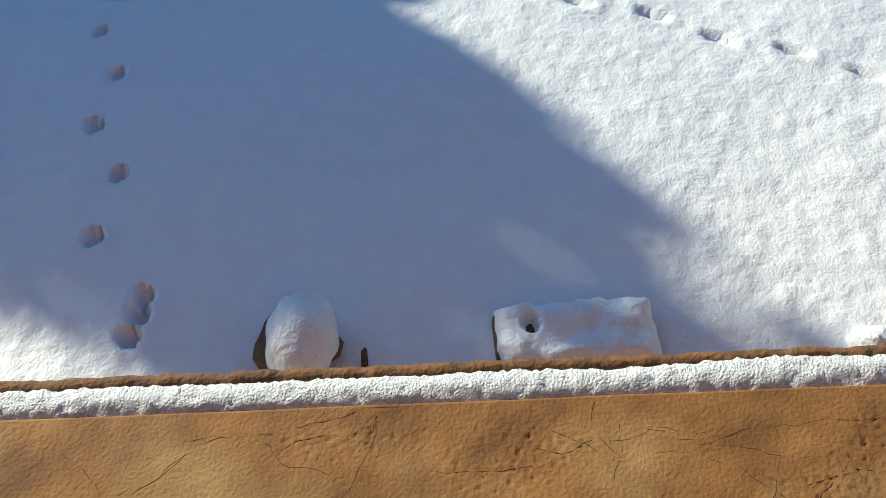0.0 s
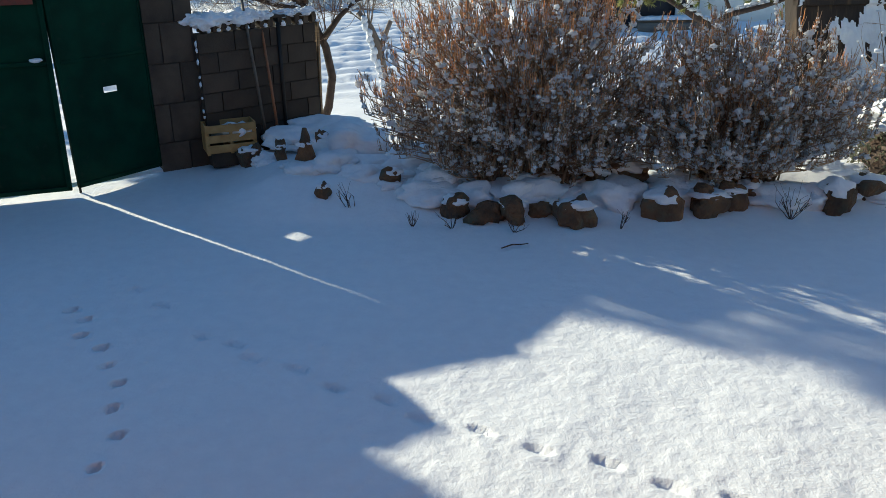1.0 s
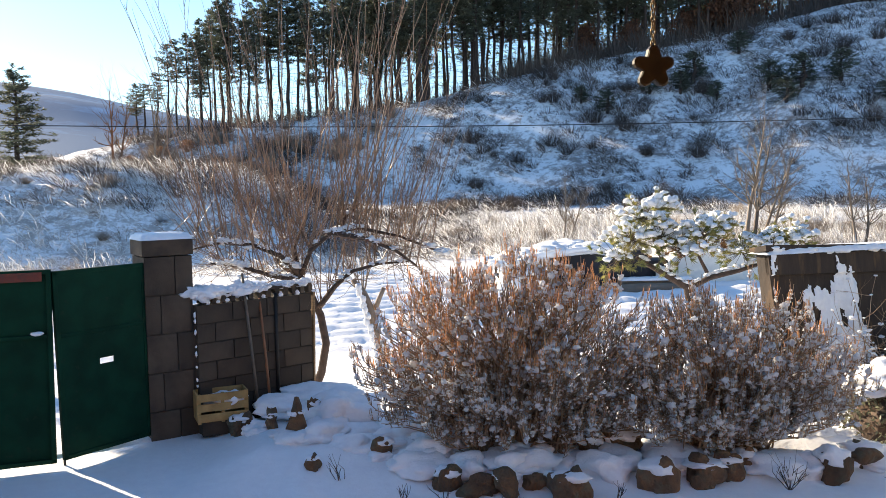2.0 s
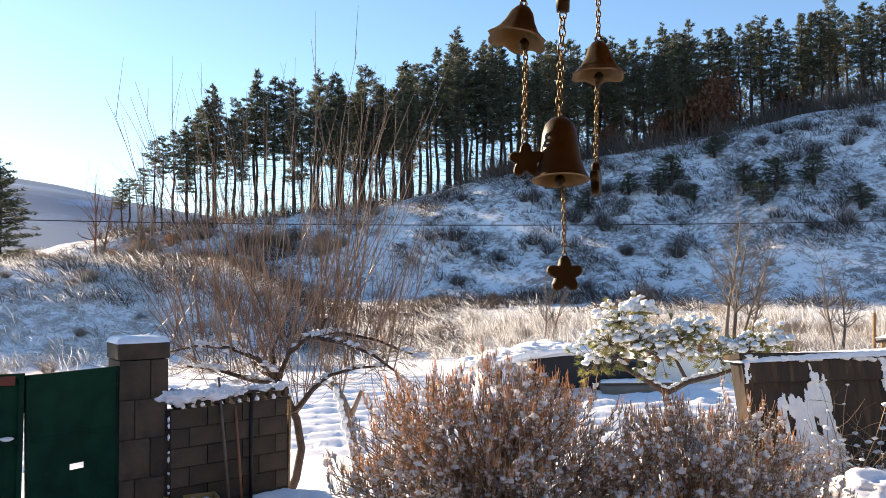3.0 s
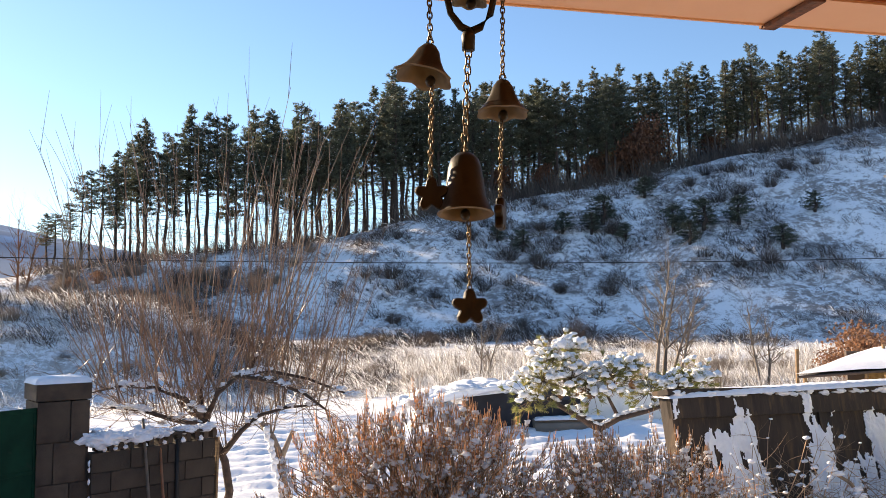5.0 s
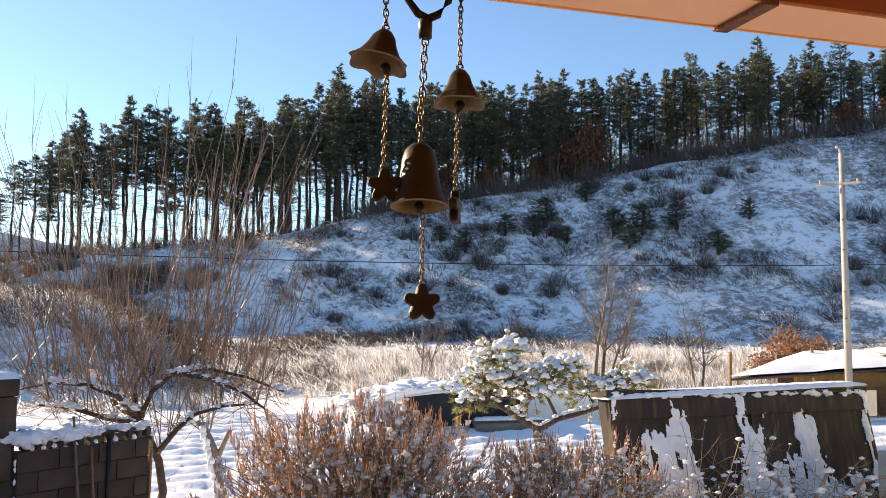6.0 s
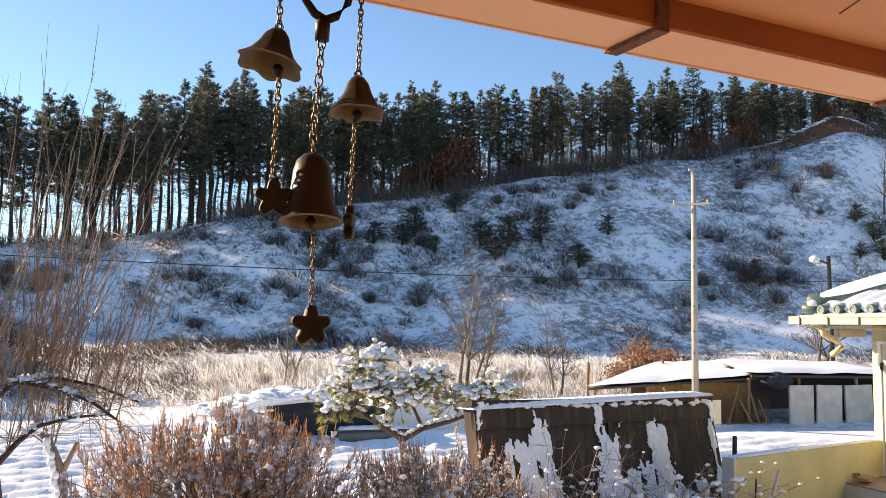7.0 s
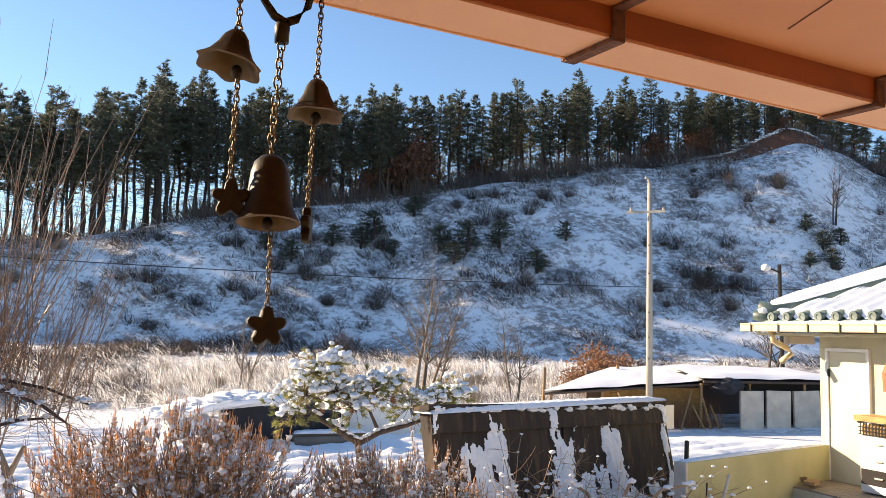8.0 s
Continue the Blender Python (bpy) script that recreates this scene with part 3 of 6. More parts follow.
    arm = Shape().tube([(X - 0.05, Y, 3.03), (X - 0.03, Y, 3.045), (X + 0.003, Y, 3.052), (X + 0.035, Y, 3.045), (X + 0.05, Y, 3.03)], 0.0035, 8)
    part("cross_arm", arm, BRONZE, c, smooth=True)
    # middle
    chain((X, Y, 2.911), (X - 0.006, Y, 2.787), 0.0148, 0.00115, c)
    bell((X - 0.006, Y, 2.7845), 0.0335, 0.075, False, 0.0, (-7, 4))
    chain((X - 0.002, Y, 2.703), (X - 0.002, Y, 2.622), 0.0085, 0.0009, c)
    star((X - 0.002, Y, 2.602), 0.0225, 0.15, c)
    # left
    chain((X - 0.047, Y, 3.03), (X - 0.046, Y, 2.917), 0.0105, 0.00105, c)
    bell((X - 0.046, Y, 2.9145), 0.034, 0.045, True, 0.0028, (-1, 14))
    chain((X - 0.044, Y, 2.873), (X - 0.047, Y, 2.752), 0.0098, 0.0011, c)
    star((X - 0.046, Y - 0.008, 2.733), 0.0215, -0.25, c)
    # right
    chain((X + 0.043, Y, 3.03), (X + 0.041, Y, 2.876), 0.0095, 0.00095, c)
    bell((X + 0.041, Y, 2.8735), 0.0305, 0.044, True, 0.0022, (-3, 3))
    chain((X + 0.039, Y, 2.83), (X + 0.036, Y, 2.73), 0.0088, 0.00095, c)
    star((X + 0.036, Y, 2.711), 0.0215, 1.25, c)


chime()


# ---------------------------------------------------------------- gate, pillars and block wall
def block_course(parent, a, b, z0, z1, thick, course=0.2, length=0.4):
    """Blocks laid in courses along the line a-b, each a piece of its own."""
    a, b = Vector((*a, 0)), Vector((*b, 0))
    d = b - a
    run = d.length
    ang = math.degrees(math.atan2(d.y, d.x))
    n = max(1, round((z1 - z0) / course))
    h = (z1 - z0) / n
    core = Shape().box(a.lerp(b, 0.5) + Vector((0, 0, (z0 + z1) / 2)), (run - 0.02, thick - 0.03, z1 - z0 - 0.01), turn_z(ang))
    part("mortar_core", core, MORTAR, parent)
    for i in range(n):
        x = -(length / 2 if i % 2 else 0.0)
        while x < run - 0.01:
            lo, hi = max(0.0, x), min(run, x + length)
            x += length
            if hi - lo < 0.04:
                continue
            p = a + d.normalized() * ((lo + hi) / 2)
            sh = Shape().box((0, 0, 0), (hi - lo - 0.012, thick + rnd.uniform(-0.004, 0.008), h - 0.012))
            ob = part("block", sh, BLOCK, parent)
            ob.matrix_basis = Matrix.Translation((p.x, p.y, z0 + (i + 0.5) * h)) @ Matrix.Rotation(radians(ang), 4, "Z") @ Matrix.Rotation(radians(rnd.uniform(-0.5, 0.5)), 4, "Y")


def snow_cap(shape, c, size, turn, seed, nx=24, ny=12, lift=0.0):
    """A cushion of snow with rounded rim, over a flat top."""
    sx, sy, h = size
    n0 = len(shape.v)
    for j in range(ny + 1):
        for i in range(nx + 1):
            u, v = -1 + 2 * i / nx, -1 + 2 * j / ny
            e = (1 - abs(u) ** 8) ** 0.5 * (1 - abs(v) ** 8) ** 0.5 if max(abs(u), abs(v)) < 1 else 0.0
            k = 1 + 0.25 * noise.noise(Vector((u * sx * 6 + seed, v * sy * 6, seed)))
            w = 0.03 * noise.noise(Vector((u * sx * 9, v * sy * 9, seed + 4)))
            p = turn @ Vector((u * sx / 2 + w * 0.4, v * sy / 2 + w * 0.4, 0))
            shape.v.append(Vector(c) + p + Vector((0, 0, lift + h * e * k)))
    shape.f += [(n0 + j * (nx + 1) + i, n0 + j * (nx + 1) + i + 1, n0 + (j + 1) * (nx + 1) + i + 1, n0 + (j + 1) * (nx + 1) + i) for j in range(ny) for i in range(nx)]
    return shape


def pillar(x, y, height, turn, label):
    p = thing("gate_pillar", (x, y, 0), label, "pillar", "gate pillars")
    m = turn_z(turn)
    a = Vector((x, y, 0)) - m @ Vector((0.24, 0, 0))
    b = Vector((x, y, 0)) + m @ Vector((0.24, 0, 0))
    block_course(p, (a.x, a.y), (b.x, b.y), -0.1, height - 0.17, 0.46, 0.4, 0.3)
    part("capstone", Shape().box((x, y, height - 0.085), (0.5, 0.485, 0.16), m), BLOCK, p, bevel=0.01)
    s = part("snow_cap", snow_cap(Shape(), (x, y, height - 0.006), (0.52, 0.5, 0.062), m, 3), SNOW, p, "smooth snow on the capstone", smooth=True)
    return p


pillar(-2.86, 8.56, 2.0, 33, "dark concrete block gate pillar with a snow cap")
pillar(-4.74, 7.22, 1.98, 33, "dark concrete block gate pillar beside the green gate")


def gate_leaf(name, hinge, free, z0, z1, handle_side, label):
    """A sheet steel leaf on a frame, between two upright lines."""
    hx, fx = Vector((*hinge, 0)), Vector((*free, 0))
    d = fx - hx
    w, ang = d.length, math.degrees(math.atan2(d.y, d.x))
    g = thing(name, (hinge[0], hinge[1], z0), label, "gate", "gate leaves")
    m = turn_z(ang)

    def at(u, v, z):
        return hx + m @ Vector((u, v, 0)) + Vector((0, 0, z))

    sh = Shape()
    slot = handle_side  # (u, z, width, height) of the letter slot, or None
    if slot:
        u, z, sw, shh = slot
        for a, b, c, e in ((0, u - sw / 2, z0, z1), (u + sw / 2, w, z0, z1), (u - sw / 2, u + sw / 2, z0, z - shh / 2), (u - sw / 2, u + sw / 2, z + shh / 2, z1)):
            sh.box(at((a + b) / 2, 0, (c + e) / 2), (b - a, 0.006, e - c), m)
    else:
        sh.box(at(w / 2, 0, (z0 + z1) / 2), (w, 0.006, z1 - z0), m)
    part("steel_sheet", sh, GREEN, g)
    for n, c, s in (("top_rail", (w / 2, z1 - 0.02), (w, 0.04)), ("bottom_rail", (w / 2, z0 + 0.02), (w, 0.04)), ("hinge_stile", (0.02, (z0 + z1) / 2), (0.04, z1 - z0)), ("free_stile", (w - 0.02, (z0 + z1) / 2), (0.04, z1 - z0)), ("middle_rail", (w / 2, z0 + (z1 - z0) * 0.66), (w - 0.08, 0.035))):
        part(n, Shape().box(at(c[0], -0.012, c[1]), (s[0], 0.045, s[1]), m), GREEN, g, bevel=0.004)
    return g, at, m, w


def sag(g, hinge, free, z0, shift):
    """Lean the free edge of a leaf along its own line, as it hangs on worn hinges."""
    h, d = Vector((*hinge, 0)), Vector((free[0] - hinge[0], free[1] - hinge[1], 0))
    w, d = d.length, d.normalized()
    for o in g.children:
        for v in o.data.vertices:
            k = max(0.0, (v.co - h).dot(d) / w) * (v.co.z - z0) / 1.75 * shift
            v.co += d * k


g, at, m, w = gate_leaf("gate_leaf", (-2.94, 8.27), (-3.475, 7.53), 0.06, 1.78, (0.44, 0.9, 0.14, 0.055), "green painted steel gate leaf standing ajar")
bolt = Shape().tube([at(w - 0.05, -0.06, 1.16), at(w - 0.42, -0.06, 1.16)], 0.011, 8)
bolt.box(at(w - 0.32, -0.05, 1.15), (0.05, 0.05, 0.09), m)
bolt.box(at(w - 0.12, -0.05, 1.15), (0.04, 0.05, 0.07), m)
bolt.tube([at(w - 0.36, -0.06, 1.16), at(w - 0.36, -0.07, 1.05)], 0.009, 6)
part("slide_bolt", bolt, IRON, g)
part("bolt_plate", Shape().box(at(w - 0.26, -0.038, 1.155), (0.34, 0.006, 0.06), m), IRON, g)
part("pull_handle", Shape().tube([at(w - 0.12, -0.035, 0.98), at(w - 0.12, -0.08, 0.97), at(w - 0.12, -0.08, 0.86), at(w - 0.12, -0.035, 0.85)], 0.009, 6), IRON, g)
part("drop_rod", Shape().tube([at(w - 0.03, -0.05, 0.72), at(w - 0.03, -0.05, 0.0)], 0.012, 8), IRON, g)
sag(g, (-2.94, 8.27), (-3.475, 7.53), 0.06, 0.027)
g, at, m, w = gate_leaf("gate_leaf", (-4.5, 7.2), (-3.536, 7.516), 0.05, 1.8, None, "green painted steel gate leaf with a rusty top")
part("rust_patch", Shape().box(at(w - 0.28, 0.018 - 0.05, 1.74), (0.42, 0.006, 0.08), m), RUST, g, "faded rust red band")
part("snow_crumb", Shape().blob(at(w - 0.12, -0.03, 1.235), (0.06, 0.03, 0.02), 0.3), SNOW, g, smooth=True)
sag(g, (-4.5, 7.2), (-3.536, 7.516), 0.05, 0.033)
sill = Shape()
snow_cap(sill, (-3.6, 7.98, -0.01), (2.1, 0.3, 0.035), turn_z(33), 8, 40, 8)
tagged(part("snow_drift", sill, SNOW, smooth=True), "low snow drift along the foot of the gate", "snow")


def block_wall():
    wl = thing("block_wall", (-2.0, 8.9, 0), "dark concrete block garden wall with pierced top course", "wall", kind="structure")
    a, b = (-2.55, 8.5), (-1.53, 9.4)
    block_course(wl, a, b, -0.05, 1.32, 0.15, 0.2, 0.4)
    A, B = Vector((*a, 0)), Vector((*b, 0))
    d = (B - A).normalized()
    ang = math.degrees(math.atan2(d.y, d.x))
    n = 13
    for k in range(n):
        p = A + d * (0.1 + (B - A).length * k / n)
        part("pierced_block", Shape().box((p.x, p.y, 1.365), (0.05, 0.14, 0.085), turn_z(ang)), BLOCK, wl)
    mid = A.lerp(B, 0.5)
    part("coping", Shape().box((mid.x, mid.y, 1.418), ((B - A).length, 0.17, 0.025), turn_z(ang)), BLOCK, wl)
    # snow in broken lumps along the coping and in the piercings
    q, run = random.Random(17), (B - A).length
    heap = Shape()
    for k in range(60):
        u = run * q.random()
        r = q.uniform(0.03, 0.075) * (1.25 if u < 0.5 * run else 0.8)
        if 0.62 < u / run < 0.7:
            continue
        p = A + d * u + Vector((q.uniform(-0.05, 0.05), q.uniform(-0.05, 0.05), 1.435))
        heap.blob(p, (r * 1.5, r * 1.1, r * 0.75), 0.8, 3, k * 1.3, 1.8)
    for k in range(n):
        if q.random() < 0.6:
            p = A + d * (0.15 + run * k / n) + Vector((0.03, -0.05, 1.335))
            heap.blob(p, (0.03, 0.03, q.uniform(0.015, 0.035)), 0.6, 2, k, 1.7)
    # snow specks down the gap by the pillar, also standing for light through it
    for k in range(9):
        p = A + d * 0.02 + Vector((0.02, -0.075, 1.25 - 0.11 * k + q.uniform(-0.03, 0.03)))
        heap.blob(p, (0.012, 0.012, q.uniform(0.01, 0.035)), 0.6, 2, k, 1.7)
    part("snow_on_coping", heap, SNOW, wl, smooth=True)
    p = A + d * 0.9 + Vector((0.055, -0.06, 0))
    part("drain_pipe", Shape().tube([p + Vector((0, 0, -0.1)), p + Vector((0, 0, 0.6)), p + Vector((0, 0, 1.36))], 0.022, 8), IRON, wl, smooth=True)
    e = B + d * 0.015
    part("end_board", Shape().box((e.x, e.y, 0.62), (0.022, 0.17, 1.42), turn_z(ang) @ Matrix.Rotation(radians(1.5), 3, "Y")), WOOD, wl)
    # far walls that run on out of view
    w2 = thing("boundary_wall", (-6.0, 6.4, 0), "concrete block boundary wall beyond the gate", "wall", kind="structure")
    block_course(w2, (-7.0, 5.7), (-4.95, 7.05), -0.05, 1.9, 0.15, 0.2, 0.4)


block_wall()


def tool(base, top, r, material, name, label, blade):
    t = thing(name, base, label, "garden tool")
    part("shaft", Shape().tube([base, Vector(base).lerp(Vector(top), 0.5) + Vector((0.004, 0, 0)), top], [r, r * 0.95, r * 0.85], 8), material, t, smooth=True)
    b = Vector(base)
    part("blade", Shape().box(b + Vector((0, -0.02, 0.06)), blade, Matrix.Rotation(radians(14), 3, "X"), 0.8), IRON, t, bevel=0.004)


tool((-1.95, 8.66, 0.12), (-2.12, 8.83, 1.6), 0.016, HANDLE2, "shovel", "grey wooden handled shovel leaning on the block wall", (0.16, 0.02, 0.24))
tool((-1.83, 8.7, 0.1), (-1.98, 8.95, 1.4), 0.015, HANDLE, "hoe", "red brown handled hoe leaning on the block wall", (0.13, 0.02, 0.16))


def crate():
    c = thing("wooden_crate", (-2.22, 8.52, 0.05), "pale yellow slatted fruit crate against the wall", "crate")
    m = turn_z(24)
    o = Vector((-2.29, 8.45, 0.16))
    for z in (0.06, 0.16, 0.26):
        for y in (-0.13, 0.13):
            part("slat", Shape().box(o + m @ Vector((0, y, 0)) + Vector((0, 0, z)), (0.5, 0.012, 0.075), m), CRATE, c)
    for x in (-0.245, 0.245):
        part("end_board", Shape().box(o + m @ Vector((x, 0, 0)) + Vector((0, 0, 0.16)), (0.014, 0.26, 0.28), m), CRATE, c)
    for x in (-0.23, 0.0, 0.23):
        part("corner_post", Shape().box(o + m @ Vector((x, -0.115, 0)) + Vector((0, 0, 0.15)), (0.03, 0.02, 0.3), m), CRATE, c)
    part("floor_board", Shape().box(o + Vector((0, 0, 0.02)), (0.48, 0.25, 0.012), m), CRATE, c)
    part("snow_inside", Shape().blob(o + Vector((0.05, 0, 0.2)), (0.2, 0.1, 0.09), 0.5, 3), SNOW, c, smooth=True)
    part("support", Shape().box(o + Vector((0, 0, -0.06)), (0.4, 0.2, 0.15), m), BLOCK, c)


crate()


# ---------------------------------------------------------------- rocks along the bed
def rock(x, y, r, h, seed, snow=0.0, label="brown field rock edging the snowy bed"):
    t = thing("rock", (x, y, 0), label, "rock", "rocks edging the bed")
    z = ground_z(x, y)
    sh = Shape().blob((x, y, z + h * 0.22), (r * 0.86, r * 0.74, h * 0.56), 0.7, 3, seed, 1.15)
    part("stone", sh, ROCK, t, smooth=True)
    if snow:
        part("snow_cap", Shape().blob((x, y, z + h * 0.56), (r * 0.84, r * 0.74, snow * r * 0.6), 0.5, 3, seed + 9, 1.6), SNOW, t, smooth=True)
    return t


for i, (x, y, r, h, s) in enumerate(((-2.05, 8.3, 0.13, 0.26, 0.5), (-1.42, 7.8, 0.1, 0.38, 0.5), (-1.32, 8.2, 0.08, 0.34, 0.5), (-1.15, 7.05, 0.07, 0.16, 0.5), (-0.56, 7.3, 0.1, 0.18, 0.5), (-1.72, 8.15, 0.07, 0.24, 0.8),
                                     (-0.02, 6.75, 0.12, 0.22, 0.7), (0.25, 6.7, 0.17, 0.2, 0.0), (0.45, 6.68, 0.14, 0.24, 0.4), (0.7, 6.74, 0.12, 0.13, 0.0), (0.95, 6.55, 0.19, 0.3, 0.3), (1.22, 7.2, 0.15, 0.25, 0.5), (1.5, 7.3, 0.2, 0.26, 0.6),
                                     (1.68, 6.7, 0.15, 0.32, 0.7), (2.08, 6.78, 0.17, 0.26, 0.3), (2.3, 6.85, 0.14, 0.26, 0.3), (2.5, 7.0, 0.12, 0.2, 0.6), (3.15, 6.82, 0.15, 0.34, 1.0), (3.5, 7.05, 0.2, 0.24, 0.4), (3.95, 6.95, 0.2, 0.12, 0.3))):
    rock(x, y, r, h, i + 1, s)

# snow mounds in the bed
mounds = [(rnd.uniform(-1.9, 3.8), rnd.random(), rnd.uniform(0.08, 0.26), 0.0) for _ in range(80)]
mounds = [(x, 6.95 + k ** 1.5 * 1.6 + max(0, -x * 0.5), r, 0.0) for x, k, r, _ in mounds]
mounds += [(-1.35, 8.75, 0.34, 0.15), (-1.7, 8.5, 0.26, 0.1), (-1.05, 8.3, 0.34, 0.06), (-0.85, 7.5, 0.25, 0.0), (-1.2, 7.75, 0.25, 0.0), (-0.2, 7.1, 0.3, 0.0), (0.6, 7.1, 0.3, 0.0), (1.35, 7.0, 0.26, 0.0), (2.75, 7.0, 0.3, 0.0), (1.95, 7.15, 0.3, 0.0)]
for i, (x, y, r, lift) in enumerate(mounds):
    ob = part("snow_mound", Shape().blob((x, y, ground_z(x, y) + lift), (r * 1.1, r * 0.9, r * (0.3 + 0.35 * ((i * 7) % 5) / 5)), 0.5, 4, i * 1.7, 1.5), SNOW, smooth=True)
    tagged(ob, "lumpy mound of snow between the rocks", "snow", "snow mounds in the bed")


# stones by the veranda foot
def foot_stones():
    t = thing("boulder", (-0.66, 1.75, 0), "mossy boulder under a round snow cap", "boulder")
    part("stone", Shape().blob((-0.668, 1.73, 0.045), (0.118, 0.14, 0.1), 0.3, 3, 4, 1.3), ROCK, t, smooth=True)
    part("snow_cap", Shape().blob((-0.65, 1.72, 0.09), (0.106, 0.15, 0.105), 0.1, 4, 2, 2.0), SNOW, t, smooth=True)
    t = thing("stepping_block", (0.15, 1.74, 0), "rectangular stone block under a thick snow slab", "stone block")
    m = turn_z(4)
    part("stone", Shape().box((0.15, 1.72, 0.03), (0.475, 0.22, 0.06), m), ROCK, t, bevel=0.012)
    sh = Shape()
    snow_cap(sh, (0.152, 1.73, 0.052), (0.47, 0.215, 0.06), m, 2, 60, 36)
    hole = Vector((0.02, 1.75, 0))
    for i, p in enumerate(sh.v):
        d = math.hypot((p.x - hole.x) / 1.0, (p.y - hole.y) / 1.4)
        k = max(0.0, 1 - d / 0.03)
        sh.v[i] = Vector((p.x, p.y, p.z - 0.05 * min(1, k * 2.2) + 0.006 * noise.noise(p * 25)))
    part("snow_slab", sh, SNOW, t, smooth=True)
    t = part("twig_stub", Shape().tube([(-0.475, 1.68, 0), (-0.472, 1.69, 0.05), (-0.466, 1.685, 0.08)], [0.012, 0.011, 0.004], 6), BARK)
    tagged(t, "dark cut stub poking through the snow", "stub")
    t = part("snow_lump", Shape().blob((1.02, 1.72, 0.01), (0.06, 0.05, 0.045), 0.3, 3), SNOW, smooth=True)
    tagged(t, "small round lump of snow on the yard", "snow")


foot_stones()


# ---------------------------------------------------------------- shrubs
def shrub(cx, cy, rx, ry, h, count, seed, label, top_material, orange, snowy):
    """Stems that fan out from a few stools into a dense dome of short upright shoots, with snow lumps caught in the forks."""
    q = random.Random(seed)
    t = thing("shrub", (cx, cy, 0), label, "shrub", "shrubs in the bed")
    stems, tips, snow = Shape(), Shape(), Shape()
    z0 = ground_z(cx, cy)

    def jit(k):
        return Vector((q.uniform(-k, k), q.uniform(-k, k), q.uniform(-k, k)))

    def lump(p, r):
        snow.blob(p + Vector((0, 0, r * 0.4)), (r * q.uniform(0.8, 1.5), r * q.uniform(0.8, 1.3), r * q.uniform(0.7, 1.1)), 1.0, 2 if r > 0.019 else 1, q.random() * 60, 1.8)

    up = Vector((0, 0, 1))
    for i in range(count):
        a = q.uniform(0, 6.2832)
        lift = q.uniform(-0.72, 1.0)
        deep = 1.0 if q.random() < 0.85 else q.uniform(0.62, 0.95)
        flat = math.sqrt(max(0.0, 1 - lift * lift)) * deep * (1 - 0.16 * max(0.0, lift))
        lumpy = 0.93 + 0.14 * noise.noise(Vector((2 * math.cos(a), 2 * math.sin(a), 2 * lift + seed)))
        end = Vector((cx + rx * flat * math.cos(a) * lumpy, cy + ry * flat * math.sin(a) * lumpy, z0 + h * (0.44 + 0.5 * lift * deep * lumpy)))
        stool = q.choice((-0.22, 0.0, 0.2))
        start = Vector((cx + stool * rx + q.uniform(-0.08, 0.08), cy + q.uniform(-0.2, 0.2) * ry, z0))
        out = Vector((math.cos(a), math.sin(a), 0)) * flat
        pts = [start]
        sway = jit(0.06)
        for k in range(1, 8):
            f = k / 7
            pts.append(start.lerp(end, f) - out * (0.16 * math.sin(f * 3.14)) + sway * math.sin(f * 6) + jit(0.022 if k < 7 else 0))
        stems.tube(pts, [0.0115, 0.0098, 0.0082, 0.0068, 0.0056, 0.0046, 0.0037, 0.003], 4, False)
        for j in range(q.randint(5, 7)):
            k = q.choice((2, 3, 4, 5, 5, 6, 6))
            b = pts[k].lerp(pts[k + 1], q.random())
            d0 = (out * 0.55 + jit(0.9) + up * 0.5).normalized()
            ln = q.uniform(0.09, 0.22)
            mid = b + d0 * ln * 0.5
            e = mid + (d0 + up * 0.9).normalized() * ln * 0.5
            stems.tube([b, mid, e], [0.0048, 0.004, 0.003], 3, False)
            if q.random() < 0.6 * snowy:
                lump(mid, q.uniform(0.009, 0.021))
            high = e.z > z0 + h * 0.42
            for _ in range(q.randint(5, 8)):
                p = b.lerp(mid, q.random()) if q.random() < 0.4 else mid.lerp(e, q.random())
                d = (up + out * 0.3 + jit(0.3)).normalized()
                ll = q.uniform(0.06, 0.13) * (1.15 if high and lift > 0.35 else 1.0)
                target = tips if high and q.random() < orange else stems
                target.tube([p, p + d * ll * 0.5 + jit(0.006), p + (d + up * 0.25).normalized() * ll], [0.0036, 0.0034, 0.0022], 3, False)
                if q.random() < 0.42 * snowy:
                    lump(p + d * ll * q.uniform(0.0, 0.5), q.uniform(0.007, 0.015))
            if q.random() < 0.25 * snowy:
                lump(e, q.uniform(0.014, 0.026))
    part("branch_crown", stems, SHRUB, t)
    part("tip_growth", tips, top_material, t, "orange brown upright twig tips")
    tagged(part("snow_load", snow, SNOWBIT, t, smooth=True), kind="stuff")


shrub(0.61, 7.28, 1.53, 0.72, 1.84, 380, 11, "airy leafless shrub with orange brown twigs holding snow", SHRUBTOP, 0.85, 1.75)
shrub(2.42, 7.22, 1.26, 0.66, 1.54, 280, 12, "greyish leafless shrub thick with snow along its twigs", SHRUBTOP, 0.4, 2.1)


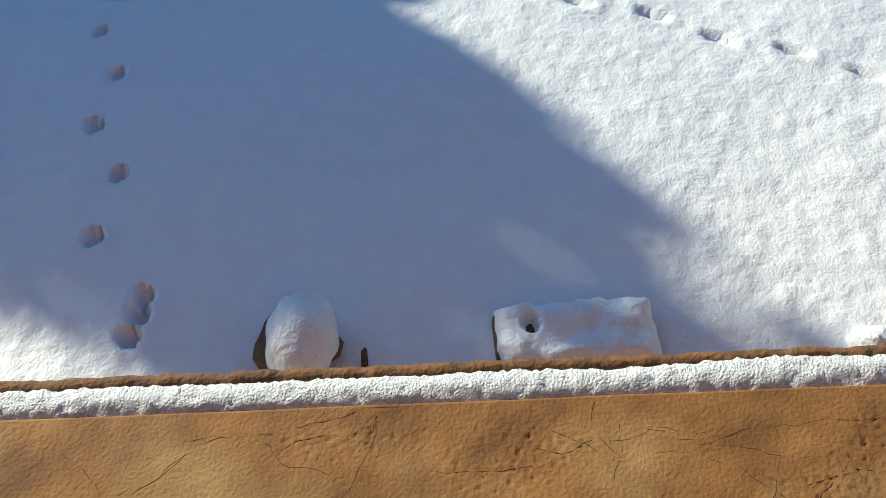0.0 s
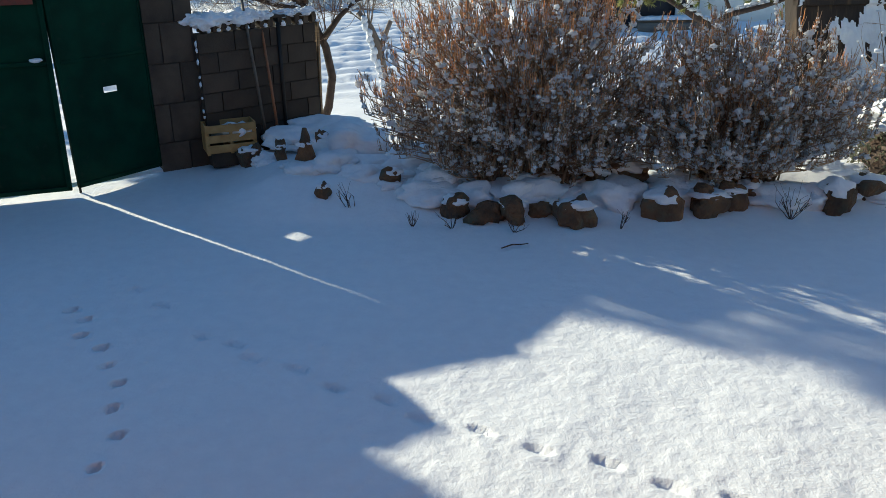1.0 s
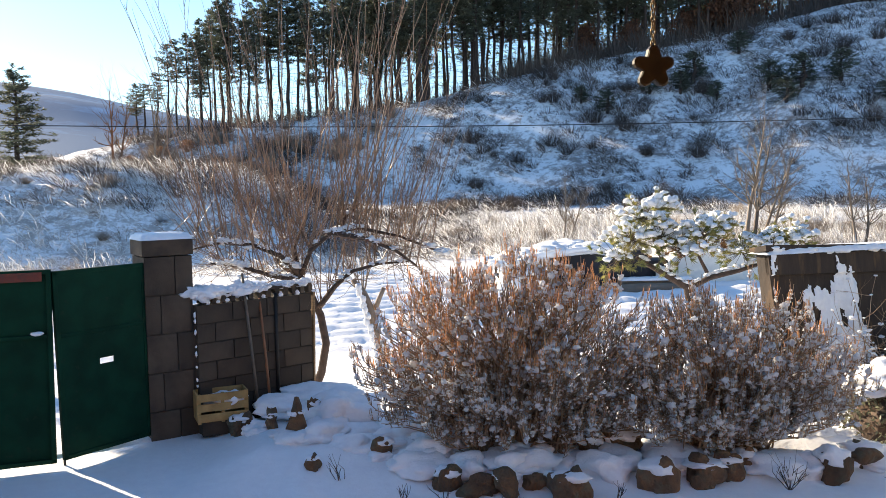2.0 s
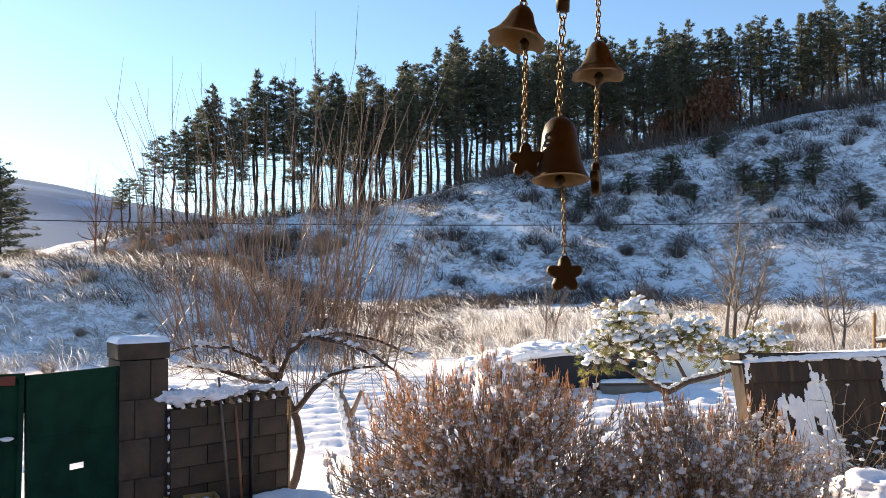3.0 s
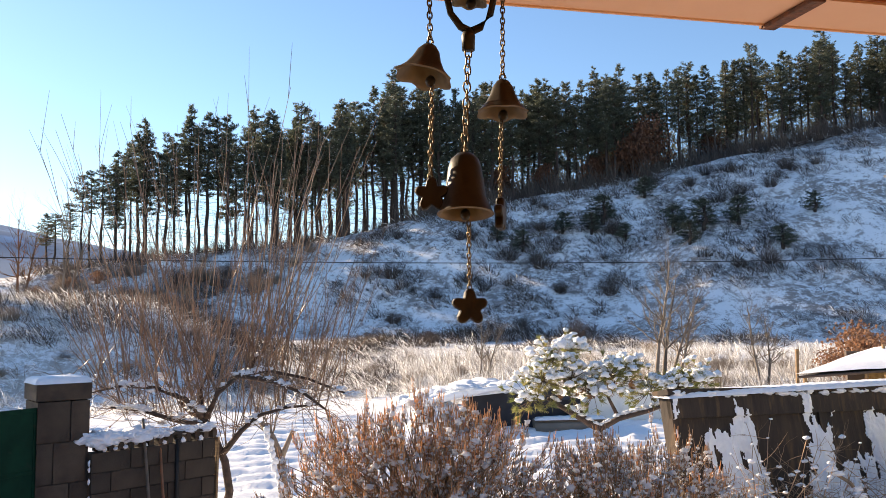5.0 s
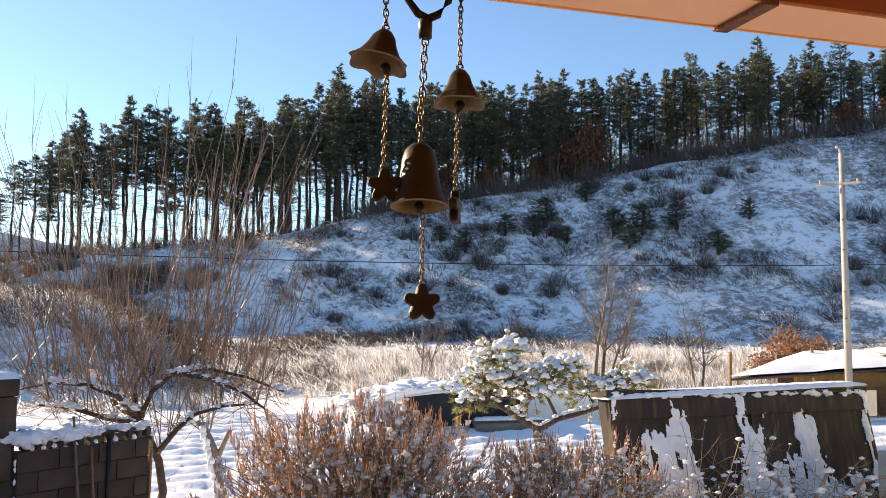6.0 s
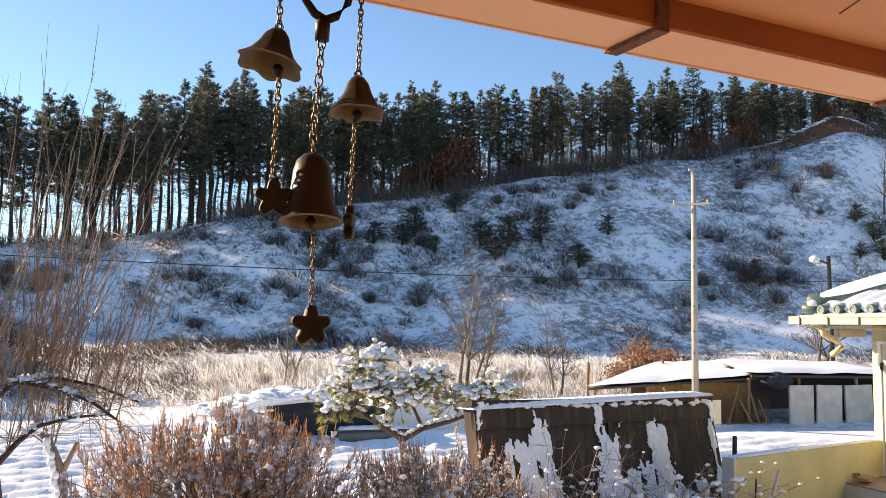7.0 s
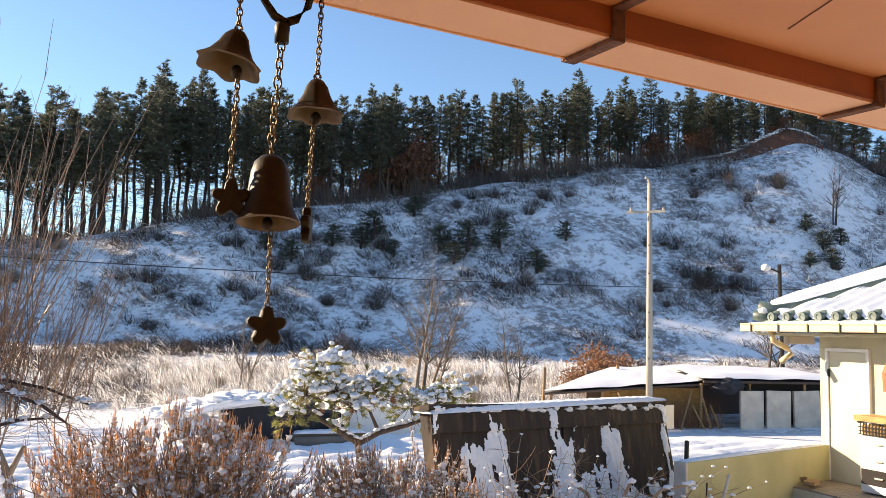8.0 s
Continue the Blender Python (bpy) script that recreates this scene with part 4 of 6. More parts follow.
def low_evergreen():
    q = random.Random(5)
    t = thing("clipped_evergreen", (4.15, 7.6, 0), "dark low evergreen bush under a snow cushion", "bush")
    leaves = Shape()
    for i in range(1500):
        a, e = q.uniform(0, 6.28), q.uniform(-0.1, 1.4)
        p = Vector((4.15 + 0.5 * math.cos(a) * math.cos(e), 7.6 + 0.42 * math.sin(a) * math.cos(e), 0.15 + 0.5 * math.sin(e))) + Vector((q.uniform(-0.04, 0.04), q.uniform(-0.04, 0.04), q.uniform(-0.04, 0.04)))
        u = Vector((q.uniform(-1, 1), q.uniform(-1, 1), q.uniform(-1, 1))).normalized() * 0.028
        v = u.cross(Vector((q.uniform(-1, 1), q.uniform(-1, 1), q.uniform(-1, 1)))).normalized() * 0.012
        leaves.add([p - u, p + v, p + u, p - v], [(0, 1, 2, 3)])
    part("leaves", leaves, PINE, t)
    part("twig_core", Shape().blob((4.15, 7.6, 0.2), (0.42, 0.34, 0.38), 0.3, 3), BARK, t)
    part("snow_cushion", Shape().blob((4.12, 7.6, 0.62), (0.42, 0.36, 0.17), 0.5, 4, 3, 2.2), SNOW, t, smooth=True)


low_evergreen()


# ---------------------------------------------------------------- branching trees
def grow(sh, p, d, length, r, depth, q, spread, up, tips, bend=0.25, sides=6, kids=(2, 3), shrink=0.68):
    n = 4
    pts, rad, cur, dd = [p], [r], p, d.normalized()
    for k in range(n):
        dd = (dd + Vector((q.uniform(-bend, bend), q.uniform(-bend, bend), q.uniform(-bend, bend) + up))).normalized()
        cur = cur + dd * (length / n)
        pts.append(cur)
        rad.append(r * (1 - 0.4 * (k + 1) / n))
    sh.tube(pts, rad, sides if depth > 1 else 4, False)
    tips.append((cur, dd, depth, pts))
    if depth <= 0:
        return
    for _ in range(q.randint(*kids)):
        k = q.randint(2, n)
        nd = (dd + Vector((q.uniform(-spread, spread), q.uniform(-spread, spread), q.uniform(-spread * 0.5, spread * 0.7)))).normalized()
        grow(sh, pts[k], nd, length * shrink * q.uniform(0.8, 1.15), rad[k] * 0.72, depth - 1, q, spread, up, tips, bend, sides, kids, shrink)


def fruit_tree():
    q = random.Random(21)
    t = thing("fruit_tree", (-1.5, 9.95, 0), "pruned bare fruit tree with tall reddish water shoots", "tree")
    wood, shoots, snow = Shape(), Shape(), Shape()
    trunk = [(-1.6, 9.95, 0.0), (-1.47, 9.9, 0.3), (-1.4, 9.85, 0.65), (-1.44, 9.75, 1.0), (-1.55, 9.65, 1.3), (-1.66, 9.6, 1.5)]
    wood.tube(trunk, [0.058, 0.05, 0.047, 0.044, 0.042, 0.038], 10)
    limbs = [
        [(-1.62, 9.62, 1.42), (-1.95, 9.5, 1.5), (-2.3, 9.45, 1.62), (-2.6, 9.4, 1.66)],
        [(-1.66, 9.6, 1.5), (-1.85, 9.55, 1.72), (-2.15, 9.5, 1.85), (-2.5, 9.5, 1.88), (-2.9, 9.5, 1.8)],
        [(-1.62, 9.6, 1.5), (-1.5, 9.55, 1.78), (-1.25, 9.5, 1.98), (-0.95, 9.5, 2.02), (-0.5, 9.5, 1.92), (0.0, 9.45, 1.72)],
        [(-1.45, 9.7, 1.1), (-1.25, 9.65, 1.35), (-1.05, 9.6, 1.52), (-0.75, 9.6, 1.6), (-0.4, 9.65, 1.62)],
        [(-1.25, 9.5, 1.98), (-0.85, 9.4, 1.9), (-0.55, 9.35, 1.78), (-0.3, 9.3, 1.6)],
        [(-1.66, 9.6, 1.5), (-1.72, 9.75, 1.8), (-1.62, 9.9, 2.1)],
        [(-1.55, 9.65, 1.35), (-1.9, 9.8, 1.6), (-2.2, 9.95, 1.95)],
        [(-1.2, 9.5, 1.95), (-1.1, 9.65, 2.15), (-0.95, 9.8, 2.3)],
    ]
    for lm in limbs:
        n = len(lm)
        wood.tube(lm, [0.036 - 0.026 * k / (n - 1) for k in range(n)], 8)
        for a, b in zip(lm, lm[1:]):
            a, b = Vector(a), Vector(b)
            for _ in range(5):
                p = a.lerp(b, q.random())
                if q.random() < 0.5 and (b - a).normalized().z < 0.75:
                    r = q.uniform(0.02, 0.045)
                    snow.blob(p + Vector((0, 0, 0.022)), (r * q.uniform(1.2, 2.4), r * 0.8, r * 0.8), 1.0, 3, q.random() * 30, 2.2)
            # upright shoots
            for _ in range(7):
                p = a.lerp(b, q.random())
                h = q.uniform(0.9, 3.0) * (1.1 if -2.5 < p.x < -0.7 else 0.6)
                lean = Vector(((p.x + 1.6) * 0.26 + q.gauss(0, 0.24), q.uniform(-0.3, 0.3), 1)).normalized()
                pts = [p]
                for k in range(4):
                    lean = (lean + Vector((q.uniform(-0.13, 0.13), q.uniform(-0.1, 0.1), 0.05))).normalized()
                    pts.append(pts[-1] + lean * h / 4)
                r = q.uniform(0.0035, 0.008)
                shoots.tube(pts, [r, r * 0.85, r * 0.7, r * 0.5, r * 0.28], 4, False)
                for _ in range(q.randint(3, 7)):
                    k = q.randint(0, 3)
                    b0 = pts[k].lerp(pts[k + 1], q.random())
                    dd = (lean + Vector((q.uniform(-0.45, 0.45), q.uniform(-0.4, 0.4), 0.3))).normalized()
                    e = b0 + dd * q.uniform(0.25, 0.8)
                    shoots.tube([b0, b0.lerp(e, 0.5) + Vector((0, 0, 0.02)), e], [r * 0.5, r * 0.4, r * 0.2], 3, False)
    # a tangle of side branches towards the gate
    for _ in range(32):
        p = Vector((q.uniform(-3.1, -1.7), q.uniform(9.25, 9.95), q.uniform(1.45, 2.0)))
        tips = []
        rr = q.uniform(0.012, 0.032)
        snow.blob(p + Vector((0, 0, 0.01)), (rr * 1.8, rr, rr * 0.8), 1.0, 3, q.random() * 30, 1.6)
        grow(shoots, p, Vector((q.uniform(-1, 0.6), q.uniform(-0.5, 0.5), q.uniform(-0.1, 1.0))), q.uniform(0.3, 0.55), 0.006, 2, q, 0.7, 0.02, tips, 0.25, 3, (2, 3))
    # fine drooping twigs
    for lm in limbs[:5]:
        for _ in range(19):
            i = q.randint(1, len(lm) - 2) if len(lm) > 2 else 0
            p = Vector(lm[i]).lerp(Vector(lm[i + 1]), q.random())
            tips = []
            grow(shoots, p, Vector((q.uniform(-1, 1), q.uniform(-0.6, 0.6), q.uniform(-0.5, 0.4))), q.uniform(0.25, 0.5), 0.005, 2, q, 0.7, 0.0, tips, 0.25, 3, (1, 3))
    part("trunk", wood, BARK, t, smooth=True)
    part("shoot_crown", shoots, SHOOT, t, "long thin reddish shoots")
    part("snow_clumps", snow, SNOW, t, smooth=True)


fruit_tree()


def stump_tree():
    q = random.Random(31)
    t = thing("young_tree", (-0.88, 11.6, 0), "pale pruned sapling trunk with snow on its stubs", "tree")
    w, s = Shape(), Shape()
    w.tube([(-0.88, 11.6, 0), (-0.94, 11.6, 0.4), (-1.0, 11.6, 0.75), (-1.1, 11.6, 1.0), (-1.25, 11.6, 1.2)], [0.06, 0.055, 0.06, 0.05, 0.035], 8)
    w.tube([(-0.98, 11.6, 0.7), (-0.88, 11.6, 0.95), (-0.82, 11.6, 1.08)], [0.04, 0.032, 0.03], 8)
    tips = []
    for _ in range(10):
        grow(w, Vector((-1.1, 11.6, 1.0)), Vector((q.uniform(-0.7, 0.5), q.uniform(-0.5, 0.5), 0.8)), 0.5, 0.01, 1, q, 0.6, 0.05, tips)
    for k in range(14):
        p = Vector((-0.9, 11.57, 0.05)).lerp(Vector((-1.14, 11.55, 1.1)), k / 13)
        s.blob(p + Vector((q.uniform(-0.04, 0.02), -0.02, 0)), (0.045, 0.04, 0.06), 0.5, 2, k, 1.6)
    part("trunk", w, BARETREE, t, smooth=True)
    part("snow_coat", s, SNOW, t, smooth=True)


stump_tree()


def yard_pine():
    q = random.Random(41)
    t = thing("garden_pine", (4.1, 13.6, 0), "spreading garden pine with snow laden needle pads", "tree")
    w, n, s, dead = Shape(), Shape(), Shape(), Shape()
    base = Vector((4.1, 13.6, 0))
    w.tube([base, base + Vector((-0.05, 0, 0.4)), base + Vector((-0.12, 0, 0.75)), base + Vector((-0.45, 0, 0.95)), base + Vector((-0.95, 0, 1.25))], [0.085, 0.075, 0.065, 0.05, 0.03], 8)
    w.tube([base + Vector((-0.12, 0, 0.72)), base + Vector((0.25, 0, 0.9)), base + Vector((0.7, -0.1, 1.02)), base + Vector((1.2, 0, 1.15))], [0.05, 0.045, 0.035, 0.02], 8)
    w.tube([base + Vector((-0.3, 0, 0.88)), base + Vector((-0.55, 0.1, 1.3)), base + Vector((-0.7, 0.1, 1.7))], [0.04, 0.03, 0.018], 8)
    w.tube([base + Vector((0.25, 0, 0.9)), base + Vector((0.1, 0.1, 1.25)), base + Vector((0.25, 0.1, 1.55))], [0.035, 0.028, 0.015], 8)
    pads = ((-1.15, 1.25, 0.36), (-1.0, 1.55, 0.36), (-0.8, 1.85, 0.33), (-0.55, 1.55, 0.34), (-0.25, 1.35, 0.3), (0.0, 1.6, 0.32), (0.3, 1.45, 0.33), (0.45, 1.68, 0.24), (0.75, 1.3, 0.32), (1.1, 1.4, 0.32), (1.4, 1.25, 0.28), (-0.45, 2.0, 0.18), (1.45, 1.5, 0.2))
    for i, (dx, z, r) in enumerate(pads):
        c = base + Vector((dx * 1.08, q.uniform(-0.35, 0.35), z * 1.04))
        for k in range(58):
            o = Vector((q.gauss(0, 0.6), q.gauss(0, 0.55), q.gauss(0, 0.46))) * r
            p = c + o
            w.tube([c + Vector((0, 0, -0.15 * r)), c + o * 0.5 + Vector((0, 0, -0.03)), p], [0.006, 0.005, 0.003], 3, False)
            target = dead if (i in (4, 6) and q.random() < 0.35) else n
            axis = (o + Vector((0, 0, 0.5 * r))).normalized()
            for _ in range(26):
                d = (axis + Vector((q.uniform(-0.8, 0.8), q.uniform(-0.8, 0.8), q.uniform(-0.8, 0.8)))).normalized()
                side = d.cross(Vector((0.3, 0.7, 0.2))).normalized() * 0.0055
                b0 = p - axis * q.uniform(0, 0.06)
                e = b0 + d * q.uniform(0.08, 0.13)
                target.add([b0 - side, b0 + side, e], [(0, 1, 2)])
            if q.random() < 0.8 and o.z > -0.2 * r:
                rr = q.uniform(0.025, 0.07)
                s.blob(p + Vector((0, 0, 0.03)), (rr * 1.2, rr * 1.1, rr * 0.8), 0.9, 2, q.random() * 50, 2.1)
    for a, b in (((-0.12, 0.78), (-0.45, 0.99)), ((-0.45, 0.99), (-0.95, 1.29)), ((-0.1, 0.76), (0.25, 0.94)), ((0.25, 0.94), (0.7, 1.05)), ((0.7, 1.05), (1.2, 1.18)), ((-0.3, 0.9), (-0.55, 1.33))):
        for k in range(9):
            f = q.random()
            rr = q.uniform(0.02, 0.04)
            s.blob(base + Vector((a[0] + (b[0] - a[0]) * f, q.uniform(-0.03, 0.03), a[1] + (b[1] - a[1]) * f + 0.03)), (rr * 1.7, rr, rr * 0.8), 0.8, 2, q.random() * 50, 1.8)
    part("trunk", w, BARK, t, smooth=True)
    part("needles", n, NEEDLE, t)
    part("dead_needles", dead, DEADNEEDLE, t, "brown dead needles")
    tagged(part("snow_load", s, SNOW, t, smooth=True), kind="stuff")


yard_pine()


# ---------------------------------------------------------------- sloping dark panel frame with a briar in front
def panel_frame():
    t = thing("sloping_cover", (5.6, 9.7, 0), "soot dark sloping cover panels streaked with sliding snow", "cover")
    A, B = Vector((3.42, 8.98, 0)), Vector((7.7, 10.48, 0))
    d = (B - A).normalized()
    nrm = Vector((d.y, -d.x, 0))  # towards the yard
    if nrm.y > 0:
        nrm = -nrm
    L = (B - A).length
    top_z, foot = 1.74, 0.35  # the foot stands forward

    def at(u, v, off=0.0):
        """u along, v from the foot (0) to the top (1)."""
        p = A + d * u + nrm * (foot * (1 - v))
        tz = top_z - 0.13 * u / L
        slope = Vector((-nrm.x * foot, -nrm.y * foot, top_z)).normalized()
        n2 = d.cross(slope)
        if n2.dot(nrm) < 0:
            n2 = -n2
        return p + Vector((0, 0, tz * v)) + n2 * off

    def slabby(u0, u1, v0, v1, o0, o1):
        c = [at(u, v, o) for o in (o0, o1) for u, v in ((u0, v0), (u1, v0), (u1, v1), (u0, v1))]
        return Shape().add(c, [(0, 1, 2, 3), (7, 6, 5, 4), (0, 4, 5, 1), (1, 5, 6, 2), (2, 6, 7, 3), (3, 7, 4, 0)])

    part("panel", slabby(0.06, L * 0.5 - 0.03, -0.02, 1, -0.05, 0), PANEL, t)
    part("panel", slabby(L * 0.5 + 0.03, L - 0.06, -0.02, 1, -0.05, 0), PANEL, t)
    part("back_board", slabby(0.02, L - 0.02, -0.02, 0.99, -0.12, -0.06), PANEL, t)
    part("end_rail", slabby(0, 0.07, -0.02, 1.0, -0.14, 0.03), PANEL, t)
    part("end_rail", slabby(L - 0.07, L, -0.02, 1.0, -0.14, 0.03), PANEL, t)
    part("middle_rail", slabby(L * 0.5 - 0.035, L * 0.5 + 0.035, -0.02, 1.0, -0.06, 0.03), PANEL, t)
    part("top_beam", slabby(0, L, 0.84, 0.97, -0.02, 0.045), PANEL, t)
    part("top_board", slabby(-0.03, L + 0.03, 0.985, 1.02, -0.2, 0.06), PANEL, t)
    q = random.Random(51)
    # snow left in tongues after the rest has slid off: (from, to, top)
    tongues = ((-0.02, 0.1, 1.0), (0.43, 0.56, 0.77), (0.58, 0.98, 0.79), (0.93, 1.19, 0.9), (0.5, 1.25, 0.5), (0.3, 1.75, 0.26), (1.97, 2.1, 0.99), (2.0, 2.42, 0.8), (1.9, 2.75, 0.46), (2.78, 3.1, 0.55), (3.0, 3.44, 0.84), (2.9, 3.75, 0.3), (3.9, 4.1, 0.34), (4.38, 4.55, 1.0))
    nu, nv = 420, 150
    snow = Shape()
    mask = {}
    for i in range(nu + 1):
        u = L * i / nu
        for j in range(nv + 1):
            v = 0.97 * j / nv
            rag = 0.09 * noise.noise(Vector((u * 5, v * 5, 2))) + 0.05 * noise.noise(Vector((u * 16, v * 14, 4))) + 0.03 * noise.noise(Vector((u * 40, v * 36, 4)))
            f = max(min(u - a, b - u, (c - v) * 0.9) for a, b, c in tongues) + rag
            crumbs = 0.34 * noise.noise(Vector((u * 11, v * 15, 7))) - 0.16 - 0.08 * v
            if 0.8 < v < 0.9 and f < 0.08:
                crumbs -= 0.2
            mask[i, j] = max(f, crumbs) - 0.015
    index = {}
    for i in range(nu):
        for j in range(nv):
            ks = ((i, j), (i + 1, j), (i + 1, j + 1), (i, j + 1))
            if all(mask[k] > 0 for k in ks):
                row = []
                for k in ks:
                    if k not in index:
                        index[k] = len(snow.v)
                        u, v = L * k[0] / nu, 0.97 * k[1] / nv
                        snow.v.append(at(u, v, (0.045 if v > 0.835 else 0.0) + 0.01 + 0.035 * min(1, mask[k] * 9) + 0.008 * noise.noise(Vector((u * 14, v * 14, 0)))))
                    row.append(index[k])
                snow.f.append(tuple(row))
    part("clinging_snow", snow, SNOW, t, smooth=True)
    cap = Shape()
    mid = at(L / 2, 1.0, -0.06)
    snow_cap(cap, mid + Vector((0, 0, 0.02)), (L + 0.1, 0.3, 0.06), turn_z(math.degrees(math.atan2(d.y, d.x))), 4, 120, 10)
    for k in range(45):
        u = q.uniform(0.05, L - 0.05)
        p = at(u, 1.0 - q.random() * 0.03, 0.05)
        r = q.uniform(0.01, 0.034)
        cap.blob(p, (r * 2.4, r * 0.6, r), 0.8, 2, k, 1.6)
    part("snow_on_top", cap, SNOW, t, smooth=True)
    # white barrel end and tools beside it
    b = thing("white_board", (8.0, 10.75, 0), "white sheet board propped behind the dark cover", "board")
    part("sheet", Shape().box((7.95, 10.75, 1.4), (0.42, 0.03, 0.36), turn_z(10)), WHITE, b, bevel=0.008)
    part("prop", Shape().tube([(7.95, 10.8, 0), (7.95, 10.78, 1.4)], 0.03, 6), WOOD, b)
    k = thing("plank_offcut", (7.5, 9.75, 0), "dark planks leaning at the end of the cover", "plank")
    part("plank", Shape().tube([(7.35, 9.5, 0), (7.75, 9.95, 1.15)], 0.035, 6), BARK, k)
    part("plank", Shape().box((7.42, 9.55, 0.4), (0.3, 0.04, 0.8), turn_z(16) @ Matrix.Rotation(radians(8), 3, "X")), PANEL, k)


panel_frame()


def briar():
    q = random.Random(61)
    t = thing("briar_bush", (5.5, 8.3, 0), "sprawling bare briar with snow on arching canes", "bush")
    w, s = Shape(), Shape()
    for i in range(130):
        a = q.uniform(-1.2, 1.2)
        p = Vector((5.5 + q.uniform(-1.5, 1.2), 8.6 + q.uniform(-0.35, 0.35), 0.05))
        dd = Vector((math.sin(a), q.uniform(-0.4, 0.3), q.uniform(0.7, 1.4))).normalized()
        pts = [p]
        n = 7
        ln = q.uniform(0.7, 1.5)
        for k in range(n):
            dd = (dd + Vector((q.uniform(-0.15, 0.15) + 0.08 * math.sin(a), q.uniform(-0.1, 0.1), -0.1))).normalized()
            pts.append(pts[-1] + dd * ln / n)
        r = q.uniform(0.006, 0.011)
        w.tube(pts, [r * (1 - 0.1 * k) for k in range(n + 1)], 4, False)
        tips = []
        for _ in range(4):
            k = q.randint(2, n)
            grow(w, pts[k], Vector((q.uniform(-1, 1), q.uniform(-0.6, 0.6), q.uniform(-0.3, 0.8))), q.uniform(0.15, 0.35), 0.003, 1, q, 0.7, 0, tips, 0.2, 3, (1, 2))
        for k in range(3, n + 1):
            if q.random() < 0.7:
                r2 = q.uniform(0.011, 0.03)
                s.blob(pts[k] + Vector((0, 0, 0.012)), (r2 * 1.4, r2, r2 * 0.7), 0.6, 2, q.random() * 50, 1.7)
    for pts in ([(5.6, 8.4, 0), (5.35, 8.35, 0.5), (5.1, 8.3, 0.85), (4.85, 8.3, 1.0)], [(5.6, 8.4, 0), (5.75, 8.35, 0.55), (6.1, 8.3, 0.85), (6.6, 8.3, 0.9)], [(5.5, 8.4, 0), (5.5, 8.35, 0.6), (5.7, 8.3, 1.0)]):
        w.tube(pts, [0.03 - 0.005 * k for k in range(len(pts))], 7)
        for a, b in zip(pts, pts[1:]):
            for _ in range(3):
                p = Vector(a).lerp(Vector(b), q.random())
                s.blob(p + Vector((0, -0.01, 0.02)), (0.06, 0.03, 0.025), 0.7, 3, q.random() * 50, 1.7)
    part("cane_growth", w, SHRUB, t)
    part("snow_clumps", s, SNOW, t, smooth=True)


briar()


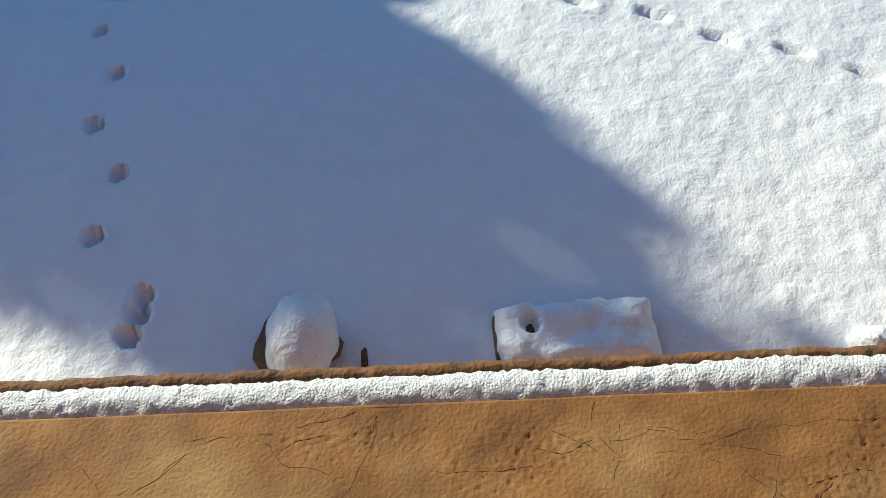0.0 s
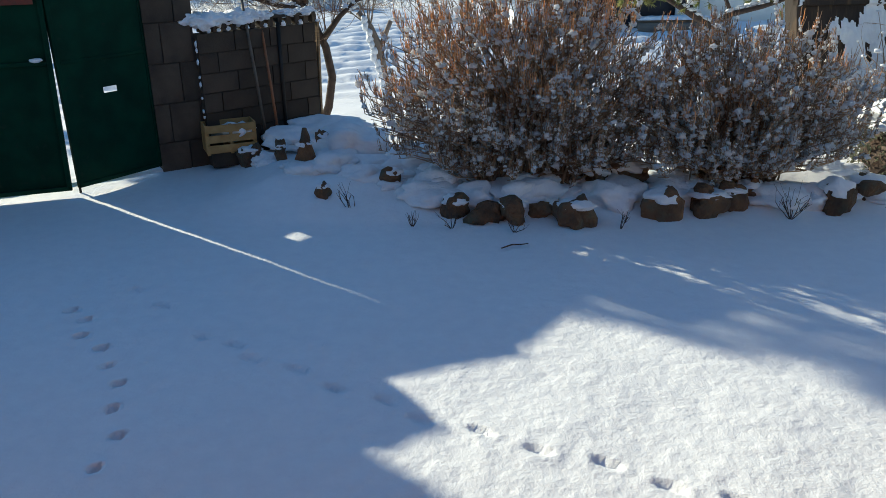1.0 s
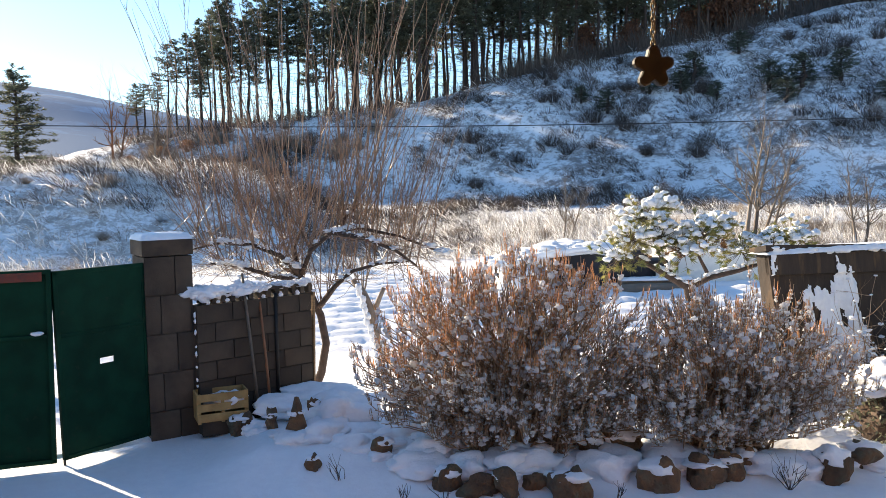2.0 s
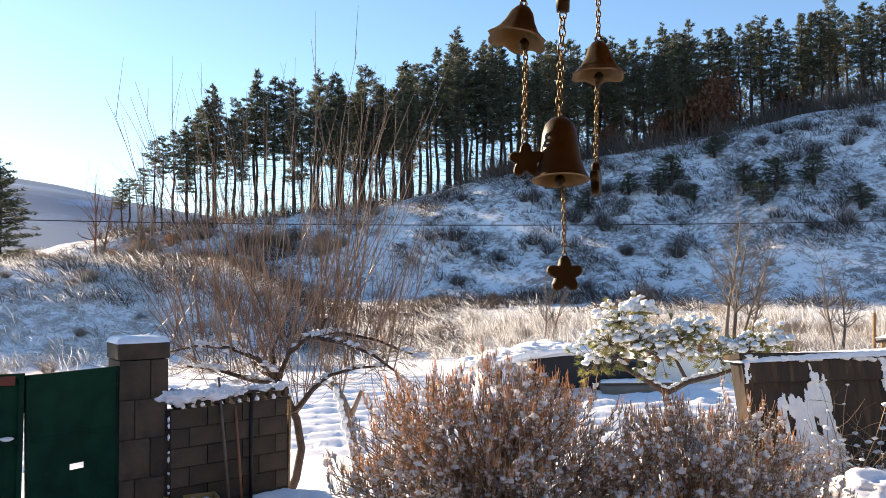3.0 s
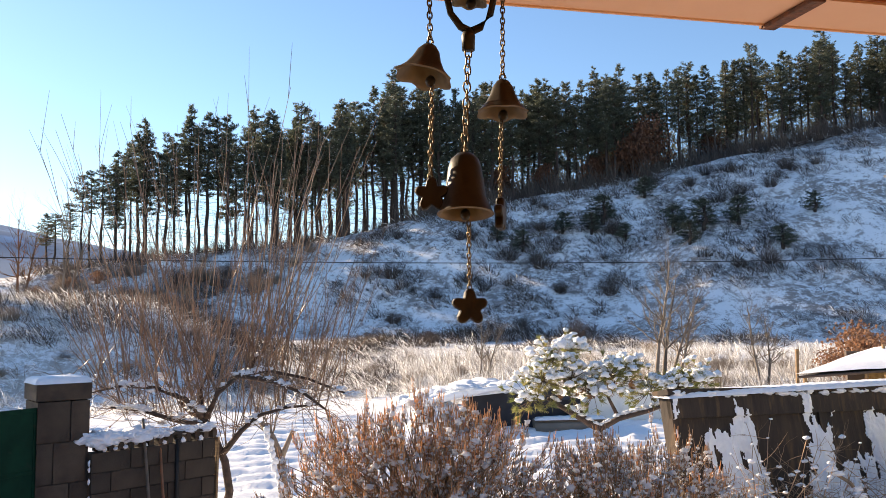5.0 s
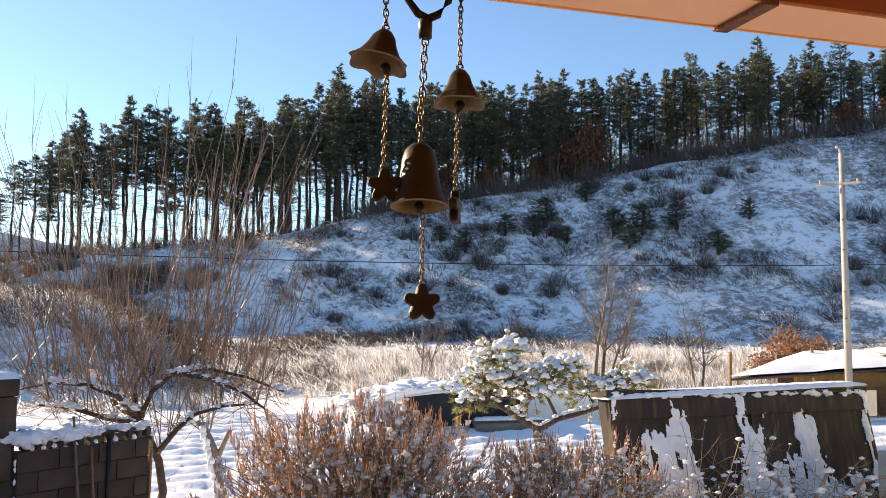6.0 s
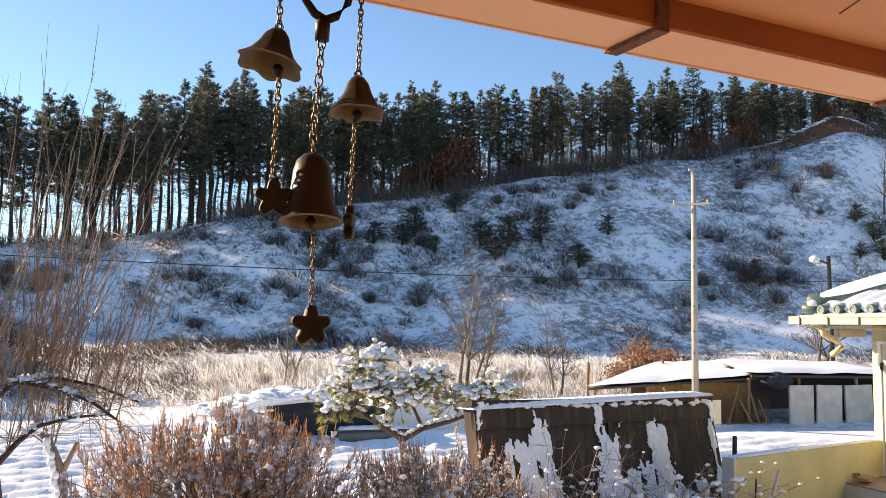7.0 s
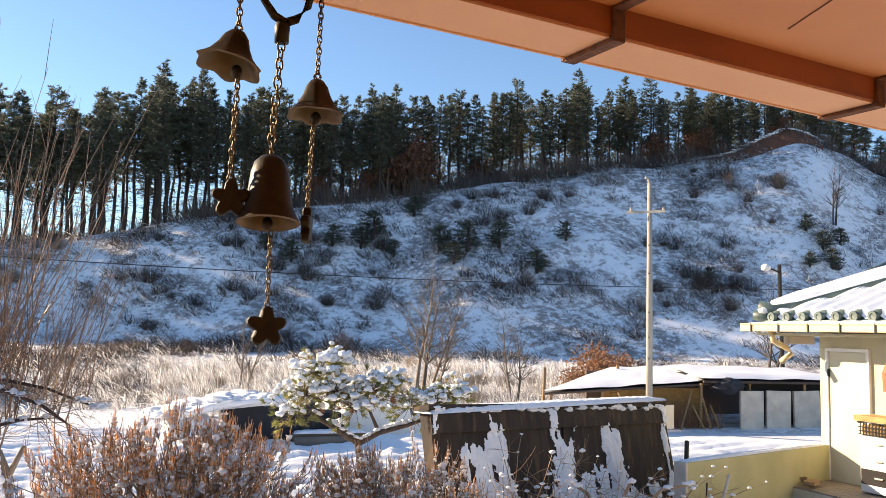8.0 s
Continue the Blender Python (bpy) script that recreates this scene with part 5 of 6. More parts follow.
# ---------------------------------------------------------------- neighbour's house and low wall
def neighbour():
    h = thing("neighbour_house", (12, 7, 0), "cream rendered house with green grey tiled roof under snow", "house")
    w = Shape()
    w.box((10.1, 5.9, 1.6), (0.2, 7.6, 2.3), None)
    w.box((13.0, 9.6, 1.6), (5.6, 0.2, 2.3), None)
    w.box((12.9, 2.2, 1.6), (5.7, 0.2, 2.3), None)
    w.box((12.9, 5.9, 0.25), (5.8, 7.6, 0.5))
    part("wall", w, CREAM, h)
    d = part("door", Shape().box((9.985, 9.17, 1.53), (0.03, 0.66, 1.86)), DOORP, h, "pale painted flush door", bevel=0.004)
    fr = Shape()
    for y in (8.81, 9.53):
        fr.box((9.975, y, 1.513), (0.06, 0.05, 1.9))
    fr.box((9.975, 9.17, 2.49), (0.06, 0.77, 0.05))
    part("door_frame", fr, WHITE, d, "white door frame")
    kn = Shape().tube([(9.96, 8.9, 1.5), (9.91, 8.9, 1.5)], 0.012, 8).blob((9.9, 8.92, 1.5), (0.025, 0.05, 0.018), 0.05, 2)
    part("door_handle", kn, IRON, d, smooth=True)
    part("hinge_plate", Shape().box((9.955, 9.5, 2.15), (0.02, 0.03, 0.11)), IRON, d)
    part("grey_skirting", Shape().box((9.985, 8.2, 0.66), (0.03, 1.15, 0.12)), CONCRETE, h)
    # eave and gutter
    part("soffit", Shape().box((9.75, 6.3, 2.7), (0.9, 7.9, 0.04)), CREAM, h)
    part("beam_end", Shape().box((9.75, 9.85, 2.62), (0.5, 0.12, 0.12)), CONCRETE, h, bevel=0.01)
    gut = part("gutter", Shape().box((9.13, 6.3, 2.79), (0.13, 8.1, 0.11)), BEIGEGUT, h, "beige square gutter", bevel=0.012)
    part("gutter_lip", Shape().tube([(9.06, 10.33, 2.842), (9.06, 2.3, 2.842)], 0.012, 6), BEIGEGUT, gut)
    for k in range(14):
        part("gutter_hook", Shape().box((9.055, 10.1 - 0.55 * k, 2.79), (0.012, 0.025, 0.13)), IRON, gut)
    part("gutter_snow", snow_cap(Shape(), (9.18, 6.3, 2.84), (0.2, 8.0, 0.05), turn_z(0), 6, 8, 80), SNOW, gut, smooth=True)
    part("downpipe", Shape().tube([(9.25, 9.9, 2.75), (9.3, 9.9, 2.6), (9.5, 9.85, 2.5), (9.6, 9.85, 2.42), (9.4, 9.85, 2.3)], 0.045, 8), BEIGEGUT, h, smooth=True)
    # roof: rows of round tiles running up the slope, snow over them
    rf = Shape()
    x0, z0, x1, z1 = 9.2, 2.9, 12.9, 4.3
    rf.add([(x0, 10.0, z0), (x0, 2.0, z0), (x1, 2.0, z1), (x1, 7.6, z1), (x0, 10.0, z0 - 0.08), (x0, 2.0, z0 - 0.08), (x1, 2.0, z1 - 0.3), (x1, 7.6, z1 - 0.3)], [(0, 1, 2, 3), (7, 6, 5, 4), (0, 4, 5, 1), (1, 5, 6, 2), (2, 6, 7, 3), (3, 7, 4, 0)])
    roof = part("roof", rf, TILE, h)
    bk = Shape().add([(x0, 10.0, z0), (x1, 7.6, z1), (16.6, 10.0, z0)], [(0, 1, 2)]).add([(x1, 7.6, z1), (x1, 2.0, z1), (16.6, 2.0, z0), (16.6, 10.0, z0)], [(0, 1, 2, 3)])
    part("roof_slope", bk, TILE, h)
    end = Shape().lathe((0, 0, 0), [(0.0, 0, 0), (0.035, 0.002, 0), (0.04, 0.012, 0), (0.055, 0.012, 0), (0.07, 0.014, 0), (0.072, -0.04, 0)], 16)
    em = mesh_of("tile_end", end, TILE)
    for k in range(26):
        y = 9.8 - 0.295 * k
        ob = new("tile_end", em)
        ob.parent = roof
        ob.matrix_basis = Matrix.Translation((x0 - 0.03, y, z0 + 0.05)) @ Matrix.Rotation(radians(-90), 4, "Y")
        part("tile_row", Shape().tube([(x0, y, z0 + 0.05), (x1, y, z1 + 0.05)], 0.072, 8), TILE, roof, smooth=True)
    sn = Shape()
    nx, ny = 50, 240
    for i in range(nx + 1):
        for j in range(ny + 1):
            k, y = i / nx, 9.95 - 7.9 * j / ny
            ymax = 9.9 - 2.4 * k
            yy = min(y, ymax)
            wave = 0.045 * math.cos((yy - 9.8) / 0.295 * 6.2832)
            sn.v.append((x0 + 0.03 + (x1 - x0) * k, yy, z0 + (z1 - z0) * k + 0.105 + wave * (1 - 0.3 * k) + 0.025 * noise.noise(Vector((k * 9, yy * 1.5, 1))) - (0.05 if i == 0 else 0)))
    sn.f = [(i * (ny + 1) + j, i * (ny + 1) + j + 1, (i + 1) * (ny + 1) + j + 1, (i + 1) * (ny + 1) + j) for i in range(nx) for j in range(ny)]
    part("roof_snow", sn, SNOW, roof, smooth=True)
    hip = [(9.15, 10.05, 3.12), (9.3, 9.92, 3.05), (9.6, 9.75, 3.14), (10.6, 9.1, 3.52), (11.8, 8.32, 3.96), (12.9, 7.6, 4.42)]
    part("hip_ridge", Shape().tube(hip, [0.09, 0.1, 0.11, 0.11, 0.11, 0.11], 10), TILE, roof, smooth=True)
    part("hip_snow", Shape().tube([(x, y, z + 0.09) for x, y, z in hip[1:]], [0.06, 0.11, 0.12, 0.12, 0.12], 10), SNOW, roof, smooth=True)
    low = [(9.12, 10.12, 2.98), (9.25, 9.98, 2.95), (9.6, 9.98, 3.0)]
    part("corner_tile", Shape().tube(low, [0.07, 0.09, 0.06], 10), TILE, roof, smooth=True)
    part("corner_snow", Shape().blob((9.3, 9.98, 3.06), (0.2, 0.1, 0.07), 0.3, 2), SNOW, roof, smooth=True)
    # porch with boards and a drawer chest
    p = thing("porch", (9.3, 8.4, 0), "low timber topped porch step along the cream wall", "porch", kind="structure")
    part("porch_base", Shape().box((9.45, 7.0, 0.29), (0.95, 5.2, 0.58)), CONCRETE, p)
    for k in range(6):
        part("plank", Shape().box((9.06 + 0.165 * k, 7.0, 0.59), (0.155, 5.2, 0.025)), PLANK, p)
    for k, (x, y, z, a) in enumerate(((9.05, 9.45, 0.64, 10), (9.1, 9.35, 0.69, -14), (9.2, 9.1, 0.67, 30))):
        tagged(part("board_offcut", Shape().box((x, y, z), (0.35, 0.14, 0.04), turn_z(a)), WOOD), "short weathered board lying on the porch", "board", "board offcuts")
    c = thing("drawer_chest", (9.75, 8.3, 0.6), "white plastic drawer chest with a basket on top", "chest")
    part("carcass", Shape().box((9.75, 8.3, 1.0), (0.4, 0.62, 0.75)), WHITE, c, bevel=0.01)
    for z, hh in ((0.83, 0.2), (1.05, 0.2), (1.27, 0.18)):
        dr = part("drawer", Shape().box((9.545, 8.3, z), (0.02, 0.58, hh)), DARK if z < 0.9 else WHITE, c, bevel=0.006)
        part("pull", Shape().tube([(9.525, 8.36, z), (9.51, 8.3, z), (9.525, 8.24, z)], 0.012, 6), CONCRETE, dr)
    bs = thing("wire_basket", (9.7, 8.3, 1.38), "dark plastic lattice basket full of odds and ends", "basket")
    for k in range(12):
        part("upright", Shape().box((9.52, 8.02 + 0.05 * k, 1.46), (0.008, 0.012, 0.17)), DARK, bs)
    for z in (1.385, 1.43, 1.48, 1.545):
        part("hoop", Shape().box((9.52, 8.3, z), (0.01, 0.6, 0.012)), DARK, bs)
    part("contents", Shape().box((9.72, 8.3, 1.45), (0.36, 0.54, 0.12)), CRATE, bs, bevel=0.02)
    bx = thing("carton", (9.72, 8.3, 1.55), "flat printed cardboard carton lying on the basket", "box")
    part("carton_body", Shape().box((9.72, 8.35, 1.59), (0.36, 0.7, 0.075)), CRATE, bx, bevel=0.004)
    br = thing("hand_broom", (9.95, 8.45, 2.2), "straw hand broom hanging on the cream wall", "broom")
    part("bristles", Shape().tube([(9.93, 8.42, 2.42), (9.92, 8.42, 2.2), (9.92, 8.42, 1.95)], [0.03, 0.1, 0.09], 10), HANDLE, br)
    part("grip", Shape().tube([(9.94, 8.42, 2.62), (9.93, 8.42, 2.4)], 0.016, 8), WOOD, br)
    q = part("snow_heap", Shape().blob((8.6, 7.5, 0.1), (0.6, 0.45, 0.42), 0.45, 4, 6, 2.0), SNOW, smooth=True)
    tagged(q, "heap of shovelled snow beside the porch", "snow")
    # low wall to the yard
    lw = thing("low_wall", (8.2, 9.1, 0), "yellow green rendered low garden wall with snow on top", "wall", kind="structure")
    A, B = Vector((6.62, 8.6, 0)), Vector((9.98, 9.59, 0))
    ang = math.degrees(math.atan2(B.y - A.y, B.x - A.x))
    mid = A.lerp(B, 0.5)
    part("render_body", Shape().box(mid + Vector((0, 0, 0.55)), ((B - A).length, 0.14, 1.1), turn_z(ang)), YELLOWGREEN, lw, bevel=0.008)
    part("end_post", Shape().box(A + Vector((-0.02, 0, 0.55)), (0.05, 0.17, 1.1), turn_z(ang)), CONCRETE, lw)
    part("snow_line", snow_cap(Shape(), mid + Vector((0, 0.02, 1.095)), ((B - A).length, 0.15, 0.03), turn_z(ang), 7, 60, 6), SNOW, lw, smooth=True)
    # garden sprayer wand and a rod against the wall
    sp = thing("garden_sprayer", (7.1, 8.5, 0), "grey hose reel and sprayer wand leaning on the low wall", "sprayer")
    part("wand", Shape().tube([(7.0, 8.45, 0.35), (7.25, 8.5, 0.95)], [0.025, 0.02], 8), CONCRETE, sp)
    part("grip", Shape().box((7.06, 8.44, 0.55), (0.08, 0.06, 0.2), turn_z(20)), WHITE, sp, bevel=0.01)
    part("thin_rod", Shape().tube([(6.85, 8.5, 0.0), (6.95, 8.55, 0.85)], 0.01, 6), IRON, sp)


neighbour()


# ---------------------------------------------------------------- far sheds, pole and lines
def black_shed():
    t = thing("tarp_shed", (3.3, 19.8, 0), "black tarpaulin lean-to with a snow covered roof", "shed")
    part("tarp_body", Shape().box((3.75, 20.2, 0.4), (2.2, 1.3, 0.95)), TARP, t)
    part("tarp_skirt", Shape().box((4.95, 20.3, 0.25), (0.9, 0.9, 0.7)), TARP, t)
    part("snow_roof", snow_cap(Shape(), (2.75, 20.0, 0.78), (3.1, 1.5, 0.13), turn_z(3) @ Matrix.Rotation(radians(-5), 3, "Y"), 3, 50, 24), SNOW, t, smooth=True)
    part("snow_edge", Shape().tube([(1.6, 19.3, 0.62), (2.3, 19.2, 0.82), (3.2, 19.15, 0.95), (4.5, 19.2, 0.97)], [0.09, 0.09, 0.06, 0.04], 8), SNOW, t, smooth=True)
    q, lumps = random.Random(19), Shape()
    for k in range(46):
        x = q.uniform(0.9, 4.2)
        r = q.uniform(0.1, 0.3)
        lumps.blob((x, q.uniform(19.3, 20.4), 0.5 + 0.45 * min(1.0, (x - 0.9) / 1.6)), (r * 1.3, r, r * 0.5), 0.8, 3, k * 1.9, 1.7)
    tagged(part("snow_load", lumps, SNOW, t, smooth=True), kind="stuff")
    part("pale_sheet", Shape().box((5.35, 19.78, 0.3), (0.5, 0.05, 0.32)), WHITE, t)
    part("snow_slope", Shape().blob((1.9, 19.6, 0.2), (0.6, 0.5, 0.45), 0.4, 3), SNOW, t, smooth=True)
    lg = thing("log_pile", (4.9, 19.2, 0), "two pale logs lying side by side in snow", "logs")
    for k, (y, z) in enumerate(((19.2, 0.14), (19.0, 0.05))):
        part("log", Shape().tube([(4.1, y, z), (4.9, y, z + 0.01), (5.8, y, z)], 0.11, 10), BARETREE, lg, smooth=True)
    part("log_snow", snow_cap(Shape(), (4.95, 19.15, 0.22), (1.7, 0.3, 0.07), turn_z(0), 2), SNOW, lg, smooth=True)
    gh = thing("polythene_tunnel", (7.2, 21.5, 0), "white sheeted garden tunnel half hidden by the pine", "tunnel")
    arch = Shape()
    for k in range(13):
        a = math.pi * k / 12
        for y in (20.5, 23.0):
            arch.v.append((6.9 + 1.5 * math.cos(a), y, 1.0 * math.sin(a)))
    arch.f = [(2 * k, 2 * k + 2, 2 * k + 3, 2 * k + 1) for k in range(12)] + [tuple(range(0, 26, 2))]
    part("sheet", arch, WHITE, gh, smooth=False)


black_shed()


def carport():
    t = thing("open_shed", (16.5, 21.5, 0), "ramshackle open shed with a sagging snow covered roof", "shed")
    q = random.Random(71)

    def sheet(c, name, thick, material):
        sh = Shape()
        n = 24
        a, b, cc, d = (Vector(p) for p in c)
        for j in range(9):
            for i in range(n + 1):
                u, v = i / n, j / 8
                p = a.lerp(b, u).lerp(d.lerp(cc, u), v)
                sh.v.append(p + Vector((0, 0, 0.05 * noise.noise(Vector((u * 6, v * 3, 2))) + (thick if 0 < j < 8 and 0 < i < n else thick * 0.4))))
        sh.f = [(j * (n + 1) + i, j * (n + 1) + i + 1, (j + 1) * (n + 1) + i + 1, (j + 1) * (n + 1) + i) for j in range(8) for i in range(n)]
        ob = part(name, sh, material, t, smooth=True)
        return ob

    L = [(11.3, 20.6, 1.02), (16.6, 20.2, 1.32), (17.6, 23.2, 1.62), (15.6, 23.6, 1.55)]
    R = [(16.2, 20.0, 1.42), (21.9, 19.6, 1.38), (21.6, 22.6, 1.6), (16.9, 22.8, 1.66)]
    sheet(L, "roof_snow", 0.12, SNOW)
    sheet([(x, y, z - 0.05) for x, y, z in L], "roof_sheet", 0.02, DARK)
    sheet(R, "roof_snow", 0.12, SNOW)
    sheet([(x, y, z - 0.05) for x, y, z in R], "roof_sheet", 0.02, DARK)
    part("eave_pole", Shape().tube([(11.3, 20.55, 0.98), (16.6, 20.15, 1.28)], 0.035, 6), BARK, t)
    part("eave_pole", Shape().tube([(16.2, 19.95, 1.36), (21.9, 19.55, 1.33)], 0.04, 6), BARK, t)
    for x, y, h in ((11.6, 20.7, 1.0), (13.2, 20.6, 1.05), (14.6, 20.5, 1.1), (16.2, 20.1, 1.3), (17.9, 20.0, 1.3), (12.5, 22.8, 1.6), (15.2, 22.8, 1.7), (19.9, 19.8, 1.3)):
        part("post", Shape().tube([(x, y, -0.4), (x + q.uniform(-0.05, 0.05), y, h)], 0.05, 6), WOOD, t)
    part("back_wall", Shape().box((18.0, 23.2, 0.4), (7.5, 0.1, 2.2)), SCRUB, t)
    part("brown_infill", Shape().box((15.3, 21.2, 0.35), (3.2, 0.08, 1.5), turn_z(-6)), CRATE, t)
    for x, wd, tilt in ((17.78, 0.8, 0), (18.76, 0.86, 1.2), (19.85, 0.95, -1.6), (20.95, 0.9, 0.5), (22.0, 0.9, 0)):
        part("concrete_panel", Shape().box((x, 19.7 + (19.95 - x) * 0.02, 0.36), (wd, 0.08, 1.5), turn_z(-4) @ Matrix.Rotation(radians(tilt), 3, "Y")), CONCRETE, t, bevel=0.01)
    # near-black sheet behind the panels, standing for the shade inside the shed
    part("dark_gap", Shape().box((20.0, 20.3, 0.5), (4.0, 0.05, 1.7)), DARK, t)
    part("black_sack", Shape().blob((17.1, 19.95, 1.25), (0.5, 0.3, 0.22), 0.5, 3), TARP, t, smooth=True)
    for k in range(7):
        a = Vector((q.uniform(13, 18), 19.8, -0.3))
        part("leaning_stick", Shape().tube([a, a + Vector((q.uniform(-0.8, 0.8), 0.3, q.uniform(0.9, 1.4)))], 0.03, 5), WOOD, t)
    s = Shape()
    for k in range(900):
        x, y = q.uniform(13.2, 17.0), q.uniform(20.0, 20.9)
        h = q.uniform(0.3, 1.1)
        p = Vector((x, y, -0.1))
        e = p + Vector((q.uniform(-0.25, 0.25), q.uniform(-0.1, 0.1), h))
        s.add([p - Vector((0.012, 0, 0)), p + Vector((0.012, 0, 0)), e], [(0, 1, 2)])
    tagged(part("dry_weeds", s, RUSTBUSH), "rust brown dry weeds round the open shed", "weeds", kind="stuff")


carport()


def poles():
    t = thing("utility_pole", (14.0, 19.8, 0), "pale concrete utility pole with a short cross arm", "pole")
    part("shaft", Shape().tube([(14.25, 19.85, -0.2), (14.25, 19.85, 3.5), (14.25, 19.85, 7.0)], [0.1, 0.085, 0.065], 14), GALV, t, smooth=True)
    part("top_pin", Shape().tube([(14.25, 19.85, 6.95), (14.2, 19.85, 7.12), (14.1, 19.85, 7.15)], 0.035, 8), GALV, t)
    part("cross_arm", Shape().box((14.08, 19.8, 6.15), (1.1, 0.07, 0.06), turn_z(-48)), GALV, t)
    for x, y in ((13.75, 20.05), (14.5, 19.55)):
        part("insulator", Shape().tube([(x, y, 6.18), (x, y, 6.28)], [0.04, 0.03], 8), GALV, t)
    for z in (2.0, 2.6, 3.3, 4.4, 5.2):
        part("step_bolt", Shape().tube([(14.15, 19.75, z), (14.38, 19.95, z)], 0.02, 5), IRON, t)
    s = thing("lamp_post", (23.9, 24.8, 0), "thin dark lamp post with a round white lamp", "lamp post")
    part("post", Shape().tube([(23.9, 24.8, 0), (23.75, 24.8, 5.5)], 0.075, 8), IRON, s)
    part("arm", Shape().tube([(23.77, 24.8, 5.2), (23.2, 24.8, 5.35)], 0.03, 6), IRON, s)
    part("globe", Shape().blob((23.1, 24.8, 5.35), (0.19, 0.19, 0.15), 0.05, 2), WHITE, s, smooth=True)
    # cable across the field
    c = Shape()
    a, b = Vector((-40, 34, 6.1)), Vector((60, 42, 6.9))
    pts = [a.lerp(b, k / 40) + Vector((0, 0, -2.6 * (1 - (k / 20 - 1) ** 2) * 0.55)) for k in range(41)]
    tagged(part("power_cable", c.tube(pts, 0.022, 5), CABLE), "black power cable strung across the field", "cable")


poles()


# ---------------------------------------------------------------- hillside scrub, reeds, bare trees
def at_polar(az, r):
    if r > 24:
        r = 24 + (r - 24) * widen(az)
    x, y = r * math.sin(radians(az)), r * math.cos(radians(az))
    return Vector((x, y, ground_z(x, y)))


def twig_clump(sh, p, q, n, rad, h, width):
    """A rounded clump of fine bare twigs added to one shared mesh."""
    for _ in range(n):
        a, k = q.uniform(0, 6.2832), q.random()
        b = p + Vector((rad * 0.5 * k * math.cos(a), rad * 0.5 * k * math.sin(a), -0.04))
        e = b + Vector((rad * q.uniform(0.1, 1.0) * math.cos(a) + q.gauss(0, 0.2) * rad, rad * 0.6 * math.sin(a), h * q.uniform(0.35, 1.0) * (1 - 0.45 * k)))
        w = width * q.uniform(0.6, 1.3)
        m = b.lerp(e, 0.55) + Vector((q.gauss(0, 0.1) * rad, 0, 0.1 * h))
        sh.add([b - Vector((w, 0, 0)), b + Vector((w, 0, 0)), m + Vector((w * 0.7, 0, w * 0.5)), e, m - Vector((w * 0.7, 0, w * 0.5))], [(0, 1, 2, 4), (4, 2, 3)])


def reeds():
    q = random.Random(81)
    sh, frost = Shape(), Shape()
    for i in range(9000):
        az, r = q.uniform(-32, 58), 24.5 + 23 * q.random()
        p = at_polar(az, r)
        if 9.5 < p.x < 25 and p.y < 24.5:
            continue
        if noise.noise(Vector((p.x * 0.25, p.y * 0.25, 0))) < -0.3 + 0.3 * q.random():
            continue
        big = q.random() ** 3
        h = 0.14 + 0.75 * big
        twig_clump(sh, p, q, 6 + int(10 * big), 0.3 + 0.5 * big, h, 0.008)
        twig_clump(frost, p + Vector((0, 0, 0.02)), q, 3 + int(6 * big), 0.32 + 0.5 * big, h * 0.9, 0.009)
    # taller frosted brush on the far side of the field
    for i in range(620):
        p = at_polar(q.uniform(3, 37), q.uniform(27, 42))
        if 9.5 < p.x < 25 and p.y < 24.8:
            continue
        h = q.uniform(0.4, 1.3)
        twig_clump(sh, p, q, 18, 0.5, h, 0.008)
        twig_clump(frost, p, q, 9, 0.55, h * 0.9, 0.007)
    tagged(part("dry_grass", sh, REED), "dry tan reeds and grass below the hillside", "grass", kind="stuff")
    tagged(part("frosted_grass", frost, SNOWBIT), "snow coated reeds and brush below the hillside", "grass", kind="stuff")
    tw, white = Shape(), Shape()
    for i in range(31000):
        az, r = q.uniform(-34, 60), 45.5 + 26.5 * q.random()
        left = i < 5200
        if left:
            az, r = q.uniform(-34, 3), 29 + 19 * q.random()
        p = at_polar(az, r)
        field = noise.noise(Vector((p.x * 0.13, p.y * 0.2, 4))) + 0.7 * noise.noise(Vector((p.x * 0.45, p.y * 0.45, p.z * 0.6)))
        if field < (-0.12 if left else 0.02) + 0.3 * q.uniform(-1, 1) or (43.5 < az < 45.2 and r > 52 and q.random() < 0.85):
            continue
        big = q.random() ** 4
        h = 0.16 + 0.95 * big * (1.3 if field > 0.3 else 0.8)
        twig_clump(tw, p, q, 7 + int(20 * big), 0.28 + 0.8 * big, h, 0.01 if left else 0.014)
        twig_clump(white, p, q, 2 + int(8 * big), 0.35 + 0.8 * big, h * 0.75, 0.011 if left else 0.015)
    tagged(part("hill_scrub", tw, SCRUB), "low dark bare scrub on the snowy hillside", "scrub", kind="stuff")
    tagged(part("scrub_snow", white, SNOWBIT), "snow lying along the hillside scrub", "snow", kind="stuff")


reeds()


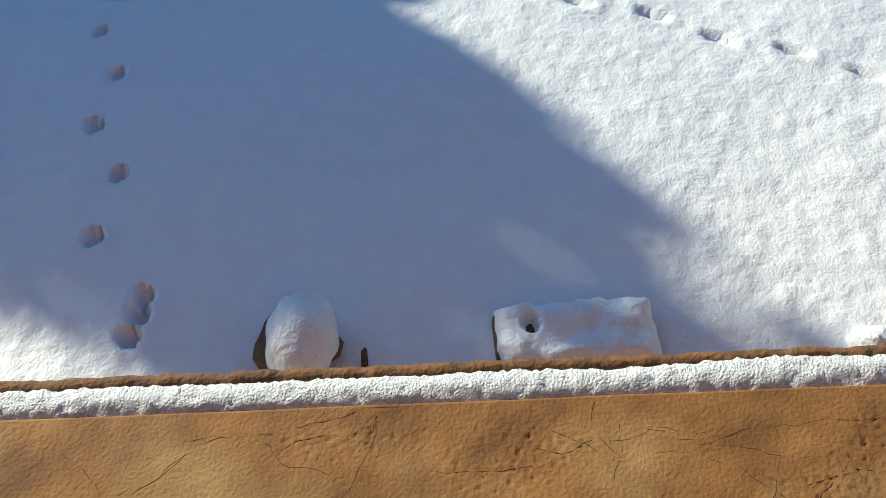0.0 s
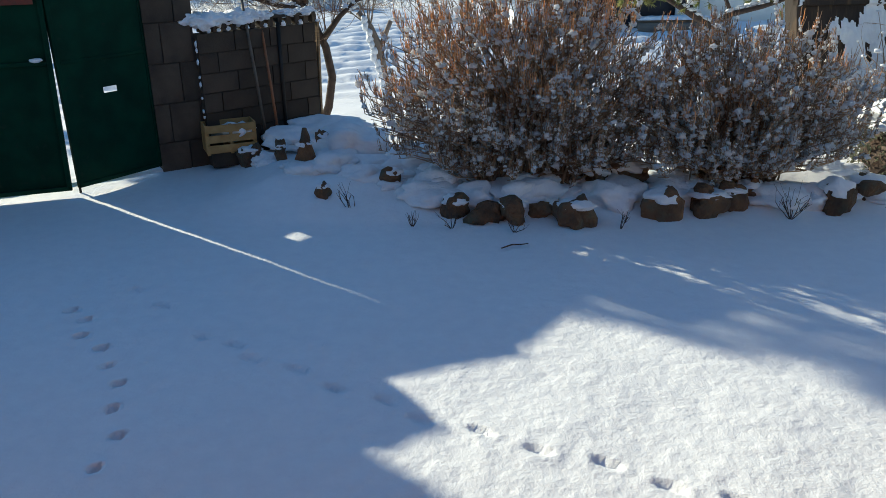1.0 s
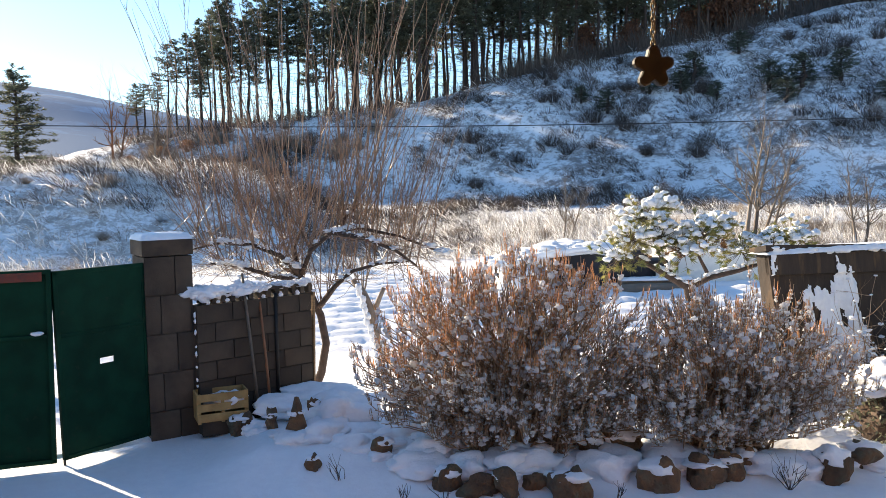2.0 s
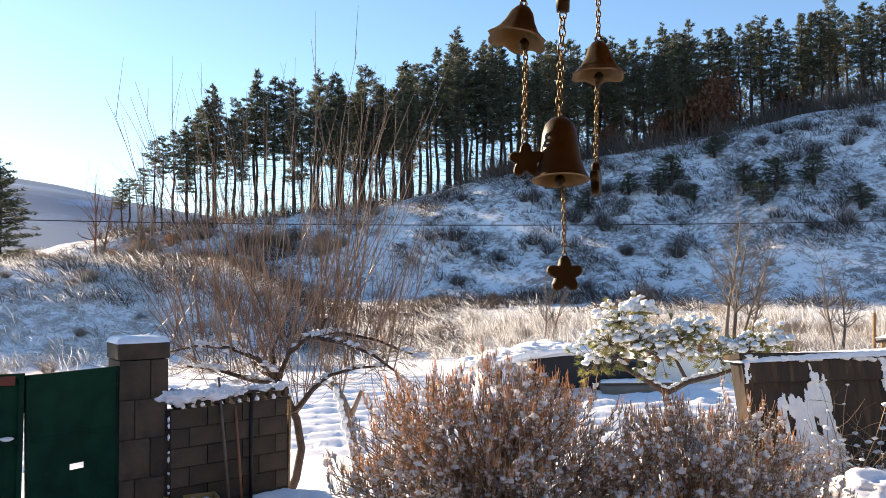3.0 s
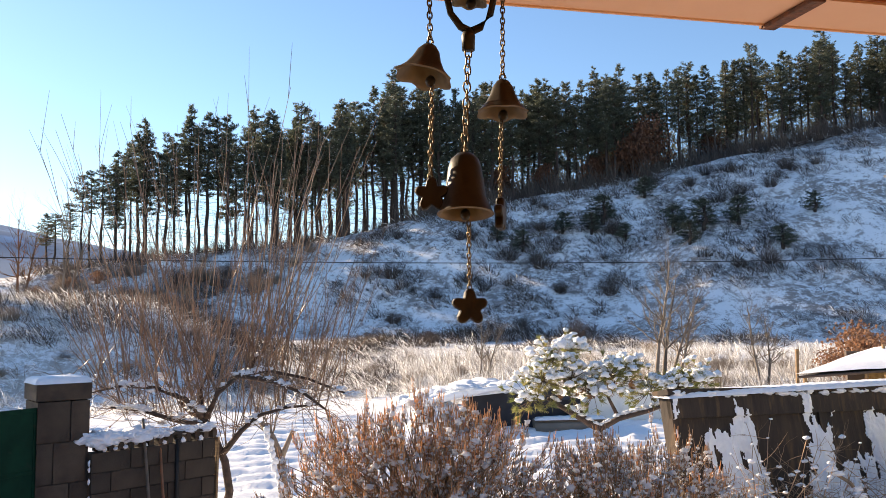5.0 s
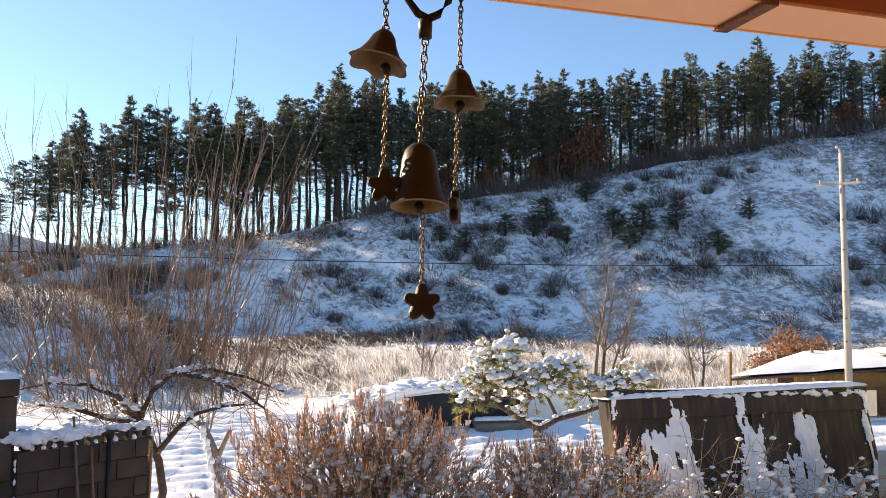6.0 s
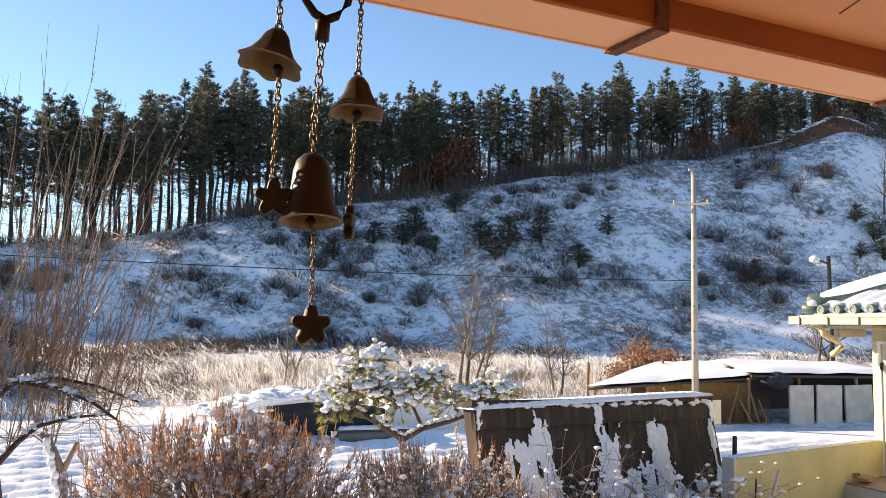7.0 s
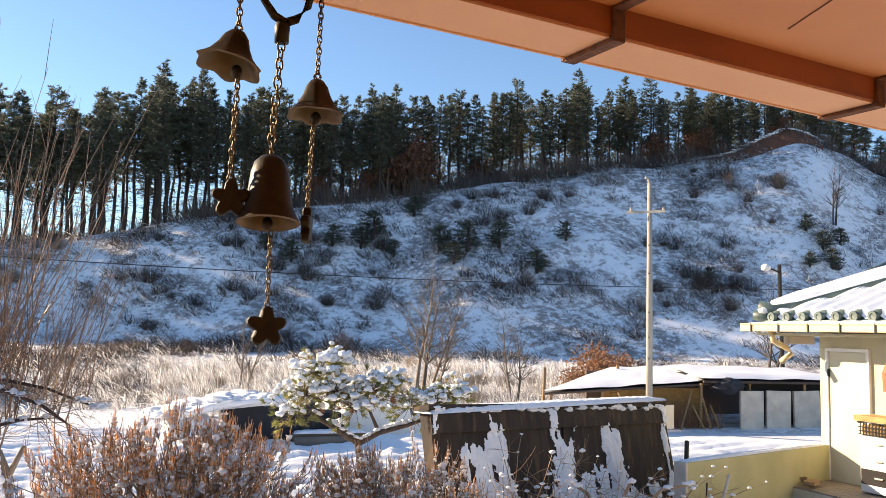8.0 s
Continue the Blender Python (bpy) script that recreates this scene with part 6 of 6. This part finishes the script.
def bush_mesh(seed, n, rad, h, width):
    q = random.Random(seed)
    sh = Shape()
    for _ in range(n):
        a, k = q.uniform(0, 6.28), q.random()
        p = Vector((0.15 * rad * math.cos(a), 0.15 * rad * math.sin(a), 0))
        e = Vector((rad * k * math.cos(a), rad * k * math.sin(a), h * q.uniform(0.5, 1) * (1 - 0.4 * k)))
        m = p.lerp(e, 0.5) + Vector((q.uniform(-0.1, 0.1), q.uniform(-0.1, 0.1), 0.12 * h))
        w = Vector((width, 0, 0))
        sh.add([p - w, p + w, m + w * 0.7, m - w * 0.7, e], [(0, 1, 2, 3), (3, 2, 4)])
        for _ in range(3):
            b = m.lerp(e, q.random())
            t = b + Vector((q.uniform(-0.3, 0.3) * rad, q.uniform(-0.3, 0.3) * rad, q.uniform(0, 0.3) * h))
            sh.add([b - w * 0.5, b + w * 0.5, t], [(0, 1, 2)])
    return sh


def leaf_bush(seed, n):
    """A rounded bush that still holds its dry leaves."""
    q = random.Random(seed)
    sh = bush_mesh(seed, 60, 0.8, 1.3, 0.012)
    for _ in range(n):
        a, e, k = q.uniform(0, 6.28), q.uniform(-0.3, 1.5), q.random() ** 0.4
        lump = 0.85 + 0.4 * noise.noise(Vector((2 * math.cos(a), 2 * math.sin(a), 2 * e + seed)))
        c = Vector((k * lump * math.cos(a) * math.cos(e), k * lump * math.sin(a) * math.cos(e), 0.55 + 0.85 * k * lump * math.sin(e)))
        u = Vector((q.uniform(-1, 1), q.uniform(-1, 1), q.uniform(-1, 1))).normalized() * 0.05
        v = u.cross(Vector((q.uniform(-1, 1), q.uniform(-1, 1), q.uniform(-1, 1)))).normalized() * 0.03
        sh.add([c - u, c + v, c + u, c - v], [(0, 1, 2, 3)])
    return sh


def scatter_bushes():
    q = random.Random(91)
    kinds = [(mesh_of("twigs", bush_mesh(k, 150, 1.5, 1.3, 0.011), SCRUB), "dark leafless bush on the snowy hillside") for k in (1, 2, 3)] + [(mesh_of("twigs", bush_mesh(7, 260, 1.35, 1.15, 0.008), BARETREE), "pale leafless bush below the hill")] + [(mesh_of("twigs", leaf_bush(8, 900), RUSTBUSH), "rust leaved bush below the hill")]

    def put(k, p, s):
        ob = new("hill_bush", kinds[k][0])
        tagged(ob, kinds[k][1], "bush", "bushes on the hill")
        ob.matrix_basis = Matrix.Translation(p) @ Matrix.Rotation(q.uniform(0, 6.28), 4, "Z") @ Matrix.Diagonal((s, s, s * q.uniform(0.8, 1.2), 1))

    for _ in range(420):
        p = at_polar(q.uniform(-32, 56), q.uniform(48, 71.5))
        if noise.noise(Vector((p.x * 0.13, p.y * 0.2, 4))) > 0.06 + 0.1 * q.uniform(-1, 1):
            put(q.randint(0, 2), p, q.uniform(0.5, 1.2))
    for _ in range(45):
        put(3, at_polar(q.uniform(-30, 27), q.uniform(25, 44)), q.uniform(0.3, 0.7))
    for _ in range(14):
        put(3, at_polar(q.uniform(17, 38), q.uniform(28.5, 37)), q.uniform(0.4, 0.8))
    for _ in range(34):
        put(q.choice((1, 3)), at_polar(q.uniform(-21, -3), q.uniform(65, 71.5)), q.uniform(0.8, 1.6))
    for az, r, s in ((31.8, 31, 1.1), (32.6, 31.5, 1.2), (30.8, 32, 0.9), (33.4, 32, 1.0), (32.2, 34, 1.5), (34, 33, 1.1), (-20, 66, 0.8), (-22, 64, 0.7), (-18, 66, 0.9), (-24, 62, 0.8), (-16.5, 68, 0.9)):
        put(4, at_polar(az, r), s)


scatter_bushes()


def bare_tree(az, r, h, seed, material, label, lean=0.0):
    q = random.Random(seed)
    base = at_polar(az, r)
    t = thing("bare_tree", base, label, "tree", "bare trees below the hill")
    w, tips = Shape(), []
    for k in range(2):
        p = base + Vector((k * 0.25, 0, 0))
        pts = [p]
        d = Vector((lean + q.uniform(-0.08, 0.08) + k * 0.15, 0, 1)).normalized()
        for j in range(6):
            d = (d + Vector((q.uniform(-0.1, 0.1), q.uniform(-0.1, 0.1), 0.05))).normalized()
            pts.append(pts[-1] + d * h / 6 * (1 - 0.15 * k))
        rad = [0.018 * h * (1 - 0.14 * j) for j in range(7)]
        w.tube(pts, rad, 6)
        for j in range(2, 7):
            for _ in range(5):
                grow(w, pts[j], Vector((q.uniform(-1, 1), q.uniform(-0.8, 0.8), q.uniform(0.2, 1.1))), h * 0.2 * q.uniform(0.6, 1.2), rad[j] * 0.5, 2, q, 0.6, 0.06, tips, 0.2, 4, (2, 3))
    part("branch_crown", w, material, t)


bare_tree(20.2, 30, 4.6, 5, BARETREE, "pale leafless roadside tree with fine twigs")
bare_tree(21.0, 31, 3.6, 6, BARETREE, "pale leafless roadside tree leaning out", 0.25)
bare_tree(26.6, 30, 3.0, 7, BARETREE, "slender leafless sapling on the grass")
bare_tree(8.5, 33, 2.4, 8, BARETREE, "small pale leafless sapling among reeds")
bare_tree(43, 36, 4.5, 9, SCRUB, "dark leafless tree at the hill foot")
bare_tree(-21, 52, 5.0, 10, RUSTBUSH, "leafless reddish tree at the hill's end")
bare_tree(-18.5, 60, 6.0, 13, BARETREE, "pale leafless tree at the wood's edge")
bare_tree(47, 62, 5.0, 12, SCRUB, "dark leafless tree on the hilltop")


# ---------------------------------------------------------------- pine wood on the ridge
def pine_tree(seed, h, crown0, sparse, girth=1.9, tuft=1.0):
    """Trunk and crown meshes of a pine with layered boughs of needle tufts, foot at the origin."""
    q = random.Random(seed)
    tr, cr, sn = Shape(), Shape(), Shape()
    pts = [Vector((0, 0, -0.5))]
    for k in range(1, 7):
        pts.append(Vector((q.uniform(-0.14, 0.14), q.uniform(-0.14, 0.14), h * 0.98 * k / 6)))
    tr.tube(pts, [0.15, 0.135, 0.12, 0.1, 0.075, 0.045, 0.015], 6)
    z = h * crown0
    side_bias = q.uniform(0, 6.28)
    while z < h:
        k = (z - h * crown0) / (h * (1 - crown0))
        reach = (0.1 + girth * (1 - k) ** 0.55 * (0.5 + 0.5 * min(1.0, k / 0.35))) * q.uniform(0.72, 1.15)
        for _ in range(q.randint(5, 8)):
            if q.random() < sparse:
                continue
            a = q.uniform(0, 6.28)
            ln = reach * q.uniform(0.45, 1.12) * (1 + 0.22 * math.cos(a - side_bias))
            b = Vector((0, 0, z + q.uniform(-0.15, 0.15)))
            d = Vector((math.cos(a), math.sin(a), q.uniform(-0.2, 0.25) + 0.5 * k)).normalized()
            side = Vector((-math.sin(a), math.cos(a), 0))
            tr.tube([b, b + d * ln * 0.9], [0.028, 0.008], 3, False)
            for _ in range(int(7 + 13 * ln / tuft)):
                f = q.uniform(0.15, 1.0) ** 0.75
                c = b + d * ln * f + side * q.uniform(-0.32, 0.32) * ln * (1.15 - 0.7 * f) + Vector((0, 0, q.uniform(-0.1, 0.12)))
                for _ in range(3):
                    u = (d * 0.4 + Vector((q.uniform(-1, 1), q.uniform(-1, 1), q.uniform(-0.55, 0.9)))).normalized()
                    v = u.cross(Vector((q.uniform(-1, 1), q.uniform(-1, 1), q.uniform(-1, 1)))).normalized() * q.uniform(0.022, 0.045) * tuft
                    cr.add([c - v, c + v, c + u * q.uniform(0.14, 0.3) * tuft], [(0, 1, 2)])
            if q.random() < 0.22:
                o = b + d * ln * q.uniform(0.5, 0.95) + Vector((0, 0, 0.07))
                sn.blob(o, (q.uniform(0.05, 0.15), q.uniform(0.05, 0.15), 0.035), 0.6, 1, q.random() * 40, 1.5)
        z += q.uniform(0.22, 0.36) * h / 13
    for _ in range(22 if crown0 > 0.1 else 0):
        b = Vector((0, 0, h * q.uniform(0.1, crown0 + 0.05)))
        a = q.uniform(0, 6.28)
        e = b + Vector((math.cos(a), math.sin(a), q.uniform(-0.1, 0.25))) * q.uniform(0.4, 1.4)
        tr.tube([b, e], [0.02, 0.006], 3, False)
        for _ in range(4):
            f = b.lerp(e, q.uniform(0.4, 1.0))
            tr.tube([f, f + Vector((q.uniform(-0.3, 0.3), q.uniform(-0.3, 0.3), q.uniform(-0.1, 0.25)))], [0.01, 0.004], 3, False)
    return mesh_of("trunk", tr, PINE_BARK), mesh_of("crown", cr, PINE), mesh_of("crown_snow", sn, SNOWBIT)


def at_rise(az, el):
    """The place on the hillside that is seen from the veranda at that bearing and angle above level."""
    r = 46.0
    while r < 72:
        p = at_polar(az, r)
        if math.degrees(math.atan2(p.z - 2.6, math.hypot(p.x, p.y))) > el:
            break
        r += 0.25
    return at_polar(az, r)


def pine_wood():
    q = random.Random(101)
    kinds = [pine_tree(200 + k, 13, (0.48, 0.56, 0.42, 0.6, 0.34, 0.24, 0.3, 0.4)[k], (0.35, 0.5, 0.3, 0.5, 0.3, 0.25, 0.4, 0.3)[k]) for k in range(8)]
    young = pine_tree(230, 2.6, 0.06, 0.72, 1.5, 0.7)
    larch = mesh_of("crown", leaf_bush(17, 2600), LARCH)
    tops = ((-20, 6.0), (-17.6, 9.4), (-16, 11.0), (-13.8, 12.4), (-11, 13.4), (-6, 13.7), (-2, 14.2), (2.6, 16.0), (6.7, 15.8), (12, 15.9), (22, 16.3), (26.6, 16.6), (30.5, 16.8), (34, 16.4), (40, 16.2), (45, 16.0), (47.3, 14.5), (50, 13.2), (66, 12))
    tallest = ((2.6, 17.0), (5.1, 16.7), (-11, 13.9), (-3.7, 14.5), (-6.9, 14.1), (16.6, 16.6), (18.2, 16.6), (22.7, 16.5), (26.7, 17.3), (31, 17.7), (34.1, 17.2), (35.8, 17.3), (38.4, 16.5), (40, 16.5), (44.7, 16.9), (-13.8, 12.8))
    az = -19.5
    rows = []
    while az < 62:
        rows.append((az, q.uniform(72.5, 76)))
        az += q.uniform(0.4, 0.85)
    for k in range(112):
        rows.append((q.uniform(-8 if k % 4 else -16, 60), q.uniform(76, 84)))
    rows = [(az, r, None) for az, r in rows] + [(az, 74.5, el) for az, el in tallest]
    for az, r, el in rows:
        p = at_polar(az, r)
        top = el or float(np.interp(az, [a for a, _ in tops], [e for _, e in tops]))
        h = (2.6 + math.hypot(p.x, p.y) * math.tan(radians(top)) - p.z) * (1.0 if el else q.choice((0.78, 0.84, 0.88, 0.92, 0.96, 1.0)))
        if h < 2.5:
            continue
        s = h / 13
        wide = min(1.7, max(0.75, s * q.uniform(0.9, 1.45)))
        tk, cw, sw = q.choice(kinds[:5] if az < 5 else kinds[2:])
        t = thing("pine_tree", p, "tall dark pine with bare lower trunk on the ridge", "tree", "pines on the ridge")
        m = Matrix.Translation(p) @ Matrix.Rotation(q.uniform(0, 6.28), 4, "Z") @ Matrix.Diagonal((wide, wide, s, 1))
        t.matrix_basis = m
        for nm, me in (("trunk", tk), ("crown", cw), ("crown_snow", sw)):
            ob = new(nm, me)
            ob.parent = t
            if nm == "crown_snow":
                tagged(ob, kind="stuff")
    for az, r, s in ((19.7, 73, 1.25), (18.6, 74, 0.9), (16.5, 74, 0.8), (24, 75, 0.8), (36, 73.5, 0.8), (39, 73.5, 0.9), (10, 74, 0.8), (44, 73, 0.7), (13, 74, 0.7)):
        ob = new("oak_tree", larch)
        tagged(ob, "rust brown leaf holding oak among the pines", "tree", "oaks on the ridge")
        ob.matrix_basis = Matrix.Translation(at_polar(az, r) + Vector((0, 0, -0.2))) @ Matrix.Diagonal((s * 2.3, s * 2.3, s * 3.4, 1))
    under = Shape()
    for i in range(5200):
        p = at_polar(q.uniform(-20 if i < 1500 else 5, 60), 71.5 + 12 * q.random())
        k = 0.55 if p.x < 3 else 1.0
        twig_clump(under, p, q, 11, q.uniform(0.6, 1.5), q.uniform(0.8, 3.6) * k, 0.02)
    tagged(part("undergrowth", under, SCRUB), "dark brown undergrowth beneath the pine wood", "undergrowth", kind="stuff")
    # the depth of the wood behind the front trees
    deep = Shape()
    for i in range(30000):
        az = q.uniform(-2, 60) if i < 9000 else q.uniform(7, 60)
        p = at_polar(az, q.uniform(79, 92))
        top = float(np.interp(az, [a for a, _ in tops], [e for _, e in tops])) * 0.84
        hh = 2.6 + math.hypot(p.x, p.y) * math.tan(radians(top)) - p.z
        if hh < 3:
            continue
        k = q.random()
        k = k if k > 0.45 or q.random() < (0.3 if az < 3 else 0.9) else 0.45 + 0.55 * q.random()
        c = p + Vector((0, 0, hh * k * (0.8 + 0.3 * noise.noise(Vector((p.x * 0.35, p.y * 0.35, 1))))))
        u = Vector((q.uniform(-1, 1), q.uniform(-1, 1), q.uniform(-0.7, 0.5))).normalized() * q.uniform(0.3, 0.75)
        v = u.cross(Vector((q.uniform(-0.6, 0.6), q.uniform(-0.6, 0.6), 1))).normalized() * q.uniform(0.06, 0.14)
        deep.add([c - v, c + v, c + u], [(0, 1, 2)])
    tagged(part("pine_thicket", deep, PINE), "dark depth of the pine wood behind its edge", "wood", kind="stuff")
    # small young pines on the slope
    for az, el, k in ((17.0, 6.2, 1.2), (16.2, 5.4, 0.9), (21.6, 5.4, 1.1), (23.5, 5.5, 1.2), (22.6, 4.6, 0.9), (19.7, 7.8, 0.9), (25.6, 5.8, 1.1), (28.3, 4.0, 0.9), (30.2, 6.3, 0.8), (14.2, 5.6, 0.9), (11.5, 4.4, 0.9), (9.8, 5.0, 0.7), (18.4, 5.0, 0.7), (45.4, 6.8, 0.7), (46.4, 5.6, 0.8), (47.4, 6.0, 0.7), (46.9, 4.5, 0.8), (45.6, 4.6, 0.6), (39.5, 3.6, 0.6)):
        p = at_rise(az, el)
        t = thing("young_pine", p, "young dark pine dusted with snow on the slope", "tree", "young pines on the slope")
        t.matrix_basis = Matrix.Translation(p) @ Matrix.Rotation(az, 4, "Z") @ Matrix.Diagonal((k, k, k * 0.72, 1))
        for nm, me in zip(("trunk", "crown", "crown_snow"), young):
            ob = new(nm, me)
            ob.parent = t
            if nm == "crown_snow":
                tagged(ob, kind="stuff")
    # conifer standing beyond the gate
    p = at_polar(-26.4, 39)
    t = thing("spruce_tree", p, "dark drooping conifer at the edge of the field", "tree")
    t.matrix_basis = Matrix.Translation(p) @ Matrix.Diagonal((1.0, 1.0, 0.55, 1)) @ Matrix.Translation((0, 0, -4.5))
    for nm, me in zip(("trunk", "crown", "crown_snow"), kinds[4]):
        ob = new(nm, me)
        ob.parent = t
        if nm == "crown_snow":
            tagged(ob, kind="stuff")


pine_wood()


def earth_bank():
    """A cut face of bare soil that grows along the ridge towards the shoulder of the hill, with snow on its brow."""
    t = thing("earth_bank", at_polar(43.3, 71.5), "bare red brown earth bank capped with snow", "bank")
    soil, snow = Shape(), Shape()
    n, m = 60, 8
    brow = []
    for i in range(n + 1):
        f = i / n
        az = 38.6 + 7.9 * f
        tall = 0.1 + 0.95 * max(0.0, math.sin(math.pi * min(1.0, f * 1.02) ** 1.9)) + 0.15 * noise.noise(Vector((az * 2, 0, 0)))
        foot, head = at_polar(az, 70.6), at_polar(az, 72.2)
        for j in range(m + 1):
            v = j / m
            p = foot.lerp(head, v) + Vector((0, 0, -0.25 + (tall + 0.25) * v ** 0.7 + 0.16 * noise.noise(Vector((az * 5, v * 4, 1)))))
            soil.v.append(p)
        back = at_polar(az, 74.5) + Vector((0, 0, -0.3))
        brow.append(soil.v[-1])
        soil.v.append(back)
    k = m + 2
    soil.f = [(i * k + j, (i + 1) * k + j, (i + 1) * k + j + 1, i * k + j + 1) for i in range(n) for j in range(m + 1)]
    part("soil", soil, SOIL, t, smooth=True)
    for i in range(0, n, 2):
        for o in range(2):
            c = brow[i] + Vector((o * 0.4, 0.25, 0.03))
            snow.blob(c, (0.6, 0.3, 0.07 + 0.08 * (i / n)), 0.7, 2, i + o * 0.5, 1.6)
    part("snow_cap", snow, SNOW, t, smooth=True)


earth_bank()


def shade_tree():
    """The unseen evergreen beyond the gate whose shade lies over the yard."""
    q = random.Random(111)
    c = Vector((0, 1.85, 0)) + Vector((-0.777, 0.63, 0)) * 13.5
    t = thing("evergreen_tree", (c.x, c.y, 0), "dense unseen evergreen outside the yard whose shade crosses it", "tree")
    tr, lv = Shape(), Shape()
    tr.tube([c, c + Vector((0.05, 0, 2.6)), c + Vector((0, 0.05, 5.25))], [0.2, 0.15, 0.04], 10)
    for i in range(9000):
        z = q.uniform(0.4, 5.35)
        rad = (1.1 if z < 4.36 else 1.1 - 0.72 * (z - 4.36)) * (0.93 + 0.22 * noise.noise(Vector((z * 1.6, 0, 0))))
        if z > 4.8 and q.random() < 0.95:
            continue
        a, k = q.uniform(0, 6.28), math.sqrt(q.random())
        p = c + Vector((rad * k * math.cos(a), rad * k * math.sin(a), z))
        u = Vector((q.uniform(-1, 1), q.uniform(-1, 1), q.uniform(-1, 1))).normalized() * 0.12
        v = u.cross(Vector((q.uniform(-1, 1), q.uniform(-1, 1), q.uniform(-1, 1)))).normalized() * 0.07
        lv.add([p - u, p + v, p + u, p - v], [(0, 1, 2, 3)])
    part("trunk", tr, PINE_BARK, t)
    part("crown", lv, PINE, t)
    # a looser, unseen tree, added to shade the ground past the pillar
    c = Vector((0.63, 0.777, 0)) * 4.72 + Vector((-0.777, 0.63, 0)) * 18
    t = thing("evergreen_tree", (c.x, c.y, 0), "loose crowned unseen evergreen, added for its shade on the yard", "tree")
    tr, lv = Shape(), Shape()
    tr.tube([c, c + Vector((0.05, 0, 3)), c + Vector((0, 0.05, 6.8))], [0.16, 0.12, 0.03], 10)
    for i in range(160):
        z = q.uniform(3.2, 6.9)
        rad = 0.5 * min(1.0, (7.1 - z) / 1.2)
        a, k = q.uniform(0, 6.28), math.sqrt(q.random())
        o = c + Vector((rad * k * math.cos(a), rad * k * math.sin(a), z))
        tr.tube([Vector((c.x, c.y, z - 0.3)), o], [0.012, 0.006], 3, False)
        for _ in range(9):
            p = o + Vector((q.gauss(0, 0.09), q.gauss(0, 0.09), q.gauss(0, 0.05)))
            u = Vector((q.uniform(-1, 1), q.uniform(-1, 1), q.uniform(-1, 1))).normalized() * 0.1
            v = u.cross(Vector((q.uniform(-1, 1), q.uniform(-1, 1), q.uniform(-1, 1)))).normalized() * 0.05
            lv.add([p - u, p + v, p + u, p - v], [(0, 1, 2, 3)])
    part("trunk", tr, PINE_BARK, t)
    part("crown", lv, PINE, t)


shade_tree()


def dead_weeds():
    q = random.Random(121)
    for x, y, n, h in ((-0.37, 6.55, 5, 0.1), (2.72, 6.62, 9, 0.2), (-0.05, 6.5, 5, 0.14), (-0.9, 6.9, 5, 0.2), (3.6, 6.6, 6, 0.15), (0.45, 6.4, 4, 0.1), (1.3, 6.45, 5, 0.12)):
        t = thing("dead_weed", (x, y, 0), "dry brown weed stalk poking out of the snow", "weed", "dead weeds by the rocks")
        sh, tips = Shape(), []
        for _ in range(n):
            grow(sh, Vector((x, y, -0.01)), Vector((q.uniform(-0.8, 0.8), q.uniform(-0.5, 0.5), 1)), h, 0.004, 1, q, 0.7, 0.05, tips, 0.25, 4, (2, 3))
        part("stalk", sh, BARK, t)
    tw = part("fallen_twig", Shape().tube([(0.32, 6.02, 0.012), (0.4, 6.07, 0.02), (0.48, 6.08, 0.018), (0.53, 6.12, 0.01)], [0.005, 0.006, 0.005, 0.003], 6), BARK)
    tagged(tw, "thin bent twig lying on the snow", "twig")


dead_weeds()
